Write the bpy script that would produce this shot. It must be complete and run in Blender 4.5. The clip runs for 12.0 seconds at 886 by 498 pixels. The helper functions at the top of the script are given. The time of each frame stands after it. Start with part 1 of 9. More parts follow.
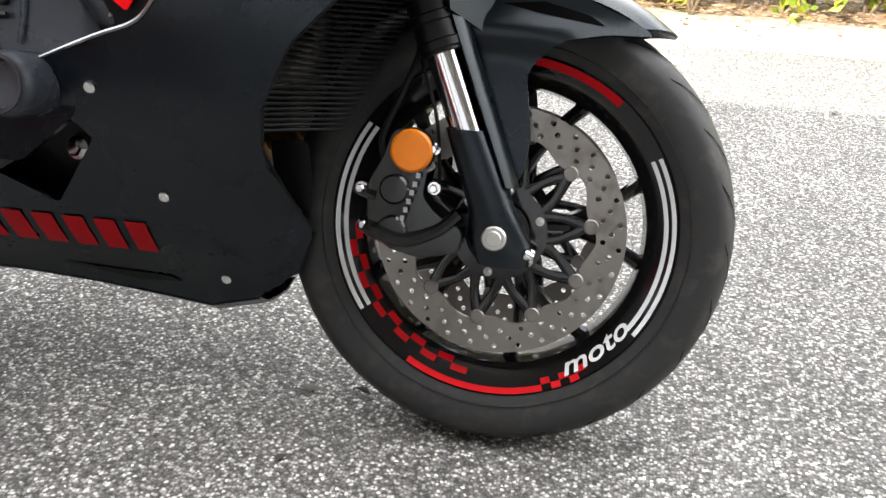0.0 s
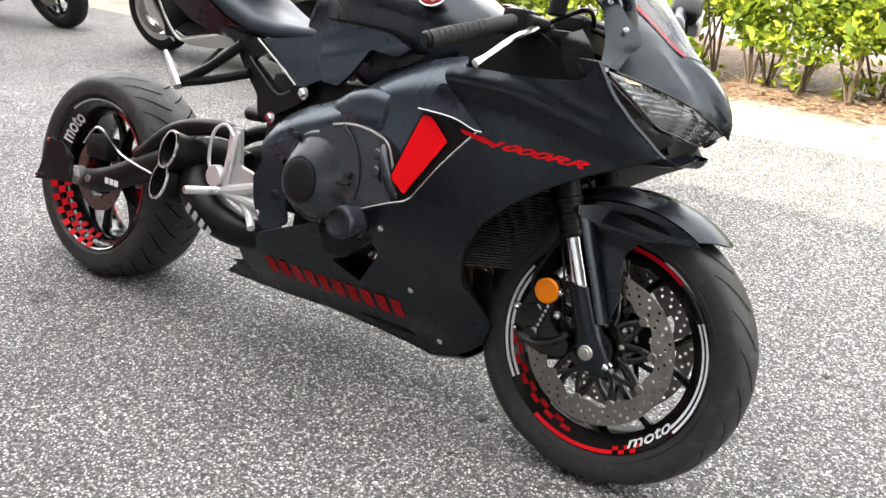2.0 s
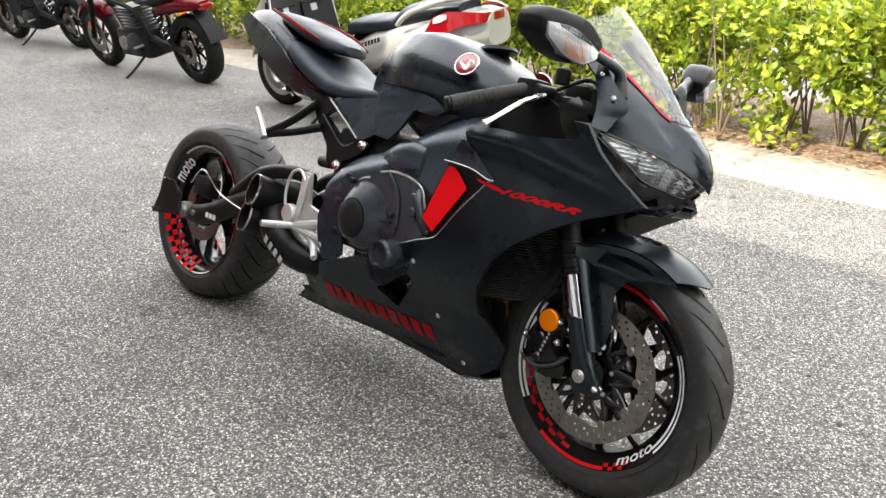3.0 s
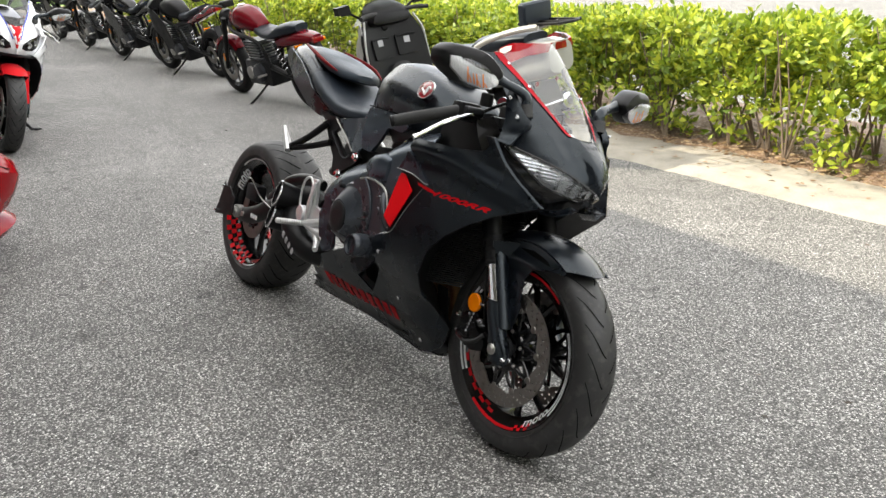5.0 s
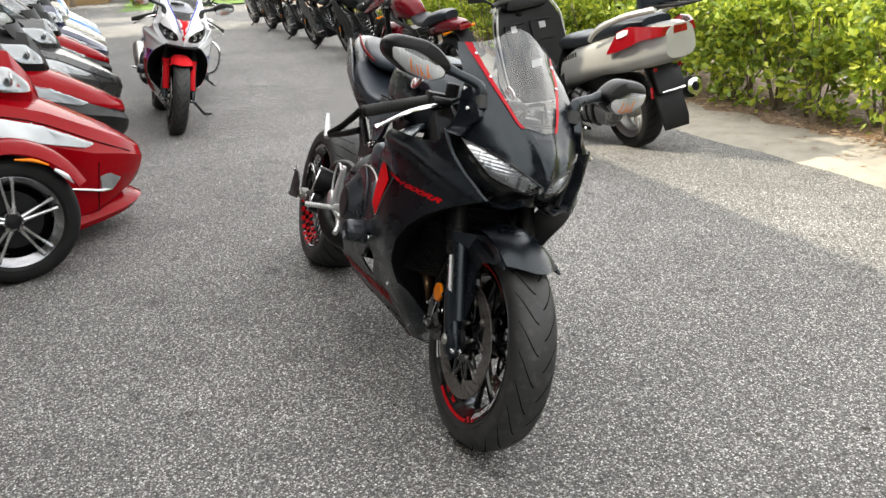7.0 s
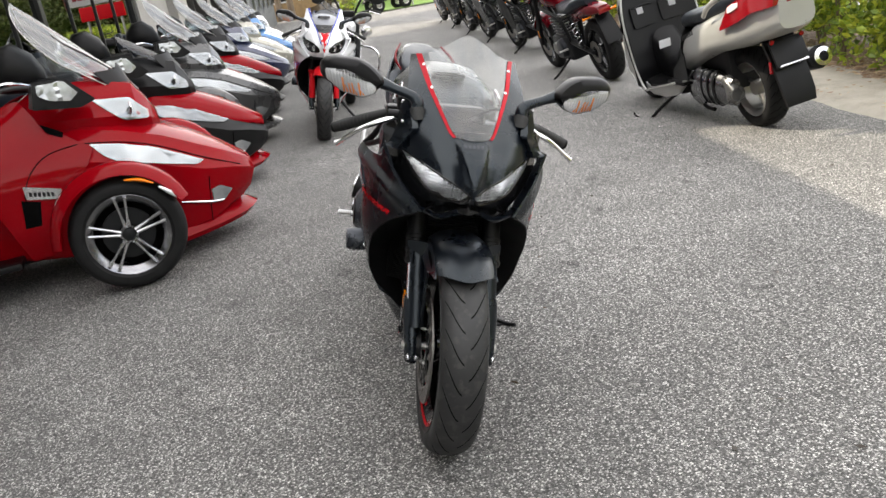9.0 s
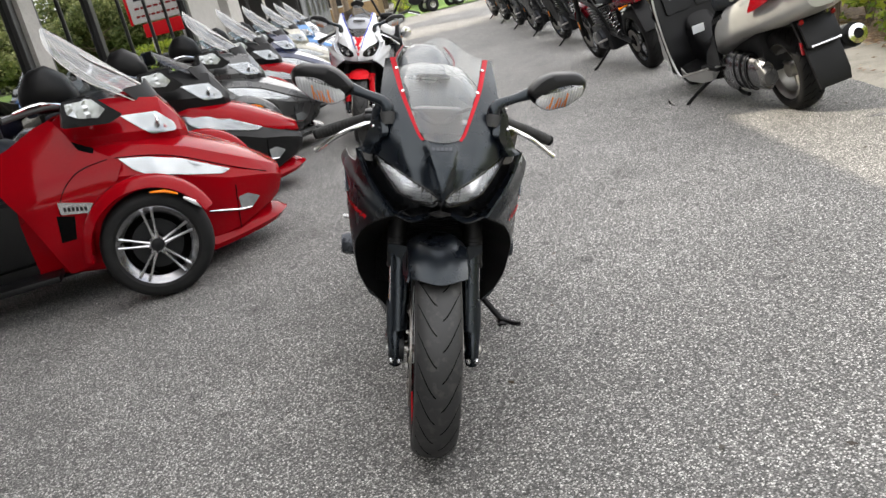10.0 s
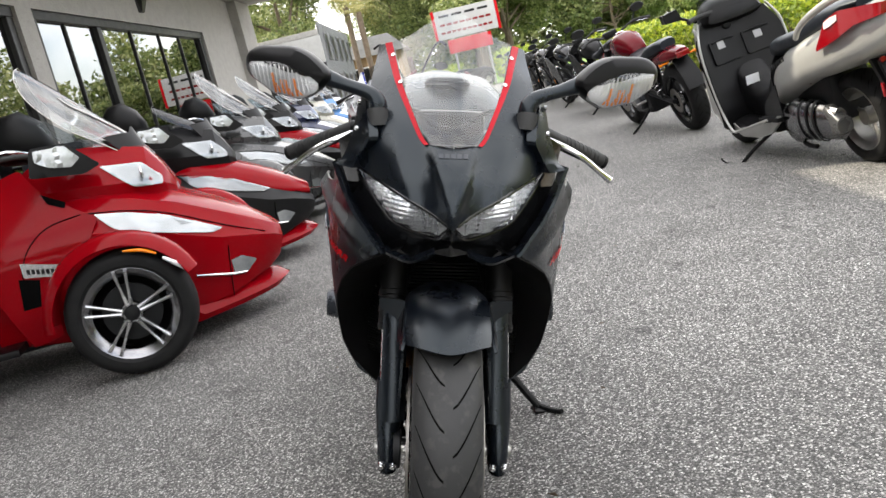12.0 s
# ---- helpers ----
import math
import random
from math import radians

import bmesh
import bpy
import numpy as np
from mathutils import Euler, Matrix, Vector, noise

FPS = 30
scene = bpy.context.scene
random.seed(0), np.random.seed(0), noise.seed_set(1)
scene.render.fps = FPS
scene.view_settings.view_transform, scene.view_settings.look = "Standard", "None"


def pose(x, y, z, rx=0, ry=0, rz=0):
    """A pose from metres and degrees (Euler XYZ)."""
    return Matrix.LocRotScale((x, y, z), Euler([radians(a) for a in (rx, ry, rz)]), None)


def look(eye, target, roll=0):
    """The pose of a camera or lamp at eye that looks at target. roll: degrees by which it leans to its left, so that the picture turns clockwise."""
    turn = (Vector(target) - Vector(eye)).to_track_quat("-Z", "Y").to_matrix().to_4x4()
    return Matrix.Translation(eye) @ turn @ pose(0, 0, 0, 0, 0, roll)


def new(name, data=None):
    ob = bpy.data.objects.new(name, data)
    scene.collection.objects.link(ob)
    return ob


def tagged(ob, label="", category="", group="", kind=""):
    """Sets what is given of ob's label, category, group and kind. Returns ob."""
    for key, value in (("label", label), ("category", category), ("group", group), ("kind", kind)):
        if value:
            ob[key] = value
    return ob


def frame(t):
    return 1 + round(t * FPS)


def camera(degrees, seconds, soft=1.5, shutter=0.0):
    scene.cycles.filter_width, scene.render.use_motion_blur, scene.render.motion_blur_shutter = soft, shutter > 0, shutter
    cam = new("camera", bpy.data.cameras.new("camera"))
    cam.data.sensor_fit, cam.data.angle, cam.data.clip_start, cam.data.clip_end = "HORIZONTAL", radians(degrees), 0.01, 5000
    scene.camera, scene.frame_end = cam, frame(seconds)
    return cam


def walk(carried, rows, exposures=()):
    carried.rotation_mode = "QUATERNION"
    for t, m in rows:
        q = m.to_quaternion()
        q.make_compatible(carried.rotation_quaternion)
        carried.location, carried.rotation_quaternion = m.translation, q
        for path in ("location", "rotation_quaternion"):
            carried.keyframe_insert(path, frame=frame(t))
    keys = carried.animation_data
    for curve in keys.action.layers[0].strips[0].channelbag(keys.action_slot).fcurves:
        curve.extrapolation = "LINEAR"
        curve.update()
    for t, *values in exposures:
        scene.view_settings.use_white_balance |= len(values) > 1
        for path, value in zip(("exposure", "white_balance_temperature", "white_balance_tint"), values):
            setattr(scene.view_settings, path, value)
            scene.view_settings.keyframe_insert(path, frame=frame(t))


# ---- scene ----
cam = camera(56.2, 12.0)
PATH = [
    (0, (0.137, -1.008, 0.741), (-0.248, 0.755, -0.122), 2.1),
    (0.5, (0.235, -1.095, 0.887), (-0.328, 0.627, 0.04), 1.8),
    (1, (0.357, -1.185, 0.997), (-0.395, 0.448, 0.122), 2.1),
    (1.5, (0.494, -1.291, 1.093), (-0.436, 0.261, 0.239), 2.1),
    (2, (0.625, -1.411, 1.169), (-0.473, 0.05, 0.355), 1.7),
    (2.5, (0.797, -1.445, 1.209), (-0.459, -0.078, 0.463), 1.2),
    (3, (0.979, -1.473, 1.241), (-0.37, -0.174, 0.54), 0.9),
    (3.2, (1.055, -1.507, 1.246), (-0.318, -0.225, 0.559), 0.8),
    (4.8, (1.603, -1.37, 1.284), (0.044, -0.294, 0.643), -0.5),
    (5, (1.63, -1.325, 1.294), (0.047, -0.285, 0.653), -0.6),
    (5.5, (1.744, -1.188, 1.296), (0.1, -0.248, 0.653), -1.1),
    (6, (1.904, -1.03, 1.301), (0.205, -0.199, 0.652), -1.6),
    (6.5, (1.927, -0.87, 1.289), (0.177, -0.159, 0.632), -2.3),
    (7, (1.946, -0.724, 1.292), (0.15, -0.142, 0.632), -3.1),
    (7.2, (1.984, -0.647, 1.287), (0.17, -0.119, 0.632), -3.5),
    (8.8, (2.103, -0.093, 1.289), (0.21, 0.015, 0.652), -9.1),
    (9, (2.123, -0.017, 1.286), (0.227, 0.044, 0.652), -10.0),
    (9.5, (2.152, 0.16, 1.276), (0.252, 0.124, 0.651), -12.0),
    (10, (2.128, 0.225, 1.252), (0.225, 0.124, 0.642), -13.5),
    (10.5, (2.086, 0.233, 1.224), (0.175, 0.1, 0.648), -14.0),
    (11, (1.892, 0.235, 1.148), (-0.032, 0.091, 0.622), -13.9),
    (11.5, (1.68, 0.227, 1.071), (-0.261, 0.088, 0.607), -13.6),
    (12, (1.505, 0.212, 0.992), (-0.449, 0.083, 0.585), -13.5),
]
walk(cam, [(t, look(eye, target, roll)) for t, eye, target, roll in PATH], [(0, 2.66, 6750, 10), (1.5, 2.62, 6750, 10), (2.5, 2.36, 6800, 10), (5.0, 1.83, 6850, 8), (7.0, 1.75, 6850, 8), (9.0, 1.7, 6800, 10), (12, 1.78, 6700, 10)])

import collections
from mathutils import geometry

# ---- world and light ----
SUN_AZ = (-0.48, -0.88)          # plan direction towards the sun
SUN_EL = 42.0
world = bpy.data.worlds.new("sky")
scene.world = world
world.use_nodes = True
wn, wl = world.node_tree.nodes, world.node_tree.links
bg = wn["Background"]
sky = wn.new("ShaderNodeTexSky")
sky.sky_type = "NISHITA"
sky.sun_disc = False
sky.sun_elevation = radians(SUN_EL)
sky.sun_rotation = math.atan2(SUN_AZ[0], SUN_AZ[1])
sky.dust_density = 2.0
geo_w = wn.new("ShaderNodeTexCoord")
cloud = wn.new("ShaderNodeTexNoise")
cloud.inputs["Scale"].default_value = 2.6
cloud.inputs["Detail"].default_value = 7
cloud.inputs["Roughness"].default_value = 0.6
ramp_w = wn.new("ShaderNodeValToRGB")
ramp_w.color_ramp.elements[0].position, ramp_w.color_ramp.elements[1].position = 0.28, 0.52
mix_w = wn.new("ShaderNodeMix")
mix_w.data_type = "RGBA"
mix_w.inputs["B"].default_value = (7.4, 7.4, 7.55, 1)
wl.new(geo_w.outputs["Generated"], cloud.inputs["Vector"])
wl.new(cloud.outputs["Fac"], ramp_w.inputs["Fac"])
wl.new(ramp_w.outputs["Color"], mix_w.inputs["Factor"])
wl.new(sky.outputs["Color"], mix_w.inputs["A"])
wl.new(mix_w.outputs["Result"], bg.inputs["Color"])
bg.inputs["Strength"].default_value = 0.15
sun = new("sun", bpy.data.lights.new("sun", "SUN"))
sun.data.energy, sun.data.angle, sun.data.color = 2.4, radians(0.6), (1.0, 0.92, 0.78)
SUN_DIR = Vector((SUN_AZ[0], SUN_AZ[1], math.hypot(*SUN_AZ) * math.tan(radians(SUN_EL)))).normalized()
sun.matrix_world = look(SUN_DIR * 30, (0, 0, 0))


# ---- materials ----
def principled(name, color, rough=0.5, metal=0.0, grain=None, bump=None, vary=0.0, tone=None, coat=0.0, spec=None, rand=0.0, gscale=60.0, sheen=None):
    """A node material: base colour, with large stains (vary), fine grain, bump (scale, strength, distance), per-object change (rand)."""
    m = bpy.data.materials.new(name)
    m.use_nodes = True
    n, l = m.node_tree.nodes, m.node_tree.links
    b = n["Principled BSDF"]
    b.inputs["Base Color"].default_value = (*color, 1)
    b.inputs["Roughness"].default_value, b.inputs["Metallic"].default_value = rough, metal
    b.inputs["Coat Weight"].default_value = coat
    b.inputs["Coat Roughness"].default_value = 0.05
    if spec is not None:
        b.inputs["Specular IOR Level"].default_value = spec
    if sheen:
        b.inputs["Specular Tint"].default_value = (*sheen, 1)
    tc = n.new("ShaderNodeTexCoord")
    sock = None

    def noise_tex(scale, detail=4, rough_n=0.55):
        t = n.new("ShaderNodeTexNoise")
        t.inputs["Scale"].default_value, t.inputs["Detail"].default_value, t.inputs["Roughness"].default_value = scale, detail, rough_n
        l.new(tc.outputs["Object"], t.inputs["Vector"])
        return t

    def mixed(a, bcol, fac):
        x = n.new("ShaderNodeMix")
        x.data_type = "RGBA"
        for key, v in (("A", a), ("B", bcol)):
            if isinstance(v, tuple):
                x.inputs[key].default_value = (*v, 1)
            else:
                l.new(v, x.inputs[key])
        l.new(fac, x.inputs["Factor"])
        return x.outputs["Result"]

    def ramp(src, lo, hi, vlo=0.0, vhi=1.0):
        r = n.new("ShaderNodeMapRange")
        r.inputs["From Min"].default_value, r.inputs["From Max"].default_value = lo, hi
        r.inputs["To Min"].default_value, r.inputs["To Max"].default_value = vlo, vhi
        l.new(src, r.inputs["Value"])
        return r.outputs["Result"]

    cur = tuple(color)
    if vary:
        dark = tuple(c * (1 - vary) for c in color) if tone is None else tone
        cur = mixed(cur, dark, ramp(noise_tex(5.0, 5).outputs["Fac"], 0.42, 0.68))
    if grain:
        cur = mixed(cur, tuple(grain), ramp(noise_tex(gscale, 3).outputs["Fac"], 0.52, 0.66))
    if rand:
        oi = n.new("ShaderNodeObjectInfo")
        hsv = n.new("ShaderNodeHueSaturation")
        l.new(ramp(oi.outputs["Random"], 0, 1, 1 - rand, 1 + rand), hsv.inputs["Value"])
        if isinstance(cur, tuple):
            hsv.inputs["Color"].default_value = (*cur, 1)
        else:
            l.new(cur, hsv.inputs["Color"])
        cur = hsv.outputs["Color"]
    if not isinstance(cur, tuple):
        l.new(cur, b.inputs["Base Color"])
    rv = ramp(noise_tex(9.0, 5).outputs["Fac"], 0.3, 0.7, max(0.02, rough * 0.8), min(1, rough * 1.2))
    l.new(rv, b.inputs["Roughness"])
    if bump:
        bp = n.new("ShaderNodeBump")
        bp.inputs["Strength"].default_value, bp.inputs["Distance"].default_value = bump[1], bump[2]
        l.new(noise_tex(bump[0], 4).outputs["Fac"], bp.inputs["Height"])
        l.new(bp.outputs["Normal"], b.inputs["Normal"])
    return m


def thin_glass(name, tint=(0.9, 0.92, 0.92), gloss=0.12, rough=0.03, rise=1.0):
    """Thin clear sheet: mostly see-through with a mirror sheen that grows at grazing angles."""
    m = bpy.data.materials.new(name)
    m.use_nodes = True
    n, l = m.node_tree.nodes, m.node_tree.links
    n.remove(n["Principled BSDF"])
    tr, gl, mx, fr = n.new("ShaderNodeBsdfTransparent"), n.new("ShaderNodeBsdfGlossy"), n.new("ShaderNodeMixShader"), n.new("ShaderNodeFresnel")
    tr.inputs["Color"].default_value = (*tint, 1)
    gl.inputs["Roughness"].default_value = rough
    fr.inputs["IOR"].default_value = 1.5
    add = n.new("ShaderNodeMath")
    add.operation = "MULTIPLY_ADD"
    add.inputs[1].default_value, add.inputs[2].default_value = rise, gloss
    l.new(fr.outputs["Fac"], add.inputs[0])
    l.new(add.outputs["Value"], mx.inputs["Fac"])
    l.new(tr.outputs["BSDF"], mx.inputs[1])
    l.new(gl.outputs["BSDF"], mx.inputs[2])
    l.new(mx.outputs["Shader"], n["Material Output"].inputs["Surface"])
    return m


def asphalt_material():
    m = bpy.data.materials.new("asphalt")
    m.use_nodes = True
    n, l = m.node_tree.nodes, m.node_tree.links
    b = n["Principled BSDF"]
    b.inputs["Roughness"].default_value = 0.85
    tc = n.new("ShaderNodeTexCoord")
    vor = n.new("ShaderNodeTexVoronoi")
    vor.inputs["Scale"].default_value = 205
    vor.inputs["Randomness"].default_value = 1.0
    n1, n2, n3 = (n.new("ShaderNodeTexNoise") for _ in range(3))
    for t, s, d in ((n1, 0.55, 5), (n2, 72, 4), (n3, 4.0, 6)):
        t.inputs["Scale"].default_value, t.inputs["Detail"].default_value = s, d
        l.new(tc.outputs["Object"], t.inputs["Vector"])
    l.new(tc.outputs["Object"], vor.inputs["Vector"])
    sep = n.new("ShaderNodeSeparateColor")
    l.new(vor.outputs["Color"], sep.inputs["Color"])
    stone = n.new("ShaderNodeValToRGB")
    cr = stone.color_ramp
    cr.elements[0].position, cr.elements[0].color = 0.0, (0.070, 0.069, 0.066, 1)
    cr.elements[1].position, cr.elements[1].color = 1.0, (0.70, 0.68, 0.645, 1)
    for p, c in ((0.40, 0.118), (0.66, 0.200), (0.84, 0.385)):
        e = cr.elements.new(p)
        e.color = (c, c * 0.98, c * 0.935, 1)
    l.new(sep.outputs["Red"], stone.inputs["Fac"])
    gap = n.new("ShaderNodeMapRange")
    gap.inputs["From Min"].default_value, gap.inputs["From Max"].default_value = 0.25, 0.75
    gap.inputs["To Min"].default_value, gap.inputs["To Max"].default_value = 1.0, 0.38
    l.new(vor.outputs["Distance"], gap.inputs["Value"])
    big = n.new("ShaderNodeMapRange")
    big.inputs["From Min"].default_value, big.inputs["From Max"].default_value = 0.35, 0.68
    big.inputs["To Min"].default_value, big.inputs["To Max"].default_value = 0.82, 1.16
    l.new(n1.outputs["Fac"], big.inputs["Value"])
    mid = n.new("ShaderNodeMapRange")
    mid.inputs["From Min"].default_value, mid.inputs["From Max"].default_value = 0.3, 0.7
    mid.inputs["To Min"].default_value, mid.inputs["To Max"].default_value = 0.86, 1.12
    l.new(n3.outputs["Fac"], mid.inputs["Value"])
    mul, mul2 = n.new("ShaderNodeMath"), n.new("ShaderNodeMath")
    mul.operation = mul2.operation = "MULTIPLY"
    l.new(gap.outputs["Result"], mul.inputs[0])
    l.new(big.outputs["Result"], mul.inputs[1])
    l.new(mul.outputs["Value"], mul2.inputs[0])
    l.new(mid.outputs["Result"], mul2.inputs[1])
    vm = n.new("ShaderNodeVectorMath")
    vm.operation = "SCALE"
    l.new(stone.outputs["Color"], vm.inputs[0])
    # scattered oil drips
    n4 = n.new("ShaderNodeTexNoise")
    n4.inputs["Scale"].default_value, n4.inputs["Detail"].default_value = 7.0, 2
    l.new(tc.outputs["Object"], n4.inputs["Vector"])
    oil = n.new("ShaderNodeMapRange")
    oil.inputs["From Min"].default_value, oil.inputs["From Max"].default_value = 0.665, 0.72
    oil.inputs["To Min"].default_value, oil.inputs["To Max"].default_value = 1.0, 0.55
    l.new(n4.outputs["Fac"], oil.inputs["Value"])
    mul3 = n.new("ShaderNodeMath")
    mul3.operation = "MULTIPLY"
    l.new(mul2.outputs["Value"], mul3.inputs[0])
    l.new(oil.outputs["Result"], mul3.inputs[1])
    clump = n.new("ShaderNodeMapRange")
    clump.inputs["From Min"].default_value, clump.inputs["From Max"].default_value = 0.34, 0.66
    clump.inputs["To Min"].default_value, clump.inputs["To Max"].default_value = 0.62, 1.36
    l.new(n2.outputs["Fac"], clump.inputs["Value"])
    mul4 = n.new("ShaderNodeMath")
    mul4.operation = "MULTIPLY"
    l.new(mul3.outputs["Value"], mul4.inputs[0])
    l.new(clump.outputs["Result"], mul4.inputs[1])
    l.new(mul4.outputs["Value"], vm.inputs["Scale"])
    l.new(vm.outputs["Vector"], b.inputs["Base Color"])
    bp = n.new("ShaderNodeBump")
    bp.inputs["Strength"].default_value, bp.inputs["Distance"].default_value = 0.55, 0.004
    inv = n.new("ShaderNodeMath")
    inv.operation = "SUBTRACT"
    inv.inputs[0].default_value = 1.0
    l.new(vor.outputs["Distance"], inv.inputs[1])
    l.new(inv.outputs["Value"], bp.inputs["Height"])
    l.new(bp.outputs["Normal"], b.inputs["Normal"])
    return m


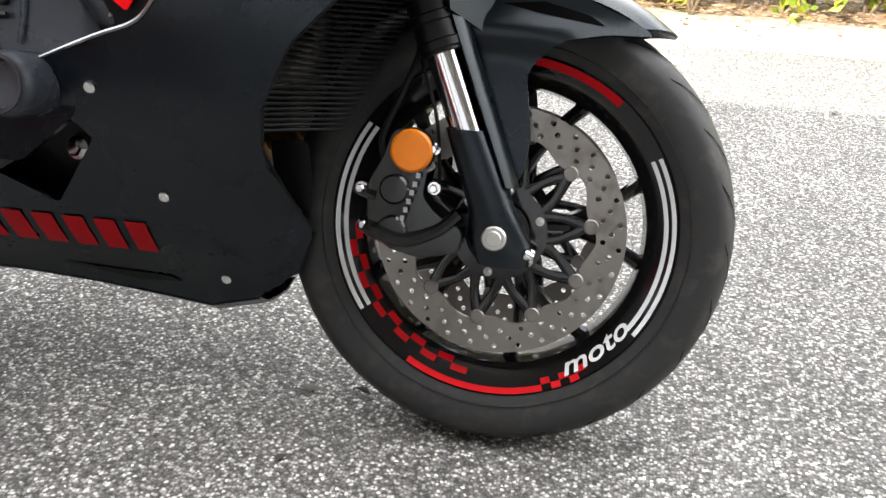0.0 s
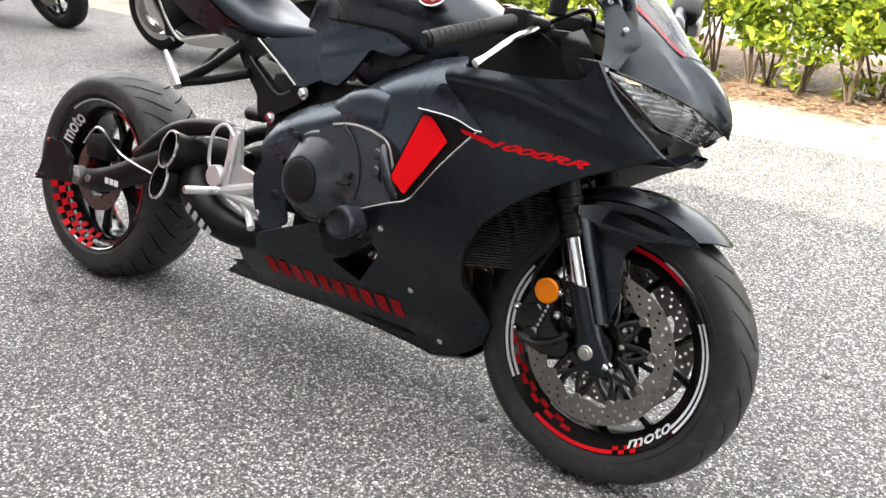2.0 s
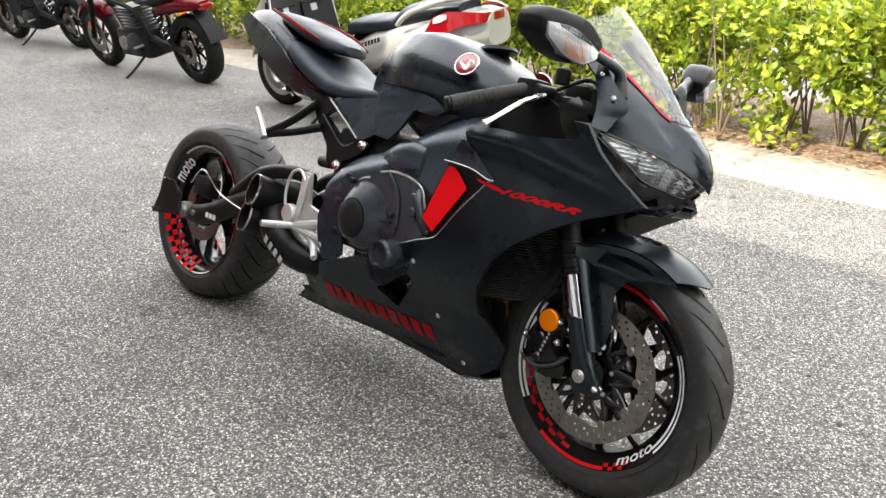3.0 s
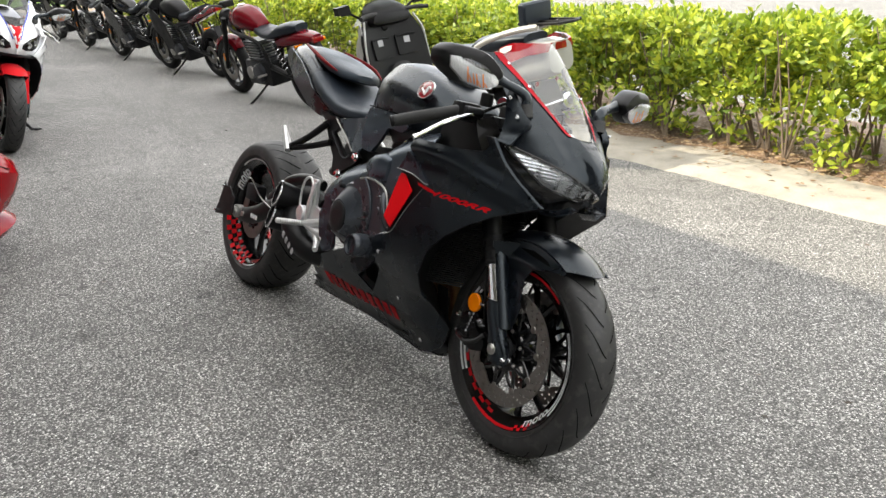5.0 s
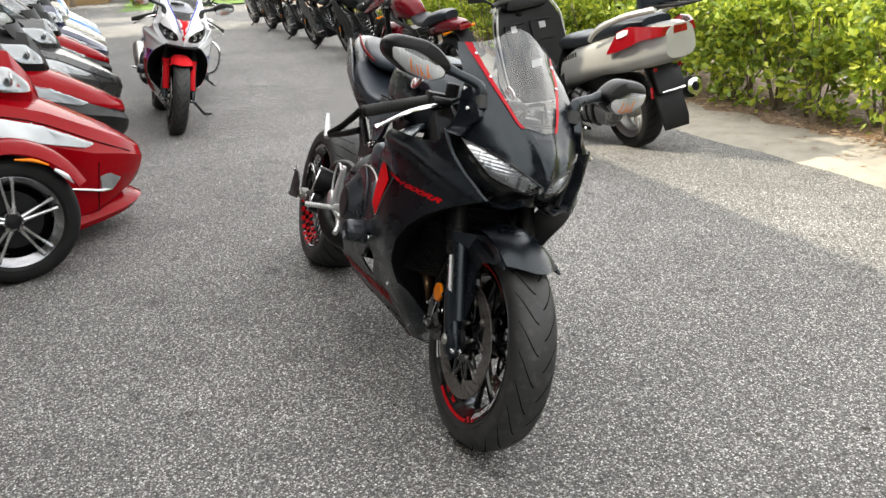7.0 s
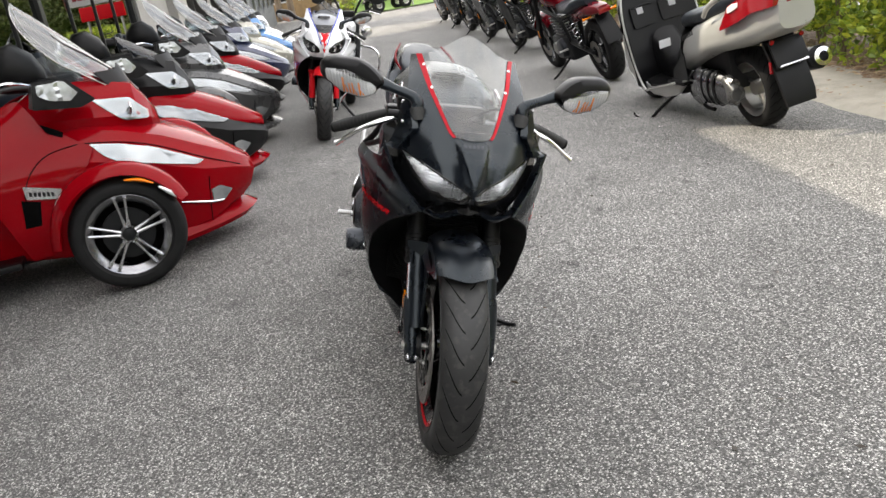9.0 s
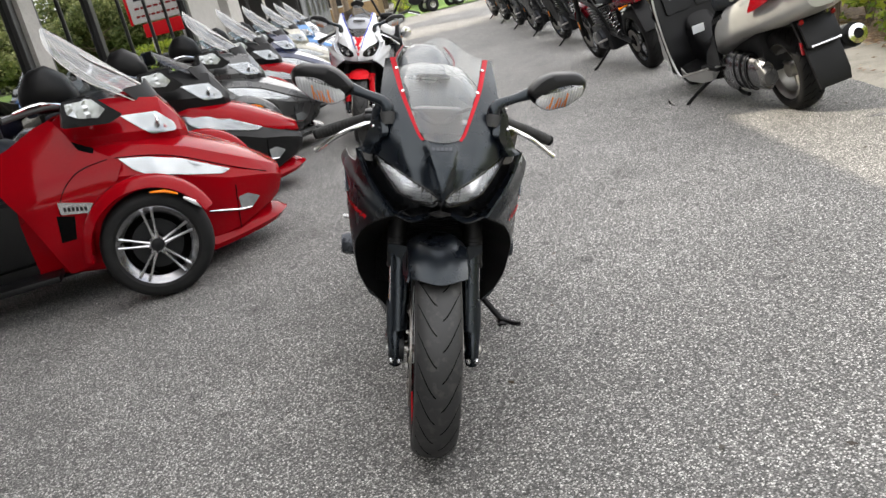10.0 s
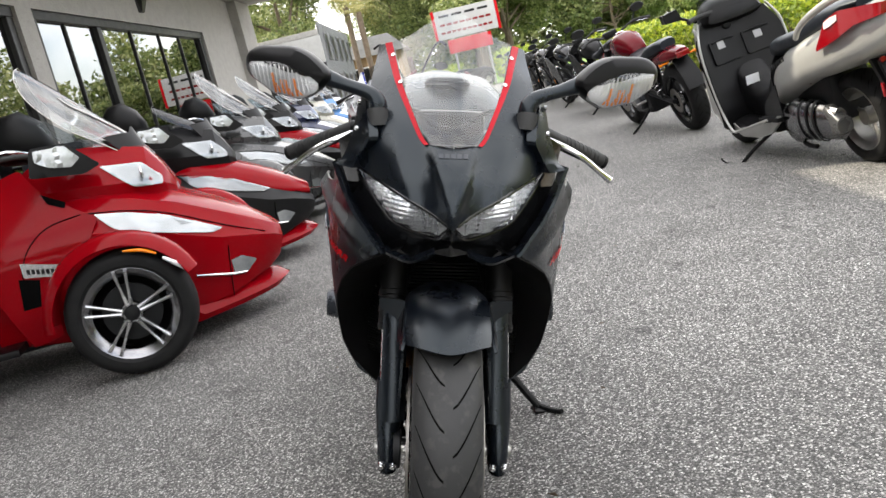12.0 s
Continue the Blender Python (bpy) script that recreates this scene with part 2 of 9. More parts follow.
M = {
    "asphalt": asphalt_material(),
    "matte_black": principled("matte_black_paint", (0.0026, 0.0038, 0.0062), 0.28, spec=0.38, sheen=(0.84, 0.94, 1.0), vary=0.12, bump=(900, 0.04, 0.0004)),
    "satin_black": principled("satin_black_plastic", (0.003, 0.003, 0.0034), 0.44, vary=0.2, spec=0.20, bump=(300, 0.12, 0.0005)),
    "gloss_black": principled("gloss_black_paint", (0.004, 0.004, 0.0045), 0.16, coat=0.15, spec=0.4),
    "rubber": principled("tyre_rubber", (0.024, 0.024, 0.0245), 0.55, vary=0.25, spec=0.32, grain=(0.036, 0.035, 0.034), gscale=40, bump=(160, 0.2, 0.0008)),
    # Darker copy of the tyre rubber, shade included, for the parked vehicles.
    "rubber_dark": principled("shaded_tyre_rubber", (0.009, 0.009, 0.0092), 0.65, vary=0.25, spec=0.2, bump=(160, 0.2, 0.0008)),
    # Near-black for joints, and for shade in grooves, slots and wheel insides.
    "groove": principled("joint_and_shade_black", (0.0015, 0.0015, 0.0015), 0.9, spec=0.05),
    "stripe_red": principled("screen_edge_red", (0.36, 0.003, 0.012), 0.45, spec=0.12, vary=0.08),
    "red": principled("red_paint", (0.48, 0.003, 0.008), 0.5, spec=0.12, vary=0.08),
    "gloss_red": principled("gloss_red_body_paint", (0.20, 0.0010, 0.004), 0.16, coat=0.16, spec=0.04, vary=0.06),
    "sign_white": principled("greyish_sign_white", (0.42, 0.42, 0.41), 0.6, vary=0.1),
    "white": principled("white_vinyl", (0.70, 0.71, 0.72), 0.35, vary=0.06),
    "white_paint": principled("white_body_paint", (0.72, 0.73, 0.75), 0.18, coat=0.8, vary=0.05),
    "blue_paint": principled("blue_body_paint", (0.012, 0.03, 0.32), 0.18, coat=0.8),
    "chrome": principled("polished_metal", (0.72, 0.72, 0.73), 0.14, 1.0, vary=0.1),
    "steel": principled("brushed_steel", (0.45, 0.44, 0.42), 0.38, 1.0, vary=0.2, bump=(200, 0.1, 0.0005)),
    "disc_steel": principled("brake_disc_steel", (0.25, 0.235, 0.22), 0.42, 1.0, vary=0.15, grain=(0.18, 0.165, 0.15), gscale=25),
    "cast_alloy": principled("cast_aluminium", (0.62, 0.62, 0.62), 0.36, 0.6, vary=0.15, bump=(220, 0.12, 0.0006)),
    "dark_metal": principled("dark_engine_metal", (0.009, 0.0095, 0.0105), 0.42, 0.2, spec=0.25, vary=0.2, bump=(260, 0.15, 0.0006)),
    "grey_metal": principled("grey_frame_metal", (0.05, 0.053, 0.06), 0.38, 0.8, vary=0.15, bump=(300, 0.1, 0.0005)),
    "brass": principled("heat_tinted_pipe", (0.42, 0.26, 0.13), 0.36, 0.9, vary=0.35),
    "amber": principled("amber_lens", (0.78, 0.20, 0.002), 0.18, spec=0.25, coat=0.15, vary=0.30, bump=(160, 0.3, 0.001)),
    "amber_facet": principled("amber_facet", (0.72, 0.19, 0.03), 0.22, vary=0.5),
    "shield": thin_glass("milky_windshield", (0.74, 0.79, 0.82), 0.15, 0.10, 0.5),
    "trike_lamp": principled("lamp_interior", (0.40, 0.42, 0.43), 0.16, 0.65, vary=0.5, bump=(22, 0.35, 0.01)),
    "indicator_metal": principled("indicator_interior", (0.70, 0.70, 0.70), 0.22, 0.5, vary=0.5, bump=(140, 0.6, 0.003)),
    "lamp_chrome": principled("lamp_mirror_chrome", (0.97, 0.98, 0.99), 0.20, 0.80, vary=0.08, bump=(90, 0.25, 0.002)),
    "head_reflector": principled("headlamp_reflector", (0.95, 0.96, 0.97), 0.15, 0.08, vary=0.06, coat=0.6),
    "grey_siding": principled("grey_siding", (0.17, 0.175, 0.18), 0.8, vary=0.15),
    "grey_vinyl": principled("grey_vinyl", (0.30, 0.30, 0.31), 0.5, vary=0.1),
    "frame_satin": principled("dark_frame_coating", (0.016, 0.021, 0.030), 0.28, 0.2, spec=0.6, sheen=(0.76, 0.89, 1.0), vary=0.15, bump=(500, 0.08, 0.0004)),
    "cruiser_red": principled("cruiser_red_paint", (0.105, 0.002, 0.006), 0.20, coat=0.15, spec=0.12),
    "name_red": principled("darker_red_vinyl", (0.37, 0.004, 0.009), 0.5, spec=0.12, vary=0.15),
    "roof_grey": principled("grey_roofing", (0.13, 0.13, 0.125), 0.9, vary=0.2),
    "case_alloy": principled("dark_case_alloy", (0.034, 0.039, 0.048), 0.28, 0.4, vary=0.2, bump=(300, 0.12, 0.0005)),
    "vane_red": principled("bright_red_panel", (0.80, 0.004, 0.009), 0.45, spec=0.12, vary=0.05),
    "dark_red": principled("dark_red_trim", (0.13, 0.002, 0.004), 0.5, spec=0.12),
    "dark_chrome": principled("dark_chrome", (0.26, 0.26, 0.27), 0.24, 1.0, vary=0.2),
    "alloy_spoke": principled("machined_alloy", (0.50, 0.50, 0.51), 0.26, 0.9, vary=0.15),
    "clear": thin_glass("clear_screen", (0.80, 0.83, 0.83), 0.07, 0.02, 0.6),
    "smoke": thin_glass("smoked_screen", (0.30, 0.31, 0.33), 0.04, 0.06, 0.3),
    "lamp_glass": thin_glass("lamp_cover", (0.95, 0.96, 0.97), 0.03, 0.02),
    "reflector": principled("lamp_reflector", (0.90, 0.91, 0.92), 0.25, 0.35, vary=0.10, bump=(70, 0.5, 0.004)),
    "seat": principled("seat_vinyl", (0.008, 0.0105, 0.0155), 0.42, vary=0.15, spec=0.32, sheen=(0.78, 0.9, 1.0), bump=(420, 0.25, 0.0008)),
    "grip": principled("grip_rubber", (0.014, 0.014, 0.014), 0.7, bump=(240, 0.5, 0.002)),
    "mirror": principled("mirror_glass", (0.9, 0.9, 0.9), 0.02, 1.0),
    "silver": principled("silver_body_paint", (0.36, 0.36, 0.34), 0.34, 0.30, coat=0.3, vary=0.06),
    "grey_body": principled("dark_grey_body_paint", (0.06, 0.061, 0.062), 0.28, 0.3, coat=0.3),
    "navy_body": principled("navy_body_paint", (0.012, 0.018, 0.055), 0.2, 0.2, coat=0.9),
    "sand_body": principled("champagne_body_paint", (0.34, 0.33, 0.28), 0.25, 0.3, coat=0.7),
    "blue_body": principled("light_blue_body_paint", (0.05, 0.16, 0.36), 0.22, 0.3, coat=0.8),
    "tail_red": principled("red_tail_lens", (0.19, 0.002, 0.005), 0.12, coat=0.4),
    "tail_clear": principled("clear_tail_lens", (0.72, 0.62, 0.60), 0.12, coat=1.0),
    "maroon": principled("dark_red_paint", (0.20, 0.008, 0.012), 0.2, coat=0.9),
    "stucco": principled("grey_stucco", (0.40, 0.385, 0.36), 0.9, vary=0.12, grain=(0.33, 0.32, 0.30), gscale=30, bump=(90, 0.4, 0.004)),
    "frame_dark": principled("dark_window_frame", (0.018, 0.018, 0.018), 0.4, 0.4),
    "sand": principled("pale_sand", (0.31, 0.285, 0.24), 0.95, vary=0.3, grain=(0.30, 0.27, 0.22), gscale=55, bump=(60, 0.7, 0.01)),
    "mulch": principled("dry_leaf_mulch", (0.20, 0.13, 0.085), 0.95, vary=0.5, grain=(0.36, 0.28, 0.20), gscale=45, bump=(40, 0.9, 0.02)),
    "grass": principled("lawn", (0.10, 0.19, 0.03), 0.95, vary=0.3, grain=(0.16, 0.25, 0.05), gscale=25, bump=(40, 0.7, 0.02)),
    "bark": principled("twig_bark", (0.16, 0.12, 0.085), 0.9, vary=0.3, bump=(50, 0.6, 0.01)),
    "brown": principled("tan_wood", (0.30, 0.20, 0.10), 0.8, vary=0.2),
    "concrete": principled("pale_concrete", (0.36, 0.355, 0.335), 0.9, vary=0.15, grain=(0.42, 0.41, 0.39), gscale=20),
}


def leaf_material(name, c1, c2, c3):
    m = bpy.data.materials.new(name)
    m.use_nodes = True
    n, l = m.node_tree.nodes, m.node_tree.links
    b = n["Principled BSDF"]
    b.inputs["Roughness"].default_value = 0.45
    g = n.new("ShaderNodeNewGeometry")
    r = n.new("ShaderNodeValToRGB")
    r.color_ramp.elements[0].color, r.color_ramp.elements[1].color = (*c1, 1), (*c3, 1)
    e = r.color_ramp.elements.new(0.5)
    e.color = (*c2, 1)
    l.new(g.outputs["Random Per Island"], r.inputs["Fac"])
    l.new(r.outputs["Color"], b.inputs["Base Color"])
    tl = n.new("ShaderNodeBsdfTranslucent")
    l.new(r.outputs["Color"], tl.inputs["Color"])
    mx = n.new("ShaderNodeMixShader")
    mx.inputs["Fac"].default_value = 0.35
    l.new(b.outputs["BSDF"], mx.inputs[1])
    l.new(tl.outputs["BSDF"], mx.inputs[2])
    l.new(mx.outputs["Shader"], n["Material Output"].inputs["Surface"])
    return m


M["leaf"] = leaf_material("hedge_leaf", (0.085, 0.145, 0.015), (0.25, 0.34, 0.030), (0.50, 0.53, 0.055))
M["tree_leaf"] = leaf_material("tree_leaf", (0.085, 0.125, 0.04), (0.20, 0.245, 0.08), (0.38, 0.40, 0.17))
M["palm_leaf"] = leaf_material("palm_leaf", (0.08, 0.10, 0.02), (0.19, 0.20, 0.05), (0.36, 0.32, 0.12))
M["dry_leaf"] = leaf_material("dry_leaf", (0.16, 0.09, 0.05), (0.28, 0.18, 0.10), (0.40, 0.30, 0.18))


# ---- mesh helpers ----
def link_mesh(name, bm, mats, smooth=35.0):
    bmesh.ops.recalc_face_normals(bm, faces=bm.faces)
    if smooth:
        lim = radians(smooth)
        for f in bm.faces:
            f.smooth = True
        for e in bm.edges:
            if len(e.link_faces) == 2 and e.calc_face_angle(0) > lim:
                e.smooth = False
    me = bpy.data.meshes.new(name)
    bm.to_mesh(me)
    bm.free()
    for m in mats if isinstance(mats, (list, tuple)) else [mats]:
        me.materials.append(m)
    return new(name, me)


LOOSE = {"grip_rib", "fairing_screw", "screen_screw", "stay_screw", "pinch_bolt", "caliper_bolt", "bobbin", "carrier_bolt", "exhaust_header", "frame_bolt", "subframe_bolt", "cover_bolt", "wheel_nut", "cooling_fin", "name_block", "rim_tape", "rim_stripe", "writing", "maker_mark", "radiator_fin", "radiator_louvre", "rearset_bolt", "bracket_bolt", "opening_bolt", "lamp_divider", "badge_marks", "name_marks", "arm_mark", "case_rib", "stem", "indicator_facet"}


def loose_pieces(bm):
    """Splits a bmesh into its separate pieces; touching ones (a bolt and its washer) stay together."""
    bm.verts.index_update()
    mark, groups = {}, []
    for v in bm.verts:
        if v.index in mark:
            continue
        mark[v.index] = len(groups)
        todo, mine = [v], [v]
        while todo:
            for e in todo.pop().link_edges:
                for w in e.verts:
                    if w.index not in mark:
                        mark[w.index] = len(groups)
                        todo.append(w)
                        mine.append(w)
        co = np.array([tuple(w.co) for w in mine])
        groups.append([co.min(0) - 0.0004, co.max(0) + 0.0004])
    own = list(range(len(groups)))

    def root(i):
        while own[i] != i:
            i = own[i]
        return i
    lo, hi = np.array([g[0] for g in groups]), np.array([g[1] for g in groups])
    for i in range(len(groups)):
        for j in np.nonzero(((lo < hi[i]) & (hi > lo[i])).all(1))[0]:
            own[root(int(j))] = root(i)
    sets = collections.defaultdict(lambda: ([], []))
    place = {}
    for v in bm.verts:
        vs = sets[root(mark[v.index])][0]
        place[v.index] = len(vs)
        vs.append(tuple(v.co))
    for f in bm.faces:
        sets[root(mark[f.verts[0].index])][1].append([place[v.index] for v in f.verts])
    out = []
    for vs, fs in sets.values():
        b = bmesh.new()
        bv = [b.verts.new(c) for c in vs]
        for f in fs:
            b.faces.new([bv[i] for i in f])
        out.append(b)
    bm.free()
    return out


def part(name, bm, material, parent, label="", smooth=35.0, solid=0.0, offset=-1.0, out=None):
    """A mesh under a thing or part. solid: thickness of a sheet, grown inwards; out: which way its face looks."""
    if name in LOOSE:
        bits = loose_pieces(bm)
        bm = bits[0]
        for b in bits[1:]:
            piece(name, b, material, parent, label, smooth, solid, offset, out)
    return piece(name, bm, material, parent, label, smooth, solid, offset, out)


def thicken(bm, solid, offset, out):
    """Gives a sheet its thickness and a rim."""
    bmesh.ops.recalc_face_normals(bm, faces=bm.faces)
    nrm = sum((f.normal * f.calc_area() for f in bm.faces), Vector())
    cen = sum((v.co for v in bm.verts), Vector()) / len(bm.verts)
    way = Vector(out) if out else Vector((0.15 * cen.x, cen.y, 0.2 * cen.z)) if abs(cen.y) > 0.02 else Vector((1, 0, 0.5))
    if nrm.dot(way) < 0:
        bmesh.ops.reverse_faces(bm, faces=bm.faces)
    bm.normal_update()
    faces, verts = list(bm.faces), list(bm.verts)
    rim = [e for e in bm.edges if len(e.link_faces) == 1]
    rim = [(e.verts[0], e.verts[1]) if any(l.vert == e.verts[0] for l in e.link_loops) else (e.verts[1], e.verts[0]) for e in rim]
    normals = {v: v.normal.copy() for v in verts}
    inner = {}
    for v in verts:
        up = 0.0 if offset < -0.5 else solid / 2
        inner[v] = bm.verts.new(v.co - normals[v] * (solid - up))
        v.co = v.co + normals[v] * up
    for f in faces:
        bm.faces.new([inner[v] for v in reversed(f.verts)])
    for p, q in rim:
        bm.faces.new((q, p, inner[p], inner[q]))


def piece(name, bm, material, parent, label, smooth, solid, offset, out):
    if solid:
        thicken(bm, solid, offset, out)
    ob = link_mesh(name, bm, material, smooth)
    if out and not solid and sum((f.normal * f.area for f in ob.data.polygons), Vector()).dot(Vector(out)) < 0:
        ob.data.flip_normals()
    if parent.parent and parent.parent.parent:
        ob.matrix_basis = parent.matrix_basis.copy()
        parent = parent.parent
    ob.parent = parent
    if label:
        ob["label"] = label
    return ob


def thing(name, m, label, category, group="", kind=""):
    e = new(name)
    e.empty_display_size = 0.1
    e.matrix_world = m
    return tagged(e, label, category, group, kind)


def structure(name, bm, mat, label, category="", smooth=0):
    return tagged(link_mesh(name, bm, mat, smooth), label, category, "", "structure")


def box(x0, x1, y0, y1, z0, z1, bevel=0.0, seg=2, bm=None):
    own = bmesh.new()
    bmesh.ops.create_cube(own, size=1, matrix=Matrix.Translation(((x0 + x1) / 2, (y0 + y1) / 2, (z0 + z1) / 2)) @ Matrix.Diagonal((abs(x1 - x0), abs(y1 - y0), abs(z1 - z0), 1)))
    if bevel:
        bmesh.ops.bevel(own, geom=own.edges[:], offset=bevel, segments=seg, affect="EDGES", profile=0.6)
    return merge(bm, own)


def merge(bm, own, m=None):
    if m is not None:
        own.transform(m)
    if bm is None:
        return own
    tmp = bpy.data.meshes.new("tmp")
    own.to_mesh(tmp)
    own.free()
    bm.from_mesh(tmp)
    bpy.data.meshes.remove(tmp)
    return bm


def lathe(profile, seg=48, axis="Y", closed=False, bm=None, m=None):
    """Turns (radius, along) round an axis through the origin."""
    own = bmesh.new()
    rings = []
    for r, a in profile:
        ring = []
        for i in range(seg):
            t = 2 * math.pi * i / seg
            c, s = r * math.cos(t), r * math.sin(t)
            ring.append(own.verts.new({"Y": (c, a, s), "Z": (c, s, a), "X": (a, c, s)}[axis]))
        rings.append(ring)
    pairs = list(zip(rings, rings[1:])) + ([(rings[-1], rings[0])] if closed else [])
    for p, q in pairs:
        for i in range(seg):
            j = (i + 1) % seg
            own.faces.new((p[i], p[j], q[j], q[i]))
    if not closed:
        for ring in (rings[0], rings[-1]):
            own.faces.new(ring)
    return merge(bm, own, m)


def cyl(p, q, r, seg=16, r2=None, bm=None, bevel=0.0):
    p, q = Vector(p), Vector(q)
    d = (q - p).length
    b = min(bevel, r * 0.5, d * 0.4)
    r2 = r if r2 is None else r2
    prof = [(r - b, 0), (r, b), (r2, d - b), (r2 - b, d)] if b else [(r, 0), (r2, d)]
    return lathe(prof, seg, "Z", bm=bm, m=Matrix.Translation(p) @ (q - p).to_track_quat("Z", "Y").to_matrix().to_4x4())


def smooth_line(pts, sub=6):
    pts = [Vector(p) for p in pts]
    if len(pts) < 3:
        return pts
    out = []
    for i in range(len(pts) - 1):
        p0, p1, p2, p3 = pts[max(i - 1, 0)], pts[i], pts[i + 1], pts[min(i + 2, len(pts) - 1)]
        for k in range(sub):
            t = k / sub
            out.append(0.5 * ((2 * p1) + (p2 - p0) * t + (2 * p0 - 5 * p1 + 4 * p2 - p3) * t * t + (3 * p1 - p0 - 3 * p2 + p3) * t ** 3))
    out.append(pts[-1])
    return out


def tube(pts, r, seg=10, sub=6, bm=None, flat=1.0):
    """A bent rod; r is a number or one radius a point."""
    n0 = len(pts)
    line = smooth_line(pts, sub)
    rs = [r] * len(line) if not isinstance(r, (list, tuple)) else [float(np.interp(i / (len(line) - 1) * (n0 - 1), range(n0), r)) for i in range(len(line))]
    own = bmesh.new()
    rings = []
    ref = Vector((0, 0, 1))
    for i, p in enumerate(line):
        d = (line[min(i + 1, len(line) - 1)] - line[max(i - 1, 0)]).normalized()
        a = d.cross(ref)
        if a.length < 0.05:
            a = d.cross(Vector((0, 1, 0)))
        a.normalize()
        b = d.cross(a)
        ref = -b if b.dot(ref) < 0 else b
        b = ref - d * ref.dot(d)
        b.normalize()
        a = d.cross(b)
        rings.append([own.verts.new(p + rs[i] * (a * math.cos(2 * math.pi * k / seg) * flat + b * math.sin(2 * math.pi * k / seg))) for k in range(seg)])
    for p, q in zip(rings, rings[1:]):
        for k in range(seg):
            j = (k + 1) % seg
            own.faces.new((p[k], p[j], q[j], q[k]))
    own.faces.new(rings[0])
    own.faces.new(rings[-1])
    return merge(bm, own)


def loft(sections, cap=True, bm=None, closed=True):
    """Skins equal-length point rings."""
    own = bmesh.new()
    rings = [[own.verts.new(Vector(p)) for p in s] for s in sections]
    n = len(rings[0])
    for p, q in zip(rings, rings[1:]):
        for i in range(n if closed else n - 1):
            j = (i + 1) % n
            own.faces.new((p[i], p[j], q[j], q[i]))
    if cap and closed:
        own.faces.new(rings[0])
        own.faces.new(rings[-1])
    return merge(bm, own)


def superring(cx, hy, z0, z1, e=2.6, n=28, ytop=None, tilt=0.0, cy=0.0):
    """A rounded ring in a plane of constant x: half-width hy, from z0 to z1; ytop narrows or widens the top."""
    pts = []
    for i in range(n):
        t = 2 * math.pi * i / n
        c, s = math.cos(t), math.sin(t)
        yy = math.copysign(abs(c) ** (2 / e), c)
        zz = math.copysign(abs(s) ** (2 / e), s)
        f = 0.5 + zz / 2
        w = hy if ytop is None else hy + (ytop - hy) * f
        z = z0 + (z1 - z0) * f
        pts.append((cx + tilt * (z - z0), cy + w * yy, z))
    return pts


def curve_interp(table):
    xs, ys = zip(*sorted(table))
    return lambda v: float(np.interp(v, xs, ys))


def soft_interp(table):
    """A smooth curve through the table's points, with no overshoot."""
    xs, ys = (list(c) for c in zip(*sorted(table)))
    d = [(ys[i + 1] - ys[i]) / (xs[i + 1] - xs[i]) for i in range(len(xs) - 1)]
    t = [d[0]] + [0.0 if d[i - 1] * d[i] <= 0 else 2 * d[i - 1] * d[i] / (d[i - 1] + d[i]) for i in range(1, len(d))] + [d[-1]]

    def f(v):
        if v <= xs[0]:
            return ys[0]
        if v >= xs[-1]:
            return ys[-1]
        i = max(k for k in range(len(xs) - 1) if xs[k] <= v)
        h = xs[i + 1] - xs[i]
        u = (v - xs[i]) / h
        return (2 * u ** 3 - 3 * u ** 2 + 1) * ys[i] + (u ** 3 - 2 * u ** 2 + u) * h * t[i] + (3 * u ** 2 - 2 * u ** 3) * ys[i + 1] + (u ** 3 - u ** 2) * h * t[i + 1]
    return f


def inside(p, poly):
    x, y = p
    hit = False
    for (x0, y0), (x1, y1) in zip(poly, poly[1:] + poly[:1]):
        if (y0 > y) != (y1 > y) and x < (x1 - x0) * (y - y0) / (y1 - y0) + x0:
            hit = not hit
    return hit


def round_poly(poly, r=0.01, k=3):
    """Rounds the corners of a plan outline."""
    out = []
    n = len(poly)
    for i in range(n):
        p, a, b = Vector(poly[i]), Vector(poly[i - 1]), Vector(poly[(i + 1) % n])
        da, db = (a - p), (b - p)
        ra, rb = min(r, da.length * 0.45), min(r, db.length * 0.45)
        pa, pb = p + da.normalized() * ra, p + db.normalized() * rb
        for j in range(k + 1):
            t = j / k
            out.append(tuple((1 - t) ** 2 * pa + 2 * t * (1 - t) * p + t * t * pb))
    return out


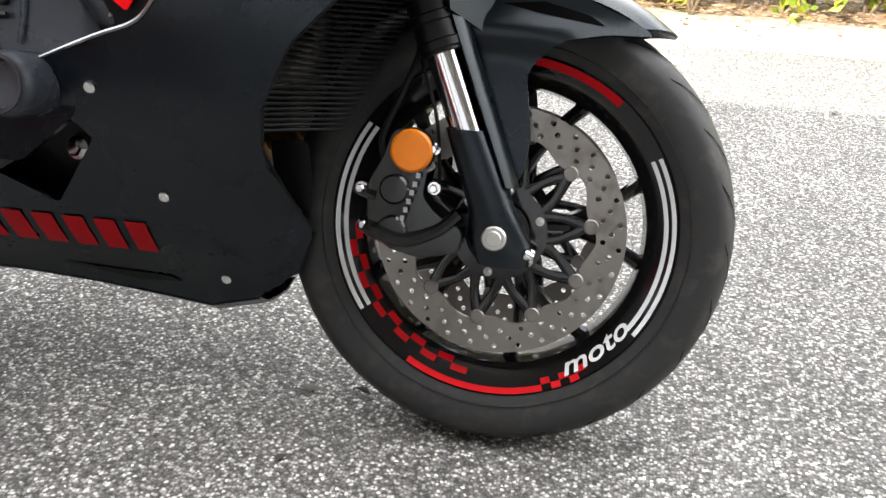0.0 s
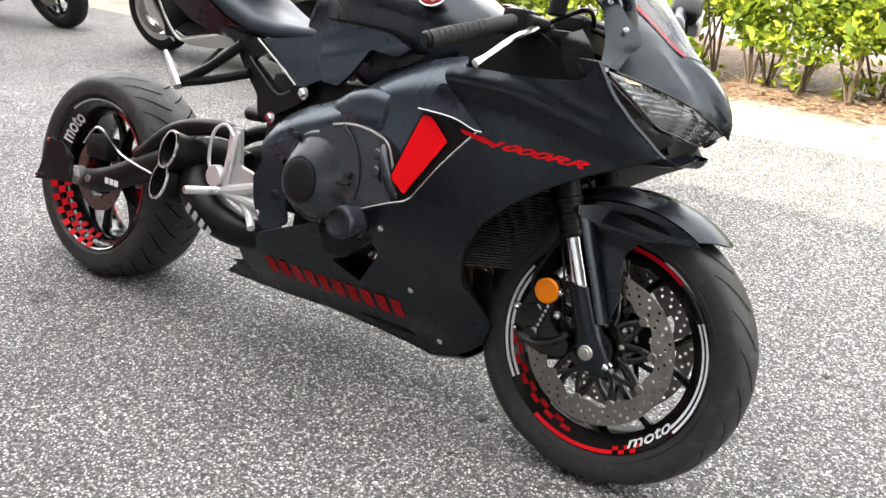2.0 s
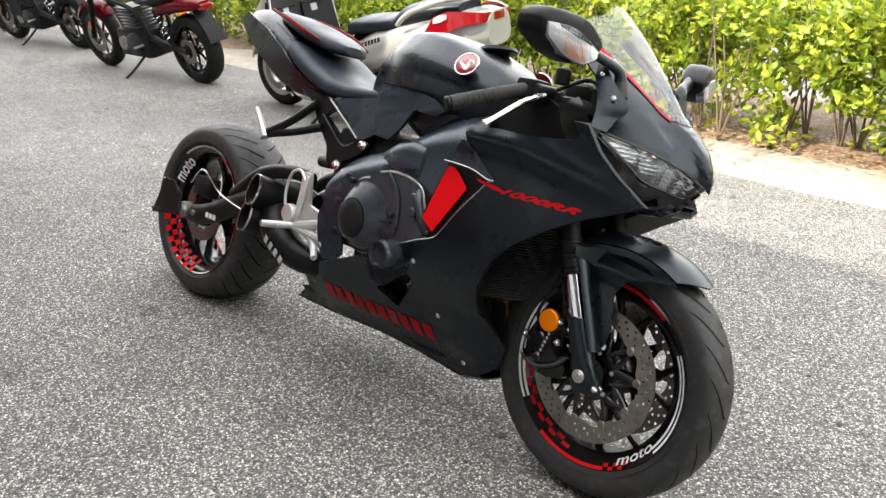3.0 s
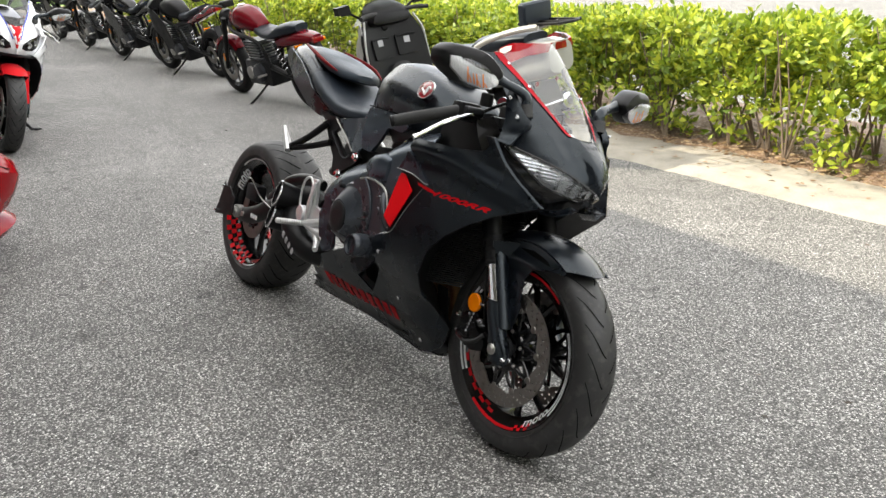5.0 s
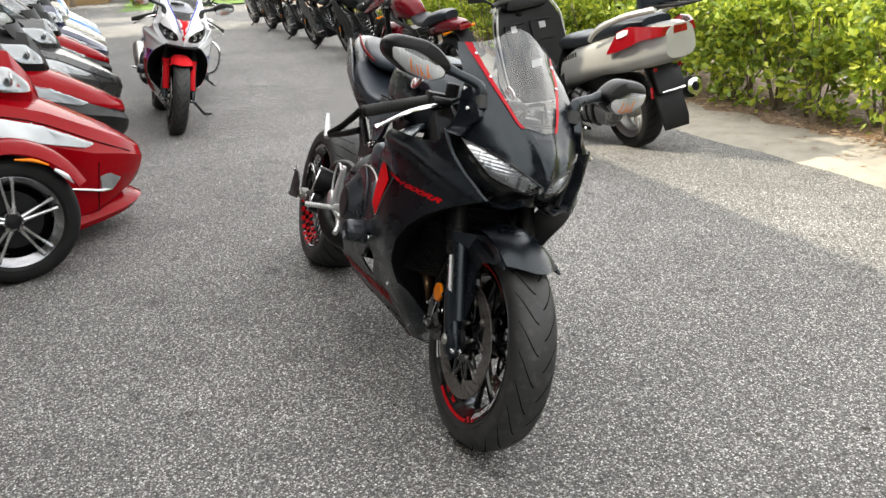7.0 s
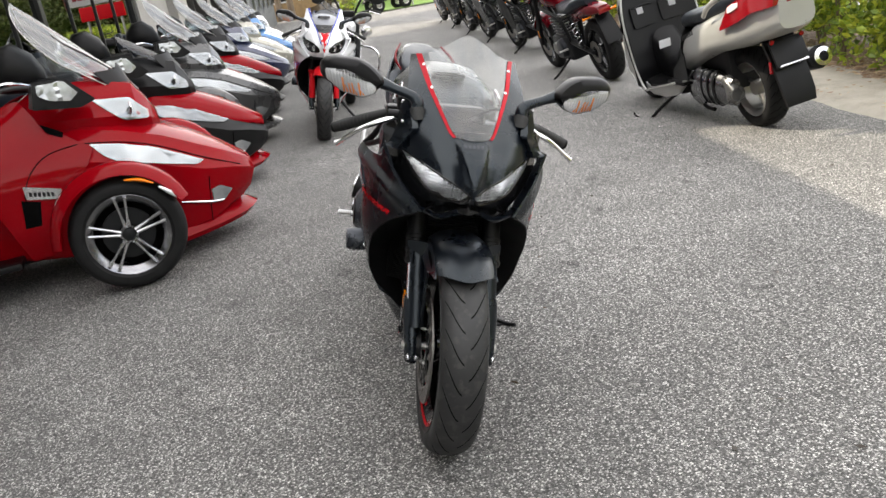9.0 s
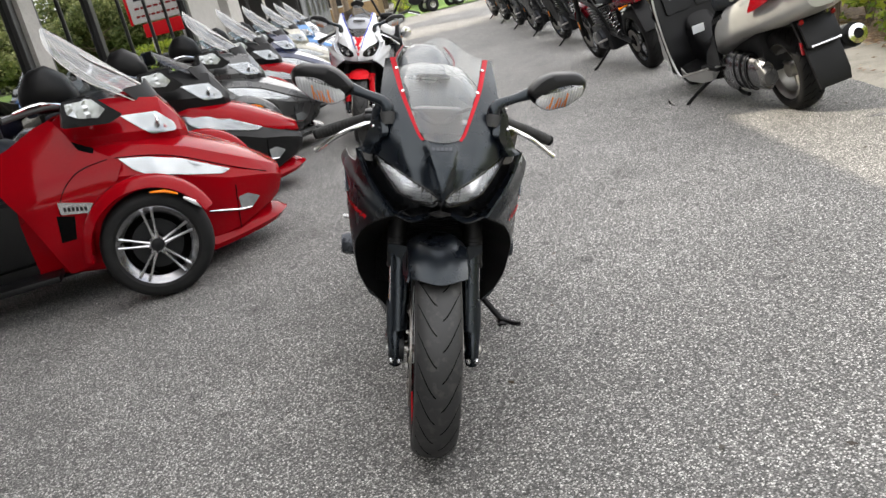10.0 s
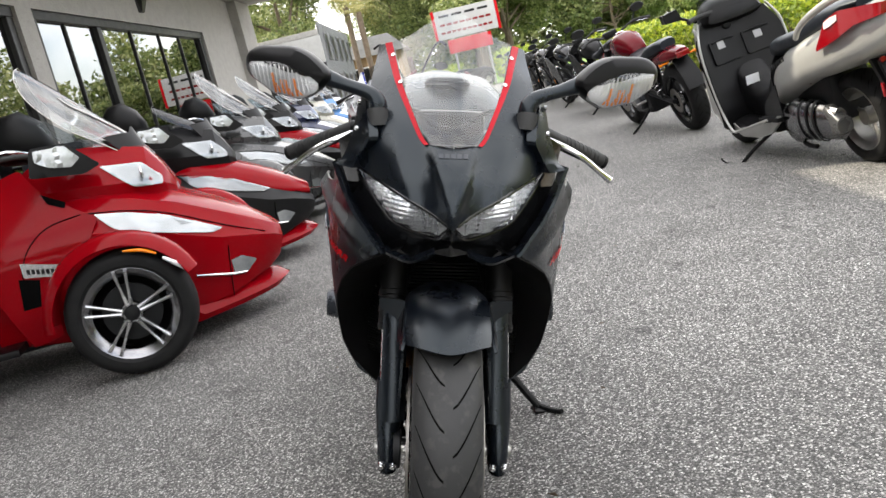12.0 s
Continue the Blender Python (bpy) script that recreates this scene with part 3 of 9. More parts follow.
def flat_fill(poly, holes=(), step=0.03):
    """Triangles that fill an outline with inner points on a grid: plan points and faces."""
    verts, edges = [], []

    def ring(pl):
        start = len(verts)
        for p, q in zip(pl, pl[1:] + pl[:1]):
            k = max(1, int(math.hypot(q[0] - p[0], q[1] - p[1]) / step))
            for i in range(k):
                verts.append(Vector((p[0] + (q[0] - p[0]) * i / k, p[1] + (q[1] - p[1]) * i / k)))
        m = len(verts) - start
        edges.extend((start + i, start + (i + 1) % m) for i in range(m))

    ring(list(poly))
    for h in holes:
        ring(list(h))
    rim = np.array([tuple(v) for v in verts])
    xs, ys = [p[0] for p in poly], [p[1] for p in poly]
    j = 0
    y = min(ys) + step * 0.5
    while y < max(ys):
        x = min(xs) + (step * 0.5 if j % 2 else 0.0)
        while x < max(xs):
            if inside((x, y), list(poly)) and not any(inside((x, y), list(h)) for h in holes) and ((rim - (x, y)) ** 2).sum(1).min() > (0.5 * step) ** 2:
                verts.append(Vector((x, y)))
            x += step
        y += step * 0.87
        j += 1
    vs, _, fs, *_ = geometry.delaunay_2d_cdt(verts, edges, [], 0, 1e-6)
    keep = []
    for f in fs:
        c = (sum(vs[i][0] for i in f) / len(f), sum(vs[i][1] for i in f) / len(f))
        if inside(c, list(poly)) and not any(inside(c, list(h)) for h in holes):
            keep.append(f)
    return vs, keep


def panel(poly, shape, holes=(), step=0.03, bm=None):
    """A sheet over an outline; shape(u, v) gives the place in space."""
    vs, fs = flat_fill(poly, holes, step)
    own = bmesh.new()
    bv = [own.verts.new(shape(v[0], v[1])) for v in vs]
    for f in fs:
        try:
            own.faces.new([bv[i] for i in f])
        except ValueError:
            pass
    loose = [v for v in own.verts if not v.link_faces]
    bmesh.ops.delete(own, geom=loose, context="VERTS")
    return merge(bm, own)


def text_mesh(body, size, shear=0.0, extrude=0.0, bold=0.0):
    """The outline letters of a word as a bmesh in the x-y plane, centred."""
    cu = bpy.data.curves.new("text", "FONT")
    cu.body, cu.size, cu.shear, cu.align_x, cu.align_y, cu.extrude = body, size, shear, "CENTER", "CENTER", extrude
    cu.offset = bold
    ob = bpy.data.objects.new("text", cu)
    me = bpy.data.meshes.new_from_object(ob)
    bm = bmesh.new()
    bm.from_mesh(me)
    bpy.data.objects.remove(ob)
    bpy.data.curves.remove(cu)
    bpy.data.meshes.remove(me)
    return bm


def arc_band(r0, r1, a0, a1, y, seg=None, bm=None, skew=0.0):
    """A flat band on a wheel's side, angles in degrees from straight ahead, upwards."""
    own = bmesh.new()
    seg = seg or max(2, int(abs(a1 - a0) / 3))
    prev = None
    for i in range(seg + 1):
        a = radians(a0 + (a1 - a0) * i / seg)
        b = a + radians(skew)
        pair = (own.verts.new((r0 * math.cos(a), y, r0 * math.sin(a))), own.verts.new((r1 * math.cos(b), y, r1 * math.sin(b))))
        if prev:
            own.faces.new((prev[0], prev[1], pair[1], pair[0]))
        prev = pair
    return merge(bm, own)


# ---- ground, building, planting ----
gm = bmesh.new()
bmesh.ops.create_grid(gm, x_segments=2, y_segments=2, size=1500)
structure("ground", gm, M["asphalt"], "worn grey asphalt of a parking lot", "ground")


def strip(name, x0, x1, y0, y1, z, mat, label, category, wob=0.06, n=240, seed=3):
    """A low uneven bank laid on the asphalt."""
    bm = bmesh.new()
    rows = 7
    pts = []
    for i in range(n + 1):
        x = x0 + (x1 - x0) * i / n
        a = y0 + wob * (noise.noise(Vector((x * 0.8, seed, 0))) + 0.6 * noise.noise(Vector((x * 3.1, seed, 4))))
        row = []
        for j in range(rows):
            t = j / (rows - 1)
            y = a + (y1 - a) * t
            h = -0.01 if j == 0 else z * min(1, t * 6) + 0.02 * noise.noise(Vector((x * 2, y * 2, seed)))
            row.append(bm.verts.new((x, y, h)))
        pts.append(row)
    for p, q in zip(pts, pts[1:]):
        for j in range(rows - 1):
            bm.faces.new((p[j], q[j], q[j + 1], p[j + 1]))
    return structure(name, bm, mat, label, category, 60)


strip("sand_verge", -34, 14, 2.84, 3.7, 0.03, M["sand"], "pale sandy verge along the asphalt edge", "verge", 0.05, 400)
strip("mulch_bed", -34, 14, 3.36, 5.3, 0.065, M["mulch"], "dry leaf mulch under the hedge", "mulch", 0.16, 400, 5)

# building on the shaded side
WY = -4.8
wb = bmesh.new()
TOP = 3.75
openings = [(-16.3, -9.15), (-8.75, -1.6), (-1.2, 6.0), (6.4, 12.5)]
x = -20.0
for a, b in openings:
    box(x, a, WY - 0.3, WY, 0, TOP, bm=wb)
    box(a, b, WY - 0.3, WY, 2.92, TOP, bm=wb)
    box(a, b, WY - 0.3, WY, 0, 0.25, bm=wb)
    x = b
box(x, 16.0, WY - 0.3, WY, 0, TOP, bm=wb)
structure("wall_north", wb, M["stucco"], "grey stucco shop wall with large window openings", "wall")
rb = bmesh.new()
box(-20.0, -19.7, -14, WY - 0.3, 0, TOP, bm=rb)
box(15.7, 16.0, -14, WY - 0.3, 0, TOP, bm=rb)
box(-20.0, 16.0, -14.3, -14.0, 0, TOP, bm=rb)
structure("wall_rear", rb, M["stucco"], "plain stucco rear and end walls", "wall")
# deep flat canopy in front of the shop
rf = box(-20.6, 16.3, -14.5, -2.20, TOP, TOP + 0.50, 0.02)
structure("roof", rf, M["concrete"], "flat roof slab with a deep canopy over the shop front", "roof")
# taller unseen block over its far part, added to throw the shade line
structure("parapet", box(-20.6, -5.60, -2.40, -2.20, TOP + 0.502, 6.6, 0.02), M["stucco"], "unseen block above the canopy edge, added to cast shade", "wall")
pil = box(-20.15, -18.9, WY - 0.1, WY + 0.22, 0, TOP - 0.02, 0.02)
structure("pilaster", pil, M["stucco"], "grey stucco corner pilaster", "pillar")
# Floor and ceiling colours are near-black in place of an unlit interior.
structure("floor", box(-19.7, 15.7, -14.0, WY - 0.31, 0.0, 0.06), M["dark_metal"], "showroom floor coloured near-black for an unlit interior", "floor")
structure("ceiling", box(-19.7, 15.7, -14.0, WY - 0.31, 3.4, 3.5), M["satin_black"], "showroom ceiling coloured near-black for an unlit interior", "ceiling")
M["pane"] = thin_glass("tinted_shop_glass", (0.10, 0.11, 0.12), 0.30, 0.01)
for k, (a, b) in enumerate(openings):
    wn_ = thing("window_%d" % (k + 1), pose(0, 0, 0), "tall dark-framed shop window reflecting the sky", "window", "", "structure")
    fb = bmesh.new()
    for z0, z1 in ((0.25, 0.34), (2.80, 2.92)):
        box(a + 0.002, b - 0.002, WY - 0.20, WY - 0.04, z0, z1, 0.006, 1, fb)
    thick = [a + 0.09, a + (b - a) * 0.715, b - 0.09]
    for xm in thick:
        box(xm - 0.075, xm + 0.075, WY - 0.19, WY - 0.05, 0.34, 2.80, 0.008, 1, fb)
    part("window_frame", fb, M["frame_dark"], wn_, "dark metal window frame")
    thin = [a + (b - a) * f for f in (0.19, 0.345, 0.53, 0.86)]
    for xm in thin:
        part("mullion", box(xm - 0.02, xm + 0.02, WY - 0.155, WY - 0.085, 0.34, 2.80, 0.006, 1), M["frame_dark"], wn_)
    bars = sorted(thick + thin)
    for p, q in zip(bars, bars[1:]):
        pane = part("pane", box(p, q, WY - 0.125, WY - 0.115, 0.34, 2.80), M["pane"], wn_, smooth=0)
        pane.visible_shadow = False
sc = loft([[(-0.13, 0.0, 0.16), (0.13, 0.0, 0.16), (0.13, 0.16, 0.16), (-0.13, 0.16, 0.16)], [(-0.10, 0.0, -0.14), (0.10, 0.0, -0.14), (0.06, 0.05, -0.14), (-0.06, 0.05, -0.14)]])
wl_ = thing("wall_lamp", pose(-13.0, WY, 3.25), "dark wedge-shaped wall lamp on the stucco", "lamp")
part("shade", sc, M["frame_dark"], wl_)


def leaf_cloud(centres, size, seed, flat=0.5, up=0.4, ways=None):
    """Two-face folded leaves at the given places, as arrays."""
    rng = np.random.default_rng(seed)
    n = len(centres)
    d = rng.normal(size=(n, 3))
    d[:, 2] = d[:, 2] * flat + up * 0.3
    if ways is not None:
        d = ways + d * 0.25
    d /= np.linalg.norm(d, axis=1)[:, None]
    s = rng.normal(size=(n, 3))
    s -= d * (s * d).sum(1)[:, None]
    s /= np.linalg.norm(s, axis=1)[:, None]
    nm = np.cross(d, s)
    L = size * rng.uniform(0.6, 1.25, n)[:, None]
    W = L * 0.27
    base, tip = centres - d * L * 0.5, centres + d * L * 0.5 - nm * L * 0.10
    midl, midr, mid = centres + s * W + nm * W * 0.45, centres - s * W + nm * W * 0.45, centres
    v = np.stack([base, midl, tip, midr, mid], 1).reshape(-1, 3)
    i = np.arange(n)[:, None] * 5
    f = np.concatenate([i + np.array([[0, 4, 1]]), i + np.array([[4, 2, 1]]), i + np.array([[0, 3, 4]]), i + np.array([[4, 3, 2]])], 0)
    return v, f


def mesh_from(name, v, f, mat):
    me = bpy.data.meshes.new(name)
    me.vertices.add(len(v))
    me.vertices.foreach_set("co", np.asarray(v, dtype=np.float32).ravel())
    me.loops.add(len(f) * 3)
    me.loops.foreach_set("vertex_index", np.asarray(f, dtype=np.int32).ravel())
    me.polygons.add(len(f))
    me.polygons.foreach_set("loop_start", np.arange(0, len(f) * 3, 3, dtype=np.int32))
    me.update()
    me.validate()
    me.materials.append(mat)
    return new(name, me)


def hedge(x0, x1, y0, y1, h, count, size, seed, label):
    """A clipped but shaggy hedge: stems, forked twigs and a shell of clustered leaves."""
    e = thing("hedge", pose((x0 + x1) / 2, (y0 + y1) / 2, 0.05), label, "hedge", "hedge along the verge", "stuff")
    rng = np.random.default_rng(seed)
    cx, cy = (x0 + x1) / 2, (y0 + y1) / 2
    n_cl = max(8, count // 11)
    out = []
    while len(out) < n_cl:
        p = np.array([rng.uniform(x0, x1), rng.uniform(y0, y1), rng.uniform(0.10, h)])
        top = h + 0.10 * noise.noise(Vector((p[0] * 1.3, p[1] * 1.3, seed))) + 0.05 * noise.noise(Vector((p[0] * 5, p[1] * 5, 2)))
        front = y0 + 0.16 * noise.noise(Vector((p[0] * 1.7, p[2] * 2.0, seed + 3))) + 0.20 * max(0, 0.45 - p[2])
        if p[2] > top or p[1] < front:
            continue
        deep = min(p[1] - front, top - p[2])
        if deep > 0.60 or rng.uniform() > math.exp(-deep * 2.4) or (p[2] < 0.36 and rng.uniform() < 0.80):
            continue
        if noise.noise(Vector((p[0] * 2.3, p[1] * 2.3, p[2] * 2.6 + seed))) < -0.16 or noise.noise(Vector((p[0] * 7.0, p[1] * 7.0, p[2] * 7.0 + seed))) < -0.22:
            continue
        out.append(p)
    c = np.array(out)
    axis = rng.normal(size=(len(c), 3)) * np.array([0.6, 0.6, 0.3]) + np.array([0.0, -0.55, 0.75])
    axis /= np.linalg.norm(axis, axis=1)[:, None]
    spread = rng.normal(size=(len(c), 9, 3))
    spread -= axis[:, None, :] * (spread * axis[:, None, :]).sum(2)[:, :, None] * 0.75
    spread /= np.linalg.norm(spread, axis=2)[:, :, None]
    pts = (c[:, None, :] + spread * size * rng.uniform(0.45, 0.9, (len(c), 9, 1)) - axis[:, None, :] * size * rng.uniform(-0.2, 1.2, (len(c), 9, 1))).reshape(-1, 3)
    v, f = leaf_cloud(pts - np.array([cx, cy, 0.05]), size, seed, 0.6, 1.0, (spread + axis[:, None, :] * 0.35).reshape(-1, 3))
    lv = mesh_from("leaves", v, f, M["leaf"])
    lv.parent = e
    st = bmesh.new()
    k = int((x1 - x0) / 0.20)
    for i in range(k):
        px = x0 + (i + rng.uniform(0.2, 0.8)) * (x1 - x0) / k
        py = y0 + rng.uniform(0.05, 0.5)
        for b in range(4):
            q = Vector((px - cx + rng.normal(0, 0.16), py - cy + rng.normal(0, 0.12), h * rng.uniform(0.5, 0.95)))
            tube([(px - cx, py - cy, -0.03), ((px - cx) * 0.5 + q.x * 0.5 + rng.normal(0, 0.03), (py - cy) * 0.5 + q.y * 0.5, q.z * 0.5), q], [0.010, 0.007, 0.003], 5, 2, st)
    part("stem", st, M["bark"], e)
    return e


hedge(-7.5, 3.5, 3.46, 4.75, 0.95, 86000, 0.072, 11, "sunlit yellow-green leafy hedge on a sandy verge")
hedge(-20.0, -7.5, 3.55, 4.75, 0.97, 50000, 0.082, 12, "sunlit yellow-green leafy hedge behind parked bikes")


# ---- the black sports motorcycle and its white sister ----
def wheel_band(r0, r1, a0, a1, y0, y1, bm, skew=0.0):
    own = bmesh.new()
    seg = max(2, int(abs(a1 - a0) / 3))
    prev = None
    for i in range(seg + 1):
        a = radians(a0 + (a1 - a0) * i / seg)
        b = a + radians(skew)
        pair = (own.verts.new((r0 * math.cos(a), y0, r0 * math.sin(a))), own.verts.new((r1 * math.cos(b), y1, r1 * math.sin(b))))
        if prev:
            own.faces.new((prev[0], prev[1], pair[1], pair[0]))
        prev = pair
    return merge(bm, own)


def tyre_bm(R, rim_r, hw, seg=72, crown=None):
    """A tyre: rounded crown from bead to bead."""
    crown = crown or hw
    prof = [(rim_r - 0.004, -hw * 0.82), (rim_r + 0.012, -hw * 0.99)]
    for i in range(15):
        a = math.pi * (i / 14)
        y = -hw * math.cos(a) * (1.02 if 0 < i < 14 else 1.0)
        prof.append((rim_r + 0.030 + (R - rim_r - 0.030) * math.sin(a) ** 0.75, y))
    prof += [(rim_r + 0.012, hw * 0.99), (rim_r - 0.004, hw * 0.82)]
    return lathe(prof, seg, "Y", closed=True)


def tyre_surface(R, rim_r, hw, y):
    c = min(1.0, abs(y) / (hw * 1.02))
    s = math.sin(math.acos(c))
    return rim_r + 0.030 + (R - rim_r - 0.030) * s ** 0.75


def tread_bm(R, rim_r, hw, pitch, n_rows=2, long=1.0):
    """Curved rain grooves round the crown: thin raised strips, near-black for the shade in them."""
    bm = bmesh.new()
    k = int(360 / pitch)
    for i in range(k):
        for side in (-1, 1):
            for row in range(n_rows):
                a0 = i * pitch + (pitch * 0.5 if side > 0 else 0) + row * pitch * 0.33
                y0 = hw * (0.12 + 0.42 * row)
                y1 = hw * min(0.93, 0.12 + 0.42 * row + 0.42 * long)
                prev = None
                for j in range(8):
                    t = j / 7
                    y = side * (y0 + (y1 - y0) * t)
                    ang = a0 + pitch * 0.62 * (t ** 1.4) * long
                    r = tyre_surface(R, rim_r, hw, y) + 0.0012
                    w = (0.45 + 0.55 * math.sin(math.pi * (0.15 + 0.8 * t))) * 0.0030 / R
                    pr = tuple(bm.verts.new((r * math.cos(radians(ang) + s * w), y, r * math.sin(radians(ang) + s * w))) for s in (-1, 1))
                    if prev:
                        bm.faces.new((prev[0], prev[1], pr[1], pr[0]))
                    prev = pr
    return bm


def rim_bm(rim_r, hw, seg=72):
    o, i = rim_r, rim_r - 0.040
    return lathe([(o, -hw), (o - 0.003, -hw - 0.002), (o - 0.022, -hw + 0.008), (i, -hw * 0.62), (i - 0.003, 0), (i, hw * 0.62), (o - 0.022, hw - 0.008), (o - 0.003, hw + 0.002), (o, hw), (o - 0.01, hw * 0.6), (o - 0.016, 0), (o - 0.01, -hw * 0.6)], seg, "Y", closed=True)


def spokes_bm(n, first, r_in, r_split, r_out, hw, bm, spread=17.0, w=0.0085):
    for k in range(n):
        a = first + 360.0 / n * k

        def pt(r, ang, y):
            return (r * math.cos(radians(ang)), y, r * math.sin(radians(ang)))
        tube([pt(r_in, a, 0), pt((r_in + r_split) / 2, a, 0), pt(r_split, a, 0)], [w * 1.7, w * 1.4, w * 1.5], 8, 3, bm, flat=1.0)
        for s in (-1, 1):
            tube([pt(r_split * 0.92, a + s * 2, 0), pt((r_split + r_out) / 2, a + s * spread * 0.62, 0), pt(r_out, a + s * spread, 0)], [w * 1.25, w * 0.95, w * 1.25], 8, 4, bm)
    return bm


def circle_poly(cx, cy, r, n, ph=0.0):
    return [(cx + r * math.cos(2 * math.pi * i / n + ph), cy + r * math.sin(2 * math.pi * i / n + ph)) for i in range(n)]


def disc_bm(ro, ri, thick, rows=3, per=30):
    """A drilled, scalloped brake disc, axis along y."""
    outer = circle_poly(0, 0, ro, 96)
    inner = []
    for i in range(120):
        a = 2 * math.pi * i / 120
        inner.append(((ri + 0.005 * math.cos(10 * a)) * math.cos(a), (ri + 0.005 * math.cos(10 * a)) * math.sin(a)))
    holes = [inner]
    for row in range(rows):
        r = ri + 0.013 + (ro - ri - 0.021) * row / (rows - 1)
        for k in range(per):
            a = 2 * math.pi * (k + (row * 0.37)) / per
            holes.append(circle_poly(r * math.cos(a), r * math.sin(a), 0.0037, 8))
    verts, edges = [], []
    for pl in [outer] + holes:
        s = len(verts)
        verts += [Vector(p) for p in pl]
        edges += [(s + i, s + (i + 1) % len(pl)) for i in range(len(pl))]
    vs, _, fs, *_ = geometry.delaunay_2d_cdt(verts, edges, [], 0, 1e-7)
    own = bmesh.new()
    f_, b_ = [own.verts.new((v[0], -thick / 2, v[1])) for v in vs], [own.verts.new((v[0], thick / 2, v[1])) for v in vs]
    centres = [(np.mean([p[0] for p in h]), np.mean([p[1] for p in h])) for h in holes[1:]]
    ca = np.array(centres)
    for f in fs:
        x, y = (sum(vs[i][q] for i in f) / 3 for q in (0, 1))
        r = math.hypot(x, y)
        if inside((x, y), inner) or ((ca - (x, y)) ** 2).sum(1).min() < 0.0035 ** 2:
            continue
        own.faces.new([f_[i] for i in f])
        own.faces.new([b_[i] for i in reversed(f)])
    for e in [e for e in own.edges if len(e.link_faces) == 1 and e.verts[0].co.y < 0]:
        i, j = (v.index if v.index >= 0 else -1 for v in e.verts)
    own.verts.index_update()
    nv = len(vs)
    rim_e = [(e.verts[0].index, e.verts[1].index) for e in own.edges if len(e.link_faces) == 1]
    own.verts.ensure_lookup_table()
    for i, j in rim_e:
        if i < nv and j < nv:
            own.faces.new((own.verts[i], own.verts[j], own.verts[j + nv], own.verts[i + nv]))
    bmesh.ops.delete(own, geom=[v for v in own.verts if not v.link_faces], context="VERTS")
    return own


def bolt(p, axis, r, h, bm=None, hexed=True):
    p, axis = Vector(p), Vector(axis).normalized()
    bm = cyl(p, p + axis * h, r, 6 if hexed else 14, bm=bm, bevel=r * 0.25)
    return cyl(p - axis * 0.001, p + axis * h * 0.35, r * 1.35, 16, bm=bm)


YZ = soft_interp([(0.10, 0.03), (0.15, 0.062), (0.19, 0.084), (0.25, 0.130), (0.31, 0.163), (0.37, 0.195), (0.43, 0.226), (0.49, 0.239), (0.54, 0.247), (0.64, 0.256), (0.72, 0.261), (0.78, 0.264), (0.88, 0.264)])
CREASE = soft_interp([(-0.45, 0.782), (-0.30, 0.780), (-0.21, 0.774), (-0.11, 0.750), (-0.04, 0.730), (0.006, 0.717), (0.04, 0.701), (0.07, 0.690)])
FLARE = soft_interp([(-0.42, -0.35), (-0.26, -0.15), (-0.15, 0.12), (-0.08, 0.20), (0.07, 0.22)])
FX = soft_interp([(-1.15, 0.86), (-0.9, 0.93), (-0.6, 1.0), (-0.32, 1.0), (-0.22, 0.95), (-0.14, 0.87), (-0.07, 0.775), (0.0, 0.650), (0.05, 0.49), (0.08, 0.37)])


def side_y(x, z):
    lower = curve_interp([(-0.36, 1.0), (-0.31, 0.93), (-0.27, 0.78), (-0.24, 0.62)])(x) if z < 0.36 else 1.0
    b = min(1.0, max(0.0, (z - 0.30) / 0.08))
    lower = lower * (1 - b) + b if z < 0.40 else 1.0
    zc = CREASE(x)
    roll = 0.013 * math.exp(-((z - zc + 0.004) / 0.022) ** 2) if x > -0.36 else 0.0
    if x > -0.45 and z > zc:
        return YZ(zc) * FX(x) + FLARE(x) * (z - zc) + roll
    low = min(1.0, max(0.0, (0.42 - z) / 0.14))
    return YZ(z) * FX(x) * lower * (1 + 0.30 * low * min(1.0, max(0.0, (-0.45 - x) / 0.40))) + roll


XC = soft_interp([(0.70, 0.105), (0.735, 0.122), (0.771, 0.123), (0.825, 0.103), (0.875, 0.058), (0.91, 0.018), (1.0, -0.082), (1.083, -0.160), (1.15, -0.225)])
KC = soft_interp([(0.70, 5.5), (0.77, 5.3), (0.836, 4.8), (0.89, 3.4), (0.94, 2.6), (1.0, 3.0), (1.06, 4.6), (1.15, 5.0)])


def nose_x(y, z):
    wide = 0.009 + 0.27 * max(0.0, z - 0.757)
    fade = min(1.0, max(0.0, (0.915 - z) / 0.05))
    out = abs(y) - wide
    ridge = 0.017 * fade * (min(1.0, max(0.0, -out / 0.007)) if out < 0 else -0.45 * math.sin(min(1.0, out / 0.055) * math.pi))
    return XC(z) - KC(z) * y * y + ridge


# Shortens and lifts mid-section parts to fit the camera's view.
MID = Matrix.Translation((0, 0, 0.012)) @ Matrix.Diagonal((0.957, 1, 1, 1))


def view_fitted(pts):
    """Side-view points of the mid section, drawn in a little towards the front axle to fit the camera's view."""
    return [(x * 0.957, z + 0.012) for x, z in pts]


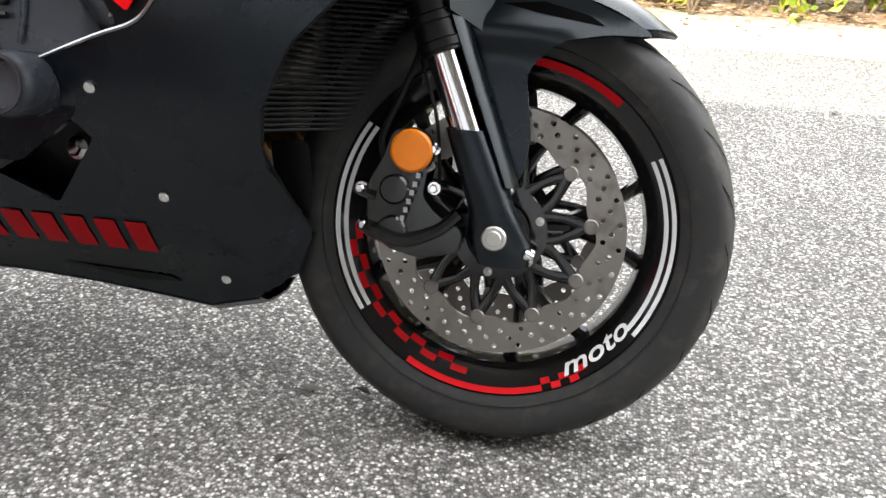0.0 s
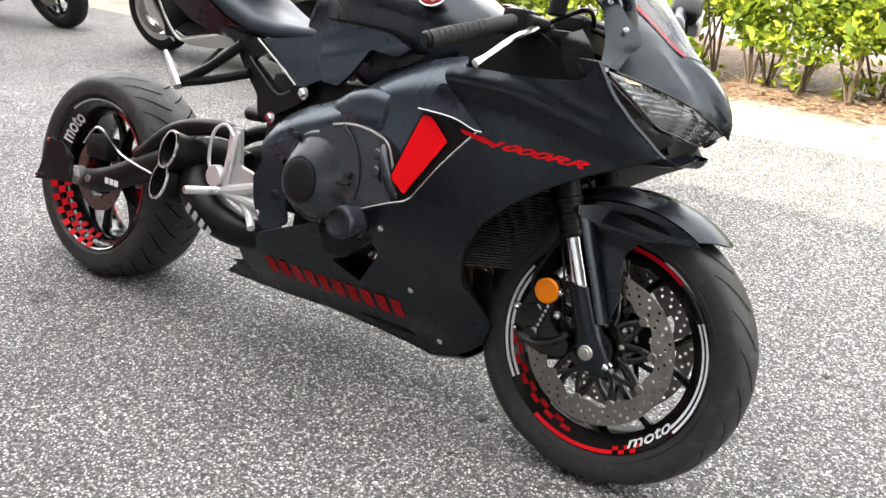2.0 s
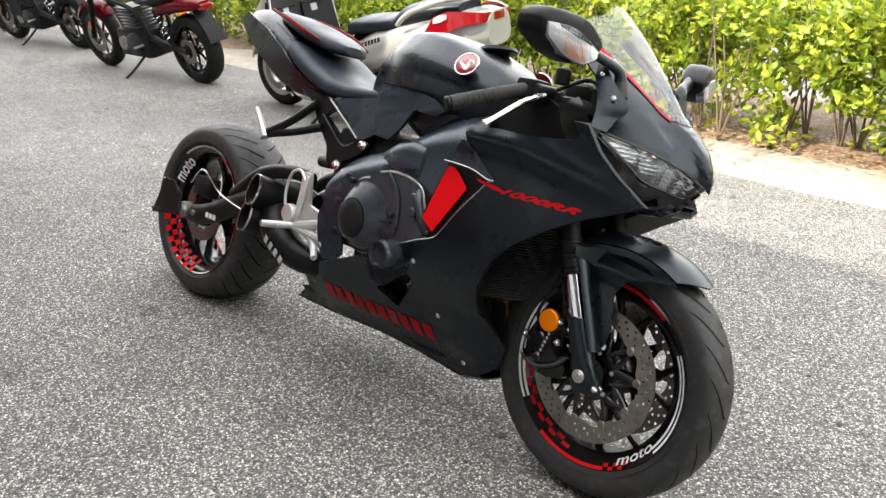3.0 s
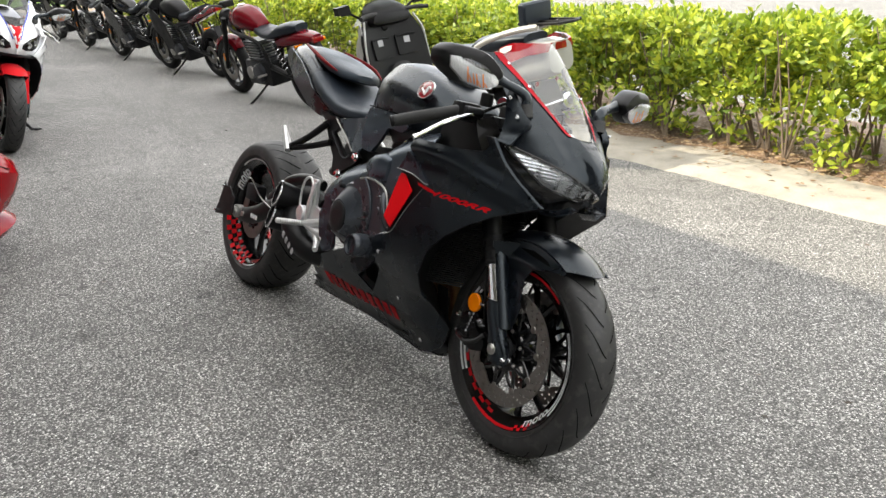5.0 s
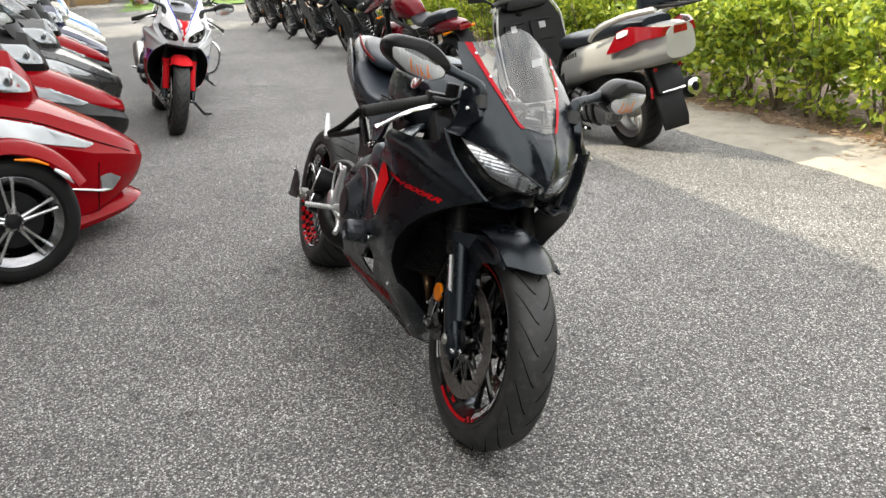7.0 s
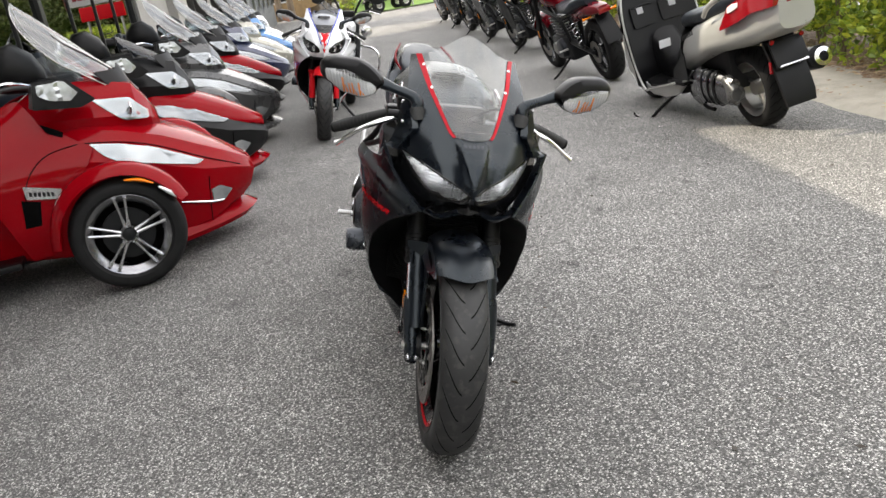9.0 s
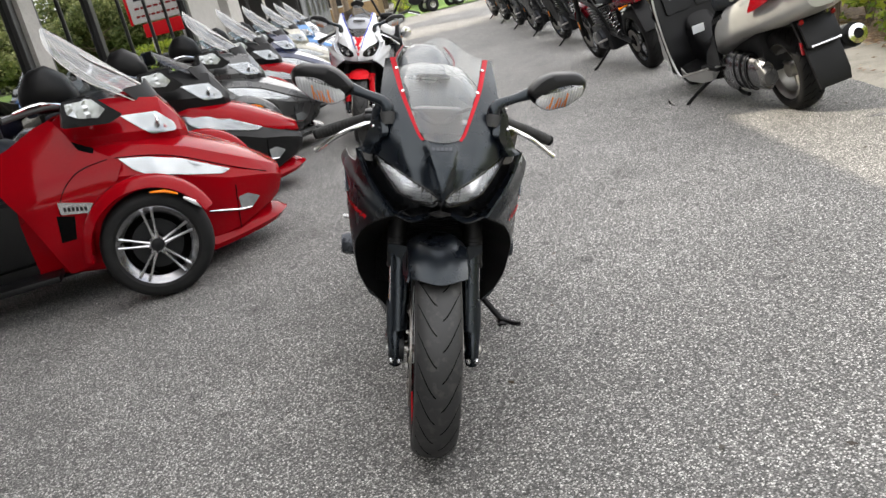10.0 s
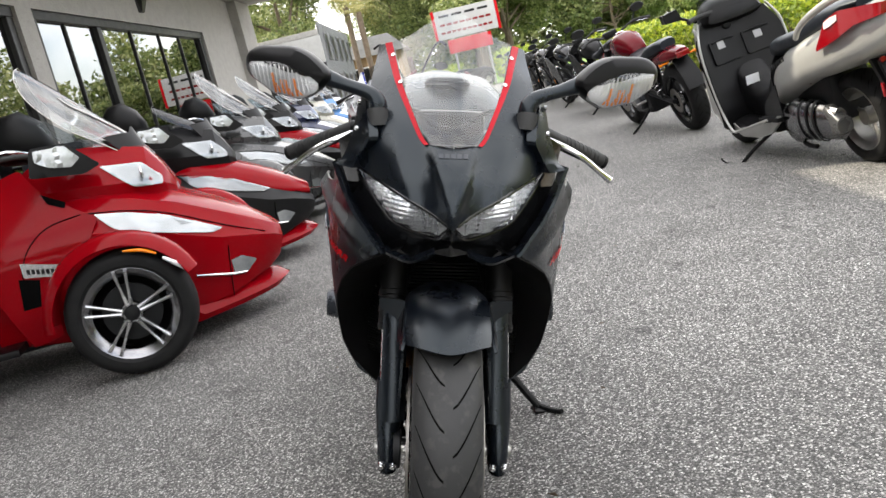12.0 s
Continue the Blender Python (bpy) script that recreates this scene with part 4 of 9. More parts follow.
def sportbike(m, label, paint, accent, screen, group="", custom=True, base=-1.668):
    """The whole machine in its own frame: x ahead, y to its left, z up, the front wheel's contact below the origin."""
    B = thing("motorcycle", m, label, "motorcycle", group)
    both = (-1, 1)
    blk, satin, gloss = M["matte_black"], M["satin_black"], M["gloss_black"]

    # front wheel
    fw = part("front_wheel", rim_bm(0.226, 0.052), gloss, B, "gloss black cast rim with split spokes")
    fw.location = (0, 0, 0.298)
    part("hub", lathe([(0.040, -0.045), (0.046, -0.040), (0.034, -0.02), (0.034, 0.02), (0.046, 0.040), (0.040, 0.045)], 32), gloss, fw)
    for k in range(5):
        part("spoke", spokes_bm(1, 6 + 72 * k, 0.03, 0.088, 0.190, 0.03, bmesh.new()), gloss, fw)
    part("tyre", tyre_bm(0.298, 0.226, 0.060), M["rubber"], fw, "black road tyre")
    for r_, y_ in ((0.2385, 0.0605), (0.262, 0.0585)):
        for s in both:
            part("sidewall_ring", lathe([(r_ - 0.0009, s * (y_ - 0.002)), (r_, s * (y_ + 0.0009)), (r_ + 0.0009, s * (y_ - 0.002))], 72, closed=True), M["rubber"], fw)
    part("tread", tread_bm(0.298, 0.226, 0.060, 15.0, 1, 1.9), M["groove"], fw, "curved near-black strips for the shade in the rain grooves", smooth=0)
    if custom:
        w, r = bmesh.new(), bmesh.new()
        for s in both:
            y0, y1 = s * 0.0465, s * 0.0555
            for a0, a1 in ((146, 216), (-33, 30)):
                for q0, q1 in ((0.0, 0.34), (0.62, 0.95)):
                    ra, rb = 0.2065 + 0.0155 * q0, 0.2065 + 0.0155 * q1
                    ya, yb = y0 + (y1 - y0) * q0, y0 + (y1 - y0) * q1
                    wheel_band(ra, rb, a0, a1, ya, yb, w)
            tm = text_mesh("moto", 0.047, 0.30, bold=0.0008)
            for v in tm.verts:
                a = radians(313 - s * v.co.x / 0.204 * 57.3)
                rad = 0.2035 - v.co.y * 0.62
                v.co = (rad * math.cos(a), s * (0.0465 + (rad - 0.2035) * 0.6), rad * math.sin(a))
            part("rim_lettering", tm, M["white"], fw, "white lettering moto", smooth=0)
            wheel_band(0.2125, 0.2225, 52, 103, y0 + (y1 - y0) * 0.4, y1, r)
            wheel_band(0.2150, 0.2225, 240, 290, y0 + (y1 - y0) * 0.55, y1, r)
            for k in range(12):
                a = 184 + k * 6.5
                for q in range(2):
                    if (k + q) % 2 == 0:
                        q0, q1 = q * 0.5, q * 0.5 + 0.5
                        wheel_band(0.190 + 0.016 * q0, 0.190 + 0.016 * q1, a, a + 6.5, s * (0.0365 + 0.0095 * q0), s * (0.0365 + 0.0095 * q1), r)
            for k in range(5):
                for q in range(2):
                    if (k + q) % 2 == 0:
                        wheel_band(0.2075 + 0.0075 * q, 0.215 + 0.0075 * q, 290 + k * 3.4, 293.4 + k * 3.4, s * (0.0470 + 0.0045 * q), s * (0.0515 + 0.0045 * q), r)
        part("rim_stripe", w, M["white"], fw, "white pinstripe rim tape", smooth=0)
        part("rim_tape", r, M["red"], fw, "red chequered rim tape", smooth=0)
    disc = disc_bm(0.160, 0.118, 0.005)
    for s in both:
        d = part("brake_disc", disc.copy(), M["disc_steel"], fw, "drilled steel brake disc", smooth=30)
        d.location = (0, s * 0.068, 0)
        cb = lathe([(0.040, -0.004), (0.062, -0.004), (0.062, 0.004), (0.040, 0.004)], 40, closed=True)
        for k in range(10):
            a = radians(36 * k + 9)
            for h in (a - 0.314, a + 0.314):
                part("carrier_arm", tube([(0.052 * math.cos(h), 0, 0.052 * math.sin(h)), (0.082 * math.cos((a + h) / 2), 0, 0.082 * math.sin((a + h) / 2)), (0.112 * math.cos(a), 0, 0.112 * math.sin(a))], [0.0085, 0.0062, 0.0085], 8, 3, flat=0.5), gloss, d)
        part("disc_carrier", cb, gloss, d, "black disc carrier")
        bb = bmesh.new()
        for k in range(10):
            a = radians(36 * k + 9)
            p = Vector((0.116 * math.cos(a), 0, 0.116 * math.sin(a)))
            cyl(p + Vector((0, -0.005, 0)), p + Vector((0, 0.005, 0)), 0.0098, 16, bm=bb, bevel=0.0015)
            cyl(p + Vector((0, -0.0062, 0)), p + Vector((0, 0.0062, 0)), 0.0048, 12, bm=bb)
        part("bobbin", bb, M["disc_steel"], d)
        # small spindle bolts of the carrier
        sb = bmesh.new()
        for k in range(6):
            a = radians(60 * k + 20)
            bolt((0.054 * math.cos(a), s * 0.004, 0.054 * math.sin(a)), (0, s, 0), 0.0042, 0.006, sb)
        part("carrier_bolt", sb, M["steel"], d)
    disc.free()

    # fork
    for s in both:
        y = s * 0.107

        def fx(z):
            return 0.006 - (z - 0.298) * 0.415
        leg = part("fork_leg", cyl((fx(0.405), y, 0.405), (fx(0.52), y, 0.52), 0.0212, 24), M["chrome"], B, "polished chrome fork slider")
        up = cyl((fx(0.512), y, 0.512), (fx(0.90), y, 0.90), 0.0275, 24)
        for z in (0.515, 0.545, 0.575):
            cyl((fx(z), y, z), (fx(z + 0.012), y, z + 0.012), 0.0295, 24, bm=up, bevel=0.002)
        part("fork_tube", up, satin, leg, "black outer fork tube")
        low = loft([[(fx(0.425) + 0.027 * math.cos(t), y + 0.026 * math.sin(t), 0.425) for t in np.linspace(0, 2 * math.pi, 18, endpoint=False)],
                    [(fx(0.38) + 0.029 * math.cos(t), y + 0.027 * math.sin(t), 0.38) for t in np.linspace(0, 2 * math.pi, 18, endpoint=False)],
                    [(fx(0.33) + 0.030 * math.cos(t), y + 0.024 * math.sin(t), 0.33) for t in np.linspace(0, 2 * math.pi, 18, endpoint=False)],
                    [(0.006 + 0.040 * math.cos(t), y + 0.021 * math.sin(t), 0.292) for t in np.linspace(0, 2 * math.pi, 18, endpoint=False)],
                    [(0.012 + 0.032 * math.cos(t), y + 0.018 * math.sin(t), 0.262) for t in np.linspace(0, 2 * math.pi, 18, endpoint=False)]])
        part("fork_bottom", low, blk, leg, "matte black axle bracket")
        ax = cyl((0, y, 0.298), (0, y + s * 0.024, 0.298), 0.0155, 24, bevel=0.002)
        cyl((0, y, 0.298), (0, y + s * 0.027, 0.298), 0.0095, 20, bm=ax, bevel=0.001)
        part("axle_nut", ax, M["steel"], leg)
        pb = bmesh.new()
        for q in (-0.011, 0.011):
            bolt((0.040, y + q, 0.281), (0.9, 0, -0.25), 0.0052, 0.010, pb, hexed=False)
        part("pinch_bolt", pb, M["chrome"], leg)
        ca = panel(round_poly([(-0.134, 0.418), (-0.112, 0.420), (-0.088, 0.375), (-0.094, 0.340), (-0.074, 0.318), (-0.040, 0.302), (-0.044, 0.274), (-0.090, 0.262), (-0.132, 0.270), (-0.160, 0.296), (-0.163, 0.350), (-0.146, 0.380)], 0.010), lambda x, z, s=s: (x, s * (0.122 - 0.06 * max(0.0, -0.135 - x)), z), step=0.03)
        thicken(ca, 0.052, -1.0, (0, s, 0))
        for x, z in ((-0.128, 0.294), (-0.128, 0.345)):
            cyl((x, s * 0.118, z), (x, s * 0.129, z), 0.019, 20, bm=ca, bevel=0.003)
        tube([(-0.168, s * 0.112, 0.297), (-0.145, s * 0.124, 0.290), (-0.110, s * 0.128, 0.284), (-0.070, s * 0.124, 0.300), (-0.048, s * 0.118, 0.322)], [0.010, 0.011, 0.009, 0.008, 0.009], 10, 4, ca)
        tube([(-0.180, s * 0.108, 0.342), (-0.150, s * 0.116, 0.334)], 0.009, 10, 2, ca)
        cal = part("brake_caliper", ca, gloss, leg, "gloss black radial brake caliper", smooth=30)
        cb2 = bmesh.new()
        for p in ((-0.172, 0.342), (-0.166, 0.297), (-0.084, 0.398), (-0.068, 0.300), (-0.080, 0.350)):
            bolt((p[0], s * 0.112, p[1]), (0, s, 0), 0.0058, 0.014, cb2)
        part("caliper_bolt", cb2, M["chrome"], cal)
        tb = bmesh.new()
        for k in range(6):
            z = 0.308 + k * 0.0108
            box(-0.117 - 0.0026 + (z - 0.3) * 0.30, -0.117 + 0.0026 + (z - 0.3) * 0.30, s * 0.1300 - 0.0006, s * 0.1300 + 0.0006, z, z + 0.0062, bm=tb)
        part("maker_mark", tb, M["grey_vinyl"], cal, "row of small white marks", smooth=0)
        rf = lathe([(0.024, 0), (0.0265, s * 0.002), (0.0265, s * 0.007), (0.0235, s * 0.0095)], 40, m=Matrix.Translation((-0.110, s * 0.119, 0.394)))
        part("side_reflector", rf, M["amber"], leg, "round amber reflector")
        part("reflector_backing", lathe([(0.0275, 0), (0.0285, s * 0.003), (0.0275, s * 0.005)], 32, m=Matrix.Translation((-0.110, s * 0.115, 0.394))), satin, leg)
        part("brake_hose", tube([(-0.125, s * 0.112, 0.352), (-0.150, s * 0.115, 0.40), (-0.130, s * 0.112, 0.46), (-0.112, s * 0.105, 0.52), (-0.135, s * 0.085, 0.58), (-0.20, s * 0.06, 0.66)], 0.0045, 8), satin, leg, "braided black brake hose")
        part("sensor_wire", tube([(-0.075, s * 0.104, 0.34), (-0.082, s * 0.118, 0.43), (-0.108, s * 0.108, 0.50), (-0.118, s * 0.09, 0.55)], 0.0026, 6), satin, leg)
    part("front_axle", cyl((0, -0.11, 0.298), (0, 0.11, 0.298), 0.011, 16), M["steel"], B)
    hub = lathe([(0.034, -0.098), (0.040, -0.096), (0.040, -0.084), (0.034, -0.082)], 36, closed=False, m=Matrix.Translation((0, 0, 0.298)))
    part("sensor_ring", hub, M["dark_metal"], B)

    # front fender
    fn = bmesh.new()
    rings = []
    for i in range(19):
        ring = []
        for j in range(17):
            v = -1 + 2 * j / 16
            a0 = 53 + 7 * abs(v) ** 2.0
            a = radians(a0 + (130 - a0) * i / 18)
            tip = max(0.0, (66 - math.degrees(a)) / 12)
            hw = 0.075 * (1 - 0.12 * tip * tip)
            r = 0.329 - 0.026 * abs(v) ** 2.6 - 0.003 * tip
            ring.append((r * math.cos(a), hw * v, 0.298 + r * math.sin(a)))
        rings.append(ring)
    loft(rings, cap=False, closed=False, bm=fn)
    fender = part("front_fender", fn, paint["fender"], B, "matte black front fender" if custom else "red front fender", solid=0.004)
    for s in both:
        def fy(x, z, s=s):
            r = math.hypot(x, z - 0.298)
            return (x, s * (0.076 + 0.055 * max(0.0, 0.315 - r) + 0.011 * max(0.0, 1 - abs(z - 0.547 + 0.1 * max(0.0, x)) / 0.032)), z)
        pl = round_poly([(0.164, 0.549), (0.142, 0.563), (0.085, 0.587), (0.02, 0.5985), (-0.06, 0.592), (-0.092, 0.552), (-0.062, 0.490), (-0.028, 0.415), (-0.012, 0.372), (0.006, 0.352), (0.024, 0.372), (0.030, 0.420), (0.016, 0.500), (0.050, 0.536), (0.110, 0.548)], 0.014)
        sl = round_poly([(-0.022, 0.578), (0.03, 0.568), (0.105, 0.558), (0.085, 0.570), (0.03, 0.583)], 0.004)
        part("fender_side", panel(pl, fy, step=0.011), paint["fender"], fender, solid=0.005, offset=0)
        # Flat near-black patch painted in for the shade of the slot.
        part("fender_vent", panel(sl, lambda x, z, s=s: (x, s * (fy(x, z, 1)[1] + 0.0035), z), step=0.012), M["groove"], fender)
        gz = [0.360, 0.40, 0.45, 0.50, 0.545, 0.575]
        grd = loft([[(0.006 - (z - 0.298) * 0.415 + dx, s * yy, z) for yy, dx in ((0.076, 0.030), (0.086, 0.040), (0.102, 0.043), (0.117, 0.038), (0.124, 0.028))] for z in gz], cap=False, closed=False)
        part("fork_guard", grd, paint["fender"], fender, solid=0.004, smooth=60, out=(1, 0, 0))
        part("guard_ear", loft([[(-0.020, s * 0.074, 0.530), (-0.020, s * 0.074, 0.588)], [(-0.050, s * 0.100, 0.548), (-0.052, s * 0.096, 0.585)], [(-0.075, s * 0.132, 0.562), (-0.078, s * 0.132, 0.580)]], cap=False, closed=False), paint["fender"], fender, solid=0.005, out=(1, 0, 0))
        fb = lathe([(0.0075, 0), (0.0085, 0.002), (0.006, 0.005)], 16, m=Matrix.Translation((0.004, s * 0.0835, 0.405)) @ Matrix.Rotation(0 if s > 0 else math.pi, 4, "X"))
        part("fender_bolt", fb, M["chrome"], fender)

    # side fairings
    duct_line = [(-0.262, 0.215), (-0.240, 0.272), (-0.262, 0.330), (-0.272, 0.385), (-0.263, 0.438), (-0.233, 0.504), (-0.176, 0.563), (-0.111, 0.609), (-0.042, 0.649), (0.021, 0.679)]
    fair = [(0.064, 0.700), (0.052, 0.709), (0.030, 0.733), (0.010, 0.752), (-0.010, 0.775), (-0.030, 0.799), (-0.056, 0.848), (-0.072, 0.828), (-0.085, 0.811), (-0.149, 0.804), (-0.210, 0.802), (-0.267, 0.803), (-0.350, 0.800), (-0.340, 0.765), (-0.298, 0.727), (-0.257, 0.691), (-0.330, 0.605), (-0.378, 0.545), (-0.406, 0.514)]
    fair += view_fitted([(-0.480, 0.482), (-0.570, 0.447), (-0.620, 0.424), (-0.665, 0.403), (-0.80, 0.355), (-0.900, 0.318), (-0.985, 0.283), (-1.0, 0.218), (-1.045, 0.198), (-1.115, 0.155)])
    fair += [(-0.94, 0.168), (-0.82, 0.172), (-0.68, 0.178), (-0.55, 0.170), (-0.46, 0.160), (-0.39, 0.152), (-0.318, 0.172)] + duct_line
    for s in both:
        def on(x, z, s=s, o=0.0):
            return (x, s * (side_y(x, z) + o), z)

        def on2(x, z, s=s):
            return on(x, z, s, 0.0026)
        fpan = part("side_fairing", panel(round_poly(fair, 0.012), on, holes=[round_poly(view_fitted([(-0.655, 0.312), (-0.580, 0.277), (-0.506, 0.367), (-0.530, 0.390), (-0.575, 0.356), (-0.61, 0.335)]), 0.006)], step=0.0165), paint["fairing"], B, paint["fairing_label"], solid=0.005, smooth=50)
        # turned-in lips of the radiator duct and of the belly
        lip = duct_line + [(0.064, 0.700)]
        lb = bmesh.new()
        loft([[(x, s * side_y(x, z), z) for x, z in lip], [(x - 0.014, s * (side_y(x, z) * 0.9 - 0.006), z + 0.004) for x, z in lip], [(x - 0.05, s * (side_y(x, z) * 0.62), z + 0.010) for x, z in lip]], cap=False, closed=False, bm=lb)
        part("duct_lip", lb, satin, fpan, solid=0.003)
        bl = [(-1.067, 0.167), (-0.94, 0.168), (-0.82, 0.172), (-0.68, 0.178), (-0.55, 0.170), (-0.46, 0.160), (-0.39, 0.152), (-0.318, 0.172)]
        bb = bmesh.new()
        loft([[(x, s * side_y(x, z), z) for x, z in bl], [(x, s * side_y(x, z) * 0.55, z - 0.012) for x, z in bl], [(x, 0, z - 0.014) for x, z in bl]], cap=False, closed=False, bm=bb)
        part("belly_pan", bb, blk, fpan, solid=0.003)
        # air outlet with its inset
        part("outlet_inset", panel([(-0.471, 0.547), (-0.400, 0.702), (-0.345, 0.745), (-0.262, 0.698), (-0.330, 0.610), (-0.406, 0.516), (-0.455, 0.497)], lambda x, z, s=s: (x, s * (side_y(x, z) - 0.012), z), step=0.03), satin, fpan, solid=0.004)
        part("outlet_vane", panel(round_poly([(-0.457, 0.553), (-0.394, 0.694), (-0.373, 0.694), (-0.328, 0.652), (-0.419, 0.526)], 0.004), lambda x, z, s=s: (x, s * (side_y(x, z) - 0.004), z), step=0.03), paint["accent"], fpan, "bright red air outlet panel", solid=0.003)
        part("outlet_blade", panel(round_poly([(-0.400, 0.706), (-0.352, 0.762), (-0.338, 0.764), (-0.298, 0.728), (-0.252, 0.690), (-0.268, 0.687), (-0.318, 0.702)], 0.005), lambda x, z, s=s: on(x, z, s, 0.004), step=0.02), M["frame_satin"], fpan, solid=0.004)
        part("blade_edge", tube([on(x, z, s, 0.006) for x, z in ((-0.400, 0.706), (-0.318, 0.702), (-0.268, 0.687), (-0.250, 0.686))], 0.0022, 6, 4), M["dark_chrome"], fpan)
        part("fairing_edge", tube([on(x, z, s, 0.001) for x, z in ((-0.565, 0.453), (-0.46, 0.496), (-0.406, 0.516), (-0.378, 0.547), (-0.330, 0.607), (-0.256, 0.692))], 0.0026, 6, 4), M["dark_chrome"], fpan)
        # red nameplate: a row of plain slanted bars
        nb = bmesh.new()
        for k in range(10 if custom else 0):
            x0, zc = -0.846 + k * 0.0412, 0.254 - 0.0005 * k
            panel([(x0 + 0.006, zc - 0.021), (x0 + 0.034, zc - 0.021), (x0 + 0.028, zc + 0.021), (x0, zc + 0.021)], on2, step=0.02, bm=nb)
        if custom:
            part("name_block", nb, paint["accent2"], fpan, "row of plain red slanted bars", smooth=0)
            tm = text_mesh("1000RR", 0.036, 0.55, bold=0.0012)
            tm.transform(Matrix.Scale(-s, 4, (1, 0, 0)))
            for v in tm.verts:
                x, z = -0.150 + v.co.x * 1.60, 0.665 - 0.060 * v.co.x + v.co.y * 0.55
                v.co = on(x, z, s, 0.0026)
            part("number_decal", tm, M["red"], fpan, "red lettering 1000RR", smooth=0)
            part("decal_stripe", panel([(-0.298, 0.684), (-0.240, 0.676), (-0.215, 0.666), (-0.245, 0.666), (-0.292, 0.677)], on2, step=0.02), M["red"], fpan, smooth=0)
        sc = bmesh.new()
        for x, z in ((-0.470, 0.440), (-0.410, 0.312), (-0.358, 0.197)):
            p = Vector(on(x, z, s))
            nrm = Vector((0.0, s, -0.45)).normalized()
            cyl(p, p + nrm * 0.004, 0.0072, 16, bm=sc, bevel=0.001)
            cyl(p, p + nrm * 0.0046, 0.0034, 6, bm=sc)
        part("fairing_screw", sc, M["chrome"], fpan)
        part("belly_slot", panel([(-0.60, 0.196), (-0.44, 0.190), (-0.425, 0.182), (-0.49, 0.180)], on2, step=0.02), satin, fpan)
        part("tail_slot", panel(view_fitted([(-1.06, 0.203), (-1.0, 0.219), (-0.985, 0.196), (-1.01, 0.189)]), on2, step=0.03), satin, fpan)
        # black sheet set behind the opening beside the crankcase, for the shade in it
        part("case_opening", panel(view_fitted([(-0.70, 0.415), (-0.58, 0.46), (-0.47, 0.39), (-0.54, 0.265), (-0.68, 0.30)]), lambda x, z, s=s: (x, s * (side_y(x, z) - 0.05), z), step=0.04), satin, fpan, solid=0.003)
        part("opening_bolt", bolt((-0.535, s * 0.150, 0.360), (0, s, 0), 0.011, 0.016), M["chrome"], fpan)

    # frame, engine and inner masses
    core = box(-0.90, -0.46, -0.045, 0.045, 0.19, 0.40, 0.02, bm=box(-0.95, -0.42, -0.14, 0.14, 0.38, 0.72, 0.03))
    part("engine_block", core, M["dark_metal"], B, "dark engine block")
    # Black block added to darken the opening between the forks.
    part("inner_cowl", loft([[(-0.045, y, z) for y, z in ((-0.05, 0.69), (0.05, 0.69), (0.05, 0.78), (-0.05, 0.78))], [(-0.125, y, z) for y, z in ((-0.10, 0.67), (0.10, 0.67), (0.11, 0.83), (-0.11, 0.83))], [(-0.24, y, z) for y, z in ((-0.15, 0.62), (0.15, 0.62), (0.15, 0.90), (-0.15, 0.90))], [(-0.42, y, z) for y, z in ((-0.17, 0.58), (0.17, 0.58), (0.12, 0.86), (-0.12, 0.86))]]), satin, B, "black block added for the dark opening under the nose")
    rad = box(-0.345, -0.305, -0.17, 0.17, 0.395, 0.64, 0.006)
    rd = part("radiator", rad, satin, B, "black finned radiator")
    fins = bmesh.new()
    for k in range(30):
        z = 0.402 + k * 0.0079
        hx = -0.300 + (z - 0.40) * 0.10
        box(hx - 0.006, hx + 0.006, -0.162, 0.162, z, z + 0.0035, 0.0008, 1, fins)
    part("radiator_fin", fins, M["dark_metal"], rd)
    for s in both:
        rs = bmesh.new()
        for k in range(26):
            z = 0.403 + k * 0.0066
            tube([(-0.292 + (z - 0.4) * 0.15, s * 0.168, z), (-0.255 + (z - 0.4) * 0.40, s * 0.135, z + 0.004), (-0.210 + (z - 0.4) * 0.55, s * 0.095, z + 0.007)], 0.0019, 6, 3, rs)
        part("radiator_louvre", rs, satin, rd)
    hp = bmesh.new()
    for y in (-0.075, -0.028, 0.028, 0.075):
        tube([(-0.40, y, 0.41), (-0.318, y * 1.05, 0.375), (-0.300, y * 1.05, 0.31), (-0.325, y * 0.9, 0.250), (-0.40, y * 0.55, 0.225), (-0.52, y * 0.4, 0.225)], 0.0185, 14, 5, hp)
    part("exhaust_header", hp, M["brass"], B, "heat-tinted exhaust header pipes")
    for s in both:
        part("duct_inner", panel(round_poly([(-0.292, 0.392), (-0.243, 0.392), (-0.240, 0.330), (-0.250, 0.262), (-0.282, 0.212), (-0.286, 0.300)], 0.008), lambda x, z, s=s: (x, s * (0.098 + 0.25 * (z - 0.30)), z), step=0.03), satin, B, "black inner duct panel", solid=0.004)
    for s in both:
        def pl(x, z, s=s):
            zt = soft_interp([(-0.88, 0.51), (-0.87, 0.585), (-0.838, 0.618), (-0.782, 0.650), (-0.707, 0.677), (-0.636, 0.707), (-0.574, 0.754), (-0.512, 0.790), (-0.449, 0.812), (-0.373, 0.829)])(x)
            return (x, s * (0.204 - 9.0 * max(0.0, 0.07 - max(0.0, zt - z)) ** 2 + 0.02 * math.sin(max(0, min(1, (z - 0.3) / 0.5)) * math.pi) - 0.12 * max(0, z - 0.72)), z)
